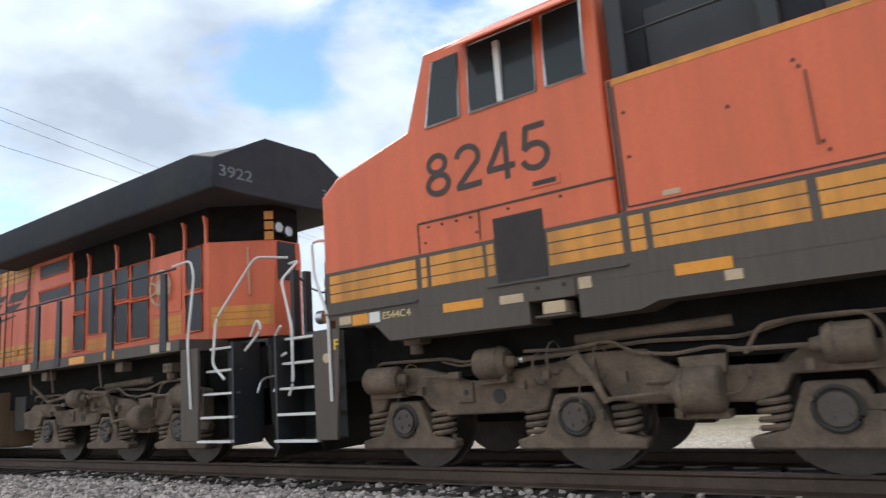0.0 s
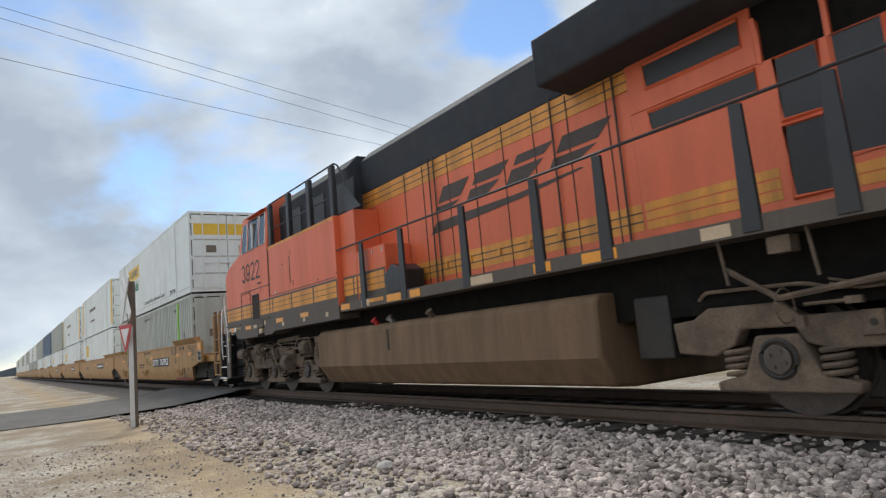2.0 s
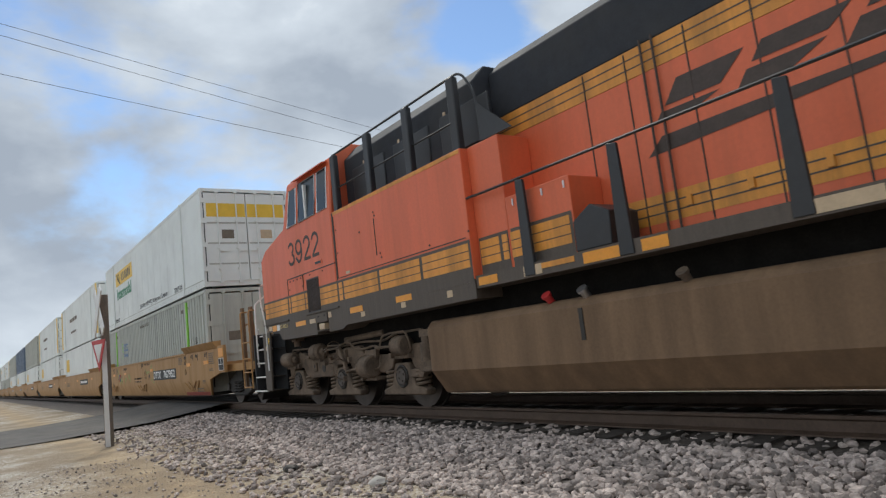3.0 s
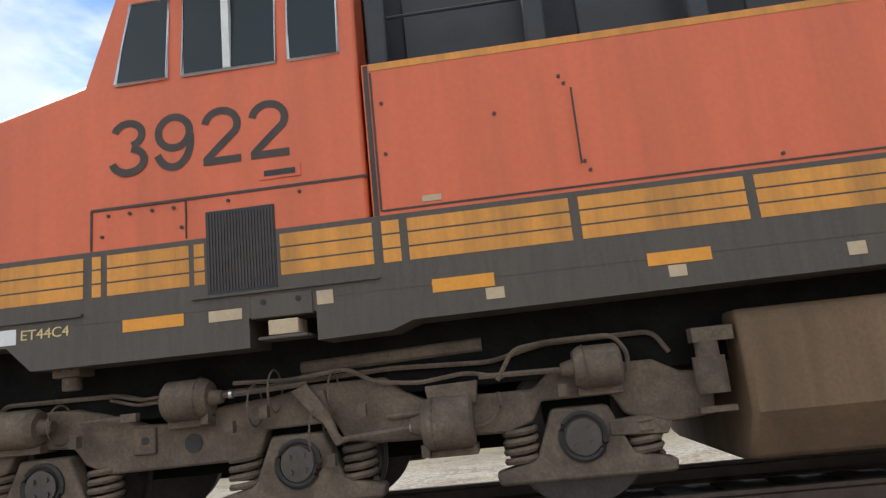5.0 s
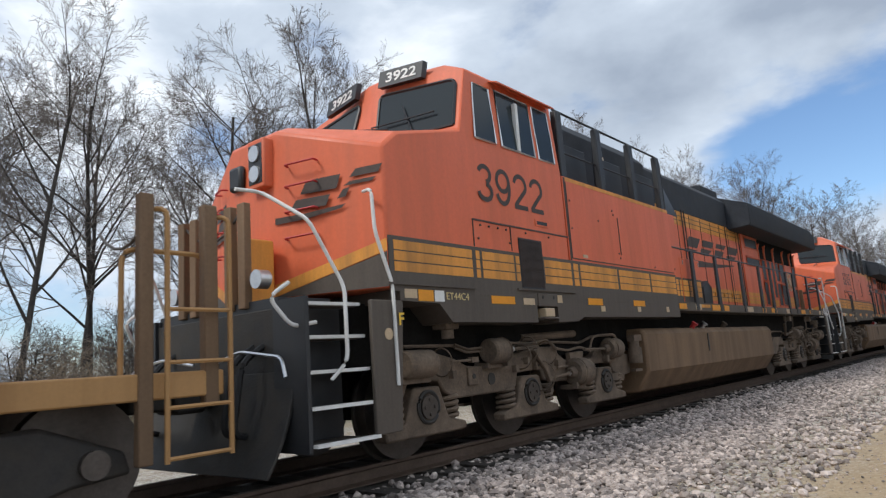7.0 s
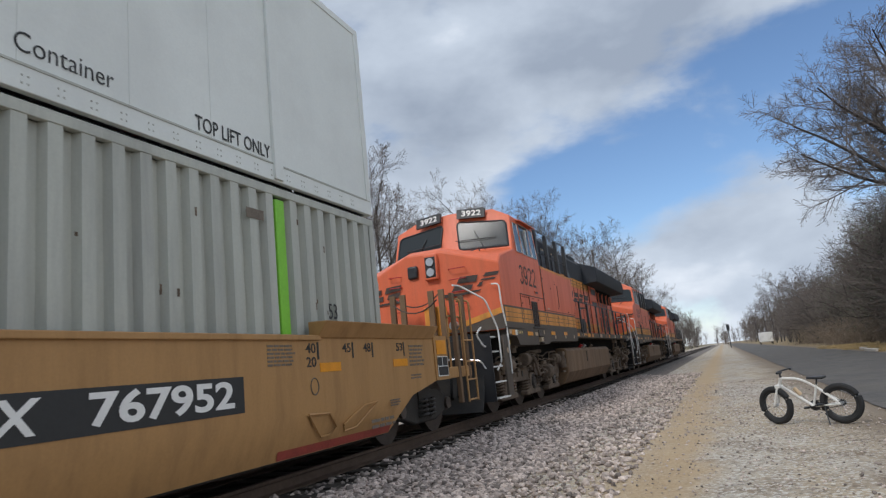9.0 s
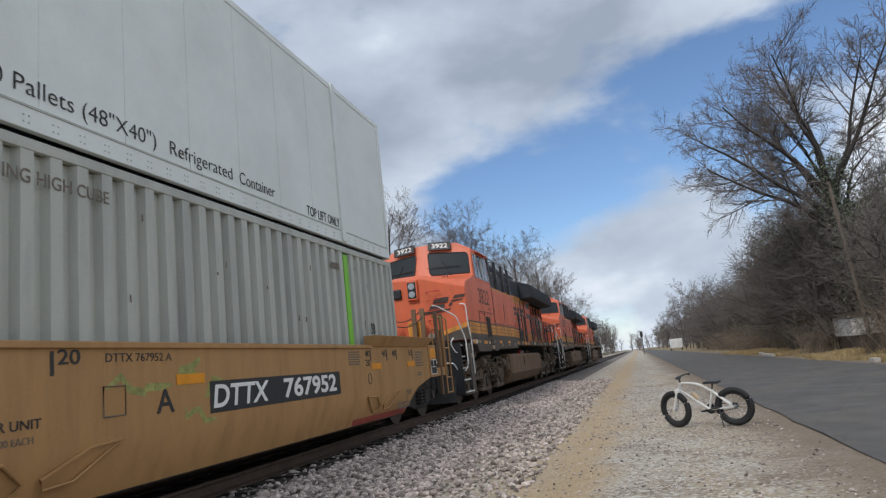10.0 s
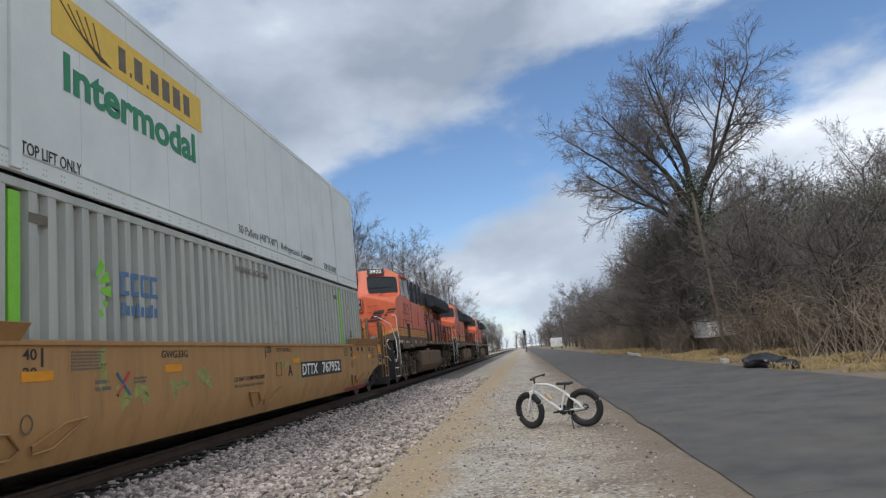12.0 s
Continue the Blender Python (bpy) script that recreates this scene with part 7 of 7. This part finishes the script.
def build_plants():
    rnd = random.Random(77)
    tall = [build_tree(14, s, "tall bare tree with ascending limbs behind the track", TALL, TWIG) for s in (1, 2, 3)]
    broad = [build_fan_tree(), build_tree(11, 14, "bare spreading tree in the roadside woods", BROAD, TWIG)]
    small = [build_tree(7, s, "small tangled bare tree in the roadside woods", SMALL, TWIG, multi=3) for s in (21, 22)]
    ever = build_tree(8, 31, "ivy-hung tree with dull green leaves", SMALL, TWIG, leaves=5200, multi=2)
    dead = build_tree(7, 41, "dead bare tree snag", DEAD, BARK)
    # woods beside the road
    broad[0].matrix_basis = pose(38.4, -11.2, 0)
    for k, (x, y) in enumerate(((45, -14.8), (48, -14))):
        put(broad[1], x, y, rnd, 1.0, 1.2)
    broad[1].matrix_basis = pose(52, -11, 0)
    small[0].matrix_basis, small[1].matrix_basis, ever.matrix_basis = pose(41, -10.5, 0), pose(27, -12.5, 0), pose(30.5, -13.5, 0)
    small[1].scale = ever.scale = (0.78, 0.78, 0.78)
    for i in range(84):
        x = 20 + 130 * rnd.random() ** 1.5
        y = -10.3 - rnd.random() ** 1.2 * 11
        if open_view(x, y):
            continue
        if x < 34 and rnd.random() < 0.45:
            put(ever, x, y - 1, rnd, 0.66, 0.95)
        else:
            put(rnd.choice(small), x, y, rnd, 0.62 if x < 34 else 0.75, 0.98 if x < 34 else 1.3)
    for i in range(26):
        x = 42 + 120 * rnd.random()
        put(rnd.choice((broad[1], broad[1], tall[1])), x, -11.5 - rnd.random() * 12, rnd, 0.6, 0.85)
    for x, y, s in ((26, -13.5, 0.72), (23.5, -12.6, 0.6), (39, -14.5, 1.1), (46, -11.5, 1.05), (58, -11.8, 1.0), (72, -12.5, 1.1), (20, -14, 0.7)):
        put(ever, x, y, rnd, scale=s)
    # behind the track
    spots = ((4, 29, 1.0), (8, 26, 0.98), (12.5, 31, 1.1), (16, 26, 1.05), (19.5, 29, 1.18), (24, 27, 1.2), (27.5, 30, 1.1), (1, 33, 1.0), (-3, 31, 0.95), (14, 36, 1.1), (22, 36, 1.0), (9, 34, 0.95))
    for k, (x, y, s) in enumerate(spots):
        if k < 3:
            tall[k].matrix_basis = pose(x, y, 0, 0, 0, 70 * k)
            tall[k].scale = (1.14 * s, 1.14 * s, 1.16 * s)
        else:
            put(rnd.choice(tall), x, y, rnd, scale=1.14 * s)
    for x, y, s in ((56, 13.5, 0.85), (64, 15, 0.95), (73, 13.5, 0.85), (83, 14, 0.95), (95, 13, 0.9), (108, 14, 0.95), (122, 12.5, 0.9), (137, 13.5, 0.95), (45, 17, 0.85), (33, 20, 0.9), (40, 21, 0.92), (48, 24, 0.9), (62, 19, 0.78), (70, 22, 0.85), (80, 18, 0.75), (92, 21, 0.8), (105, 18, 0.7), (120, 20, 0.75), (140, 18, 0.75), (55, 28, 0.9),
                    (-38, 17, 0.56), (-42, 19, 0.5), (160, 19, 0.75), (185, 22, 0.8), (210, 20, 0.8), (240, 22, 0.8)):
        put(rnd.choice(tall), x, y, rnd, scale=1.3 * s)
    for i in range(40):
        put(rnd.choice(small), rnd.uniform(0, 60), rnd.uniform(24, 38), rnd, 0.45, 0.8)
    for i in range(46):
        put(rnd.choice((broad[1], tall[0], tall[2])), rnd.uniform(150, 400), rnd.choice((rnd.uniform(11.5, 24), rnd.uniform(-22, -9.5))), rnd, 0.8, 1.2)
    build_far_woods()
    for x, y, s in ((43, -11.2, 1.25), (47, -10.8, 1.3), (52, -11.0, 1.3), (58, -11.5, 1.35), (49, -12.5, 1.4), (64, -11, 1.3)):
        put(rnd.choice(small), x, y, rnd, scale=s)
        put(ever, x + 2, y - 1.5, rnd, scale=s * 0.85)
    dead.matrix_basis = pose(-7.6, 20, 0, 0, 0, 30)
    put(dead, -4.9, 22, rnd, 0.7, 0.8)
    brush = build_brush(51, "tangle of dry brown brush along the wood's edge", 130, 2.4, 1.7, BRUSH)
    brush.matrix_basis = pose(28, -10, 0)
    for i in range(44):
        x = 17 + 95 * rnd.random() ** 1.4
        y = -9.7 - rnd.random() * 2.5
        if not open_view(x, y):
            put(brush, x, y, rnd, 0.7, 1.25)
    for i in range(24):
        put(brush, rnd.uniform(-12, 45), rnd.uniform(21, 30), rnd, 0.8, 1.3)
    straw = build_brush(52, "clump of dry straw-coloured grass on the verge", 220, 0.2, 0.8, STRAW)
    for i in range(10):
        put(tall[i % 3], 24 + 3.1 * i + rnd.uniform(-1, 1), -13.5 - rnd.random() * 5, rnd, 0.55, 0.75)
    straw.matrix_basis = pose(30, -7.3, 0)
    for i in range(46):
        put(straw, rnd.uniform(14, 60), -7.1 - rnd.random() * 2.6, rnd, 0.5, 1.2)


# ---- things beside the road ----
def build_bike():
    b = thing("bicycle", 10.95, -0.62, 0.0, "white fat-tyre bicycle with black tyres standing on its kickstand", "bicycle", rz=68)
    R, wb = 0.335, 1.06
    lean = 4
    b.matrix_basis = pose(10.98, -0.62, 0, 0, 0, 66) @ pose(0, 0, 0, -lean, 0, 0) @ Matrix.Scale(0.85, 4)
    for x, turn in ((wb / 2, -18), (-wb / 2, 0)):
        bm = bmesh.new()
        k = 36
        tube(bm, [((R - 0.048) * math.cos(2 * math.pi * i / k), 0, (R - 0.048) * math.sin(2 * math.pi * i / k)) for i in range(k + 1)], 0.05, 10)
        w = part("wheel", bm, RUBBER, b, "fat black tyre")
        w.matrix_basis = pose(x, 0, R, 0, 0, turn)
        bm = bmesh.new()
        tube(bm, [((R - 0.10) * math.cos(2 * math.pi * i / k), 0, (R - 0.10) * math.sin(2 * math.pi * i / k)) for i in range(k + 1)], 0.022, 6)
        part("rim", bm, BLACK, w)
        bm = bmesh.new()
        for i in range(18):
            a = 2 * math.pi * i / 18
            tube(bm, [(0.02 * math.cos(a), 0.03 * (-1) ** i, 0.02 * math.sin(a)), ((R - 0.1) * math.cos(a), 0, (R - 0.1) * math.sin(a))], 0.0022, 3)
        cyl(bm, (0, -0.05, 0), (0, 0.05, 0), 0.025, 10)
        part("spokes", bm, CHROME, w)
    bb, rear = (-0.09, 0, 0.30), (-wb / 2, 0, R)
    head_t, head_b, seat_t = (0.36, 0, 0.80), (0.40, 0, 0.68), (-0.20, 0, 0.66)
    bm = bmesh.new()
    tube(bm, bent([head_t, (0.05, 0, 0.78), (-0.25, 0, 0.58), (-0.5, 0.07, 0.37)], 0.25), 0.022, 8)
    tube(bm, [head_b, bb], 0.026, 8)
    tube(bm, [bb, seat_t], 0.019, 8)
    for s in (-1, 1):
        tube(bm, [(bb[0], s * 0.04, bb[2]), (rear[0], s * 0.08, rear[2])], 0.014, 6)
        tube(bm, [(-0.24, s * 0.03, 0.58), (rear[0], s * 0.08, rear[2])], 0.012, 6)
    tube(bm, [head_t, head_b], 0.03, 8)
    part("frame", bm, WHITE, b, "white painted frame")
    bm = bmesh.new()
    for s in (-1, 1):
        tube(bm, [(0.42, s * 0.075, 0.66), (wb / 2, s * 0.08, R)], 0.02, 8)
    box(bm, 0.38, 0.46, -0.09, 0.09, 0.64, 0.69)
    part("fork", bm, WHITE, b)
    bm = bmesh.new()
    tube(bm, bent([(0.28, -0.34, 0.93), (0.36, -0.1, 0.92), (0.37, 0.1, 0.92), (0.28, 0.34, 0.93)], 0.06), 0.014, 8)
    tube(bm, [(0.35, 0, 0.80), (0.37, 0, 0.92)], 0.018, 8)
    for s in (-1, 1):
        tube(bm, [(0.28, s * 0.34, 0.93), (0.25, s * 0.22, 0.925)], 0.02, 8)
    part("handlebar", bm, BLACK, b)
    bm = bmesh.new()
    prism(bm, [(-0.36, -0.08), (-0.34, 0.08), (-0.22, 0.06), (-0.06, 0.022), (-0.06, -0.022), (-0.22, -0.06)], 0.755, 0.80, "z")
    part("saddle", bm, BLACK, b, bevel=0.015)
    bm = bmesh.new()
    tube(bm, [seat_t, (-0.225, 0, 0.76)], 0.014, 8)
    part("seat_post", bm, BLACK, b)
    bm = bmesh.new()
    cyl(bm, (bb[0], -0.06, bb[2]), (bb[0], -0.068, bb[2]), 0.09, 20)
    tube(bm, [(bb[0], -0.075, bb[2]), (bb[0] + 0.15, -0.08, bb[2] - 0.04)], 0.013, 6)
    tube(bm, [(bb[0], 0.075, bb[2]), (bb[0] - 0.15, 0.08, bb[2] + 0.04)], 0.013, 6)
    box(bm, bb[0] + 0.11, bb[0] + 0.2, -0.17, -0.08, bb[2] - 0.06, bb[2] - 0.035)
    box(bm, bb[0] - 0.2, bb[0] - 0.11, 0.08, 0.17, bb[2] + 0.03, bb[2] + 0.055)
    part("crankset", bm, BLACK, b)
    bm = bmesh.new()
    tube(bm, [(bb[0], -0.064, bb[2] + 0.08), (rear[0], -0.064, R + 0.05)], 0.006, 4)
    tube(bm, [(bb[0], -0.064, bb[2] - 0.08), (rear[0], -0.064, R - 0.05)], 0.006, 4)
    cyl(bm, (rear[0], -0.06, R), (rear[0], -0.068, R), 0.055, 14)
    part("chain_drive", bm, BLACK, b)
    bm = bmesh.new()
    tube(bm, [(-0.28, 0.08, 0.31), (-0.36, 0.24, 0.02)], 0.011, 6)
    part("kickstand", bm, BLACK, b)
    bm = bmesh.new()
    cyl(bm, (0.08, 0, 0.50), (0.17, 0, 0.62), 0.036, 12)
    part("bottle", bm, SILVER, b)


def build_roadside():
    # leaning pole with its street light arm
    p = thing("utility_pole", 33.0, -9.55, 0, "leaning weathered timber pole with a lamp arm", "pole")
    bm = bmesh.new()
    tube(bm, [(0, 0, -0.2), (-0.35, 0.25, 3), (-0.85, 0.6, 7.6)], [0.1, 0.085, 0.07], 12)
    part("shaft", bm, POLE, p)
    bm = bmesh.new()
    tube(bm, bent([(-0.82, 0.58, 7.4), (-1.2, 1.0, 7.6), (-1.5, 1.4, 7.55)], 0.3), 0.035, 8)
    part("arm", bm, DARK, p)
    bm = bmesh.new()
    box(bm, -1.65, -1.4, 1.3, 1.65, 7.48, 7.57)
    part("lamp_head", bm, DARK, p, bevel=0.03)
    # dumped sacks
    for k, (x, y, s, l) in enumerate(((20.6, -6.95, 1.0, 1.5), (19.1, -7.05, 0.62, 1.1))):
        rnd = random.Random(60 + k)
        bm = bmesh.new()
        bmesh.ops.create_icosphere(bm, subdivisions=4, radius=1)
        for v in bm.verts:
            n = noise.noise(v.co * 1.7 + Vector((k * 9, 0, 0))) * 0.25 + noise.noise(v.co * 5 + Vector((k * 5, 2, 0))) * 0.09
            v.co = v.co * (1 + n)
            v.co.x *= l * 0.62 * s
            v.co.y *= 0.42 * s
            v.co.z = max(0.0, v.co.z * 0.24 * s + 0.15 * s)
        ob = finish("black_sack", bm, BAG)
        ob.location = (x, y, 0)
        ob.rotation_euler.z = radians(8 + 14 * k)
        tagged(ob, "slumped black plastic sack dumped on the verge", "sack", "dumped sacks")
    # pale kerb stones at the drive
    for x, y, l in ((42.5, -6.95, 3.0), (24.5, -7.0, 0.5), (47, -7.3, 1.2)):
        bm = bmesh.new()
        box(bm, -l / 2, l / 2, -0.1, 0.1, 0, 0.16)
        ob = finish("kerb_stone", bm, CONCRETE, 0.02)
        ob.location = (x, y, 0)
        tagged(ob, "broken pale concrete kerb beside the road", "kerb", "kerbs")
    # white cabin among the trees
    c = thing("cabin", 37.0, -10.95, 0, "small white board cabin half hidden behind trees", "shed")
    bm = bmesh.new()
    box(bm, -0.1, 0.1, -1.0, 1.0, 0.75, 1.75)
    box(bm, 0.1, 3.0, -1.0, 1.0, 0.75, 1.75)
    part("wall", bm, WHITE, c)
    bm = bmesh.new()
    box(bm, -0.12, -0.1, -0.5, -0.1, 1.0, 1.5)
    part("window", bm, BLACK, c)
    bm = bmesh.new()
    box(bm, -0.3, 3.2, -1.2, 1.2, 1.75, 1.87)
    part("roof", bm, DARK, c)
    bm = bmesh.new()
    box(bm, 0, 2.9, -0.9, 0.9, 0, 0.75)
    part("base", bm, DARK, c)
    # far parked box trailer
    tr = thing("box_trailer", 150, -7.6, 0, "small white box trailer parked far down the road", "trailer")
    bm = bmesh.new()
    box(bm, -2.0, 2.0, -1.2, 1.2, 0.5, 2.4)
    part("body", bm, WHITE, tr, bevel=0.08)
    for s in (-1, 1):
        bm = bmesh.new()
        cyl(bm, (0, s * 1.0, 0.35), (0, s * 1.19, 0.35), 0.35)
        part("wheel", bm, RUBBER, tr)
    # railway signal mast far along the track
    sg = thing("signal_mast", 150, -0.9, 0, "dark railway signal mast far along the track", "signal")
    bm = bmesh.new()
    tube(bm, [(0, 0, 0), (0, 0, 4.6)], 0.09, 8)
    part("mast", bm, BLACK, sg)
    bm = bmesh.new()
    box(bm, -0.15, 0.1, -0.3, 0.3, 3.6, 4.8)
    part("head", bm, BLACK, sg, bevel=0.05)
    # crossing sign
    s = thing("crossing_sign", -14.72, 1.55, 0, "weathered timber post with edge-on crossing boards and a red yield sign", "road sign")
    bm = bmesh.new()
    box(bm, -0.07, 0.07, -0.075, 0.075, -0.2, 3.05)
    part("post", bm, POLE, s, bevel=0.01)
    bm = bmesh.new()
    box(bm, 0.071, 0.085, -0.085, 0.005, 0.0, 2.1)
    part("marker_strip", bm, WHITE, s)
    for a in (48, -48):
        bm = bmesh.new()
        box(bm, -0.6, 0.6, -0.01, 0.01, -0.115, 0.115)
        ob = part("crossbuck_board", bm, WHITE, s, "white crossing board")
        ob.matrix_basis = pose(0.0, -0.10, 2.72, 0, 0, 2) @ pose(0, 0.0 if a > 0 else -0.022, 0, 0, a, 0)
    for r, m, off in ((0.42, RED, 0.0), (0.25, WHITE, 0.008)):
        bm = bmesh.new()
        prism(bm, [(r * math.sin(2 * math.pi * k / 3 + math.pi), r * math.cos(2 * math.pi * k / 3 + math.pi)) for k in range(3)], -0.006, 0.006)
        ob = part("yield_face", bm, m, s, "red and white yield triangle" if r > 0.4 else "")
        ob.matrix_basis = pose(0.02, -0.10, 1.92, 0, 0, 12) @ pose(0, -0.03 - off, 0)
    # overhead lines
    for (ax, ay, az), (bx, by) in (((-17.42, 0.0, 10.0), (-21.72, 12.9)), ((-17.42, 0.0, 9.7), (-21.72, 11.8)), ((-17.42, 0.0, 8.72), (-20.42, 10.2))):
        bm = bmesh.new()
        n = 24
        s = [(-28.0 + 74.0 * i / n) / by for i in range(n + 1)]
        tube(bm, [(ax + (bx - ax) * k, ay + (by - ay) * k, az + 0.05 * (k - 0.5) ** 2) for k in s], 0.0065, 5)
        ob = finish("power_line", bm, BLACK)
        tagged(ob, "thin dark overhead power line against the sky", "cable", "overhead lines")
    for x, y in ((-8.02, -28.0), (-32.92, 46.0)):
        pole = thing("utility_pole", x, y, 0, "plain weathered timber pole holding the overhead lines", "pole")
        bm = bmesh.new()
        tube(bm, [(0, 0, -0.2), (0, 0, 11.2)], [0.17, 0.12], 10)
        part("shaft", bm, POLE, pole)
        bm = bmesh.new()
        box(bm, -2.2, 2.2, -0.07, 0.07, 10.05, 10.4)
        part("crossarm", bm, POLE, pole)
        bm = bmesh.new()
        box(bm, -2.2, 2.2, -0.07, 0.07, 9.2, 9.5)
        part("crossarm", bm, POLE, pole)
    # rubbish and marked stones near the rails
    rnd = random.Random(9)
    for x, y, m, lab in ((-5.5, 2.5, CONCRETE, "pale broken stone lying on the ballast edge"), (-7.3, 2.35, GRIME, "dark lump of stone on the dirt"), (-13.2, -1.2, WHITE, "crumpled white litter on the dirt"), 
                         (-1.1, 3.9, AMBER, "ballast stone sprayed orange"), (-0.7, 3.9, GREEN, "ballast stone sprayed green")):
        bm = bmesh.new()
        bmesh.ops.create_icosphere(bm, subdivisions=2, radius=0.09)
        for v in bm.verts:
            v.co = v.co * (1 + noise.noise(v.co * 20 + Vector((x, y, 0))) * 0.5)
            v.co.z = v.co.z * 0.6 + 0.03
        ob = finish("stone" if m is not WHITE else "litter", bm, m)
        ob.location = (x, y, bed_height(y))
        tagged(ob, lab, "stone" if m is not WHITE else "litter")
    # far wooded hill, with distance haze painted into its colour
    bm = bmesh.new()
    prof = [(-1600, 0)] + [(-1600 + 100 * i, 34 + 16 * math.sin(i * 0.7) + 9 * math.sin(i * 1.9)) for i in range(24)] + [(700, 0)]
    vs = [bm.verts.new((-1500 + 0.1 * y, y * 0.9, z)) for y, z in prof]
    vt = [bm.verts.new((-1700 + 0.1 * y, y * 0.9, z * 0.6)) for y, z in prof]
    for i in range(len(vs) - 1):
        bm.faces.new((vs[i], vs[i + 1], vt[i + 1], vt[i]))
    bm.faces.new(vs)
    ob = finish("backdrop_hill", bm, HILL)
    tagged(ob, "low wooded hill on the horizon, painted blue-grey for haze", "hill", kind="structure")


build_ground()
build_roads()
build_track()
for number, model, index in (("3922", "ET44C4", 0), ("8245", "ES44C4", 1), ("8245", "ES44C4", 2)):
    build_loco(number, model, index)
build_train_cars()
build_plants()
build_roadside()
build_bike()


# ---- movement ----
def motions():
    keys = [i * 0.5 for i in range(25)]
    for ob, offset in MOVERS:
        base = ob.matrix_basis.copy()
        x = base.translation.x
        walk(ob, [(t, Matrix.Translation((run(t) + offset, 0, 0)) @ base) for t in keys])
    spins = [i * 0.1 for i in range(121)]
    for w, r in WHEELS:
        at = w.location.copy()
        walk(w, [(t, Matrix.Translation(at) @ Matrix.Rotation(run(t) / r, 4, "Y")) for t in spins])


motions()
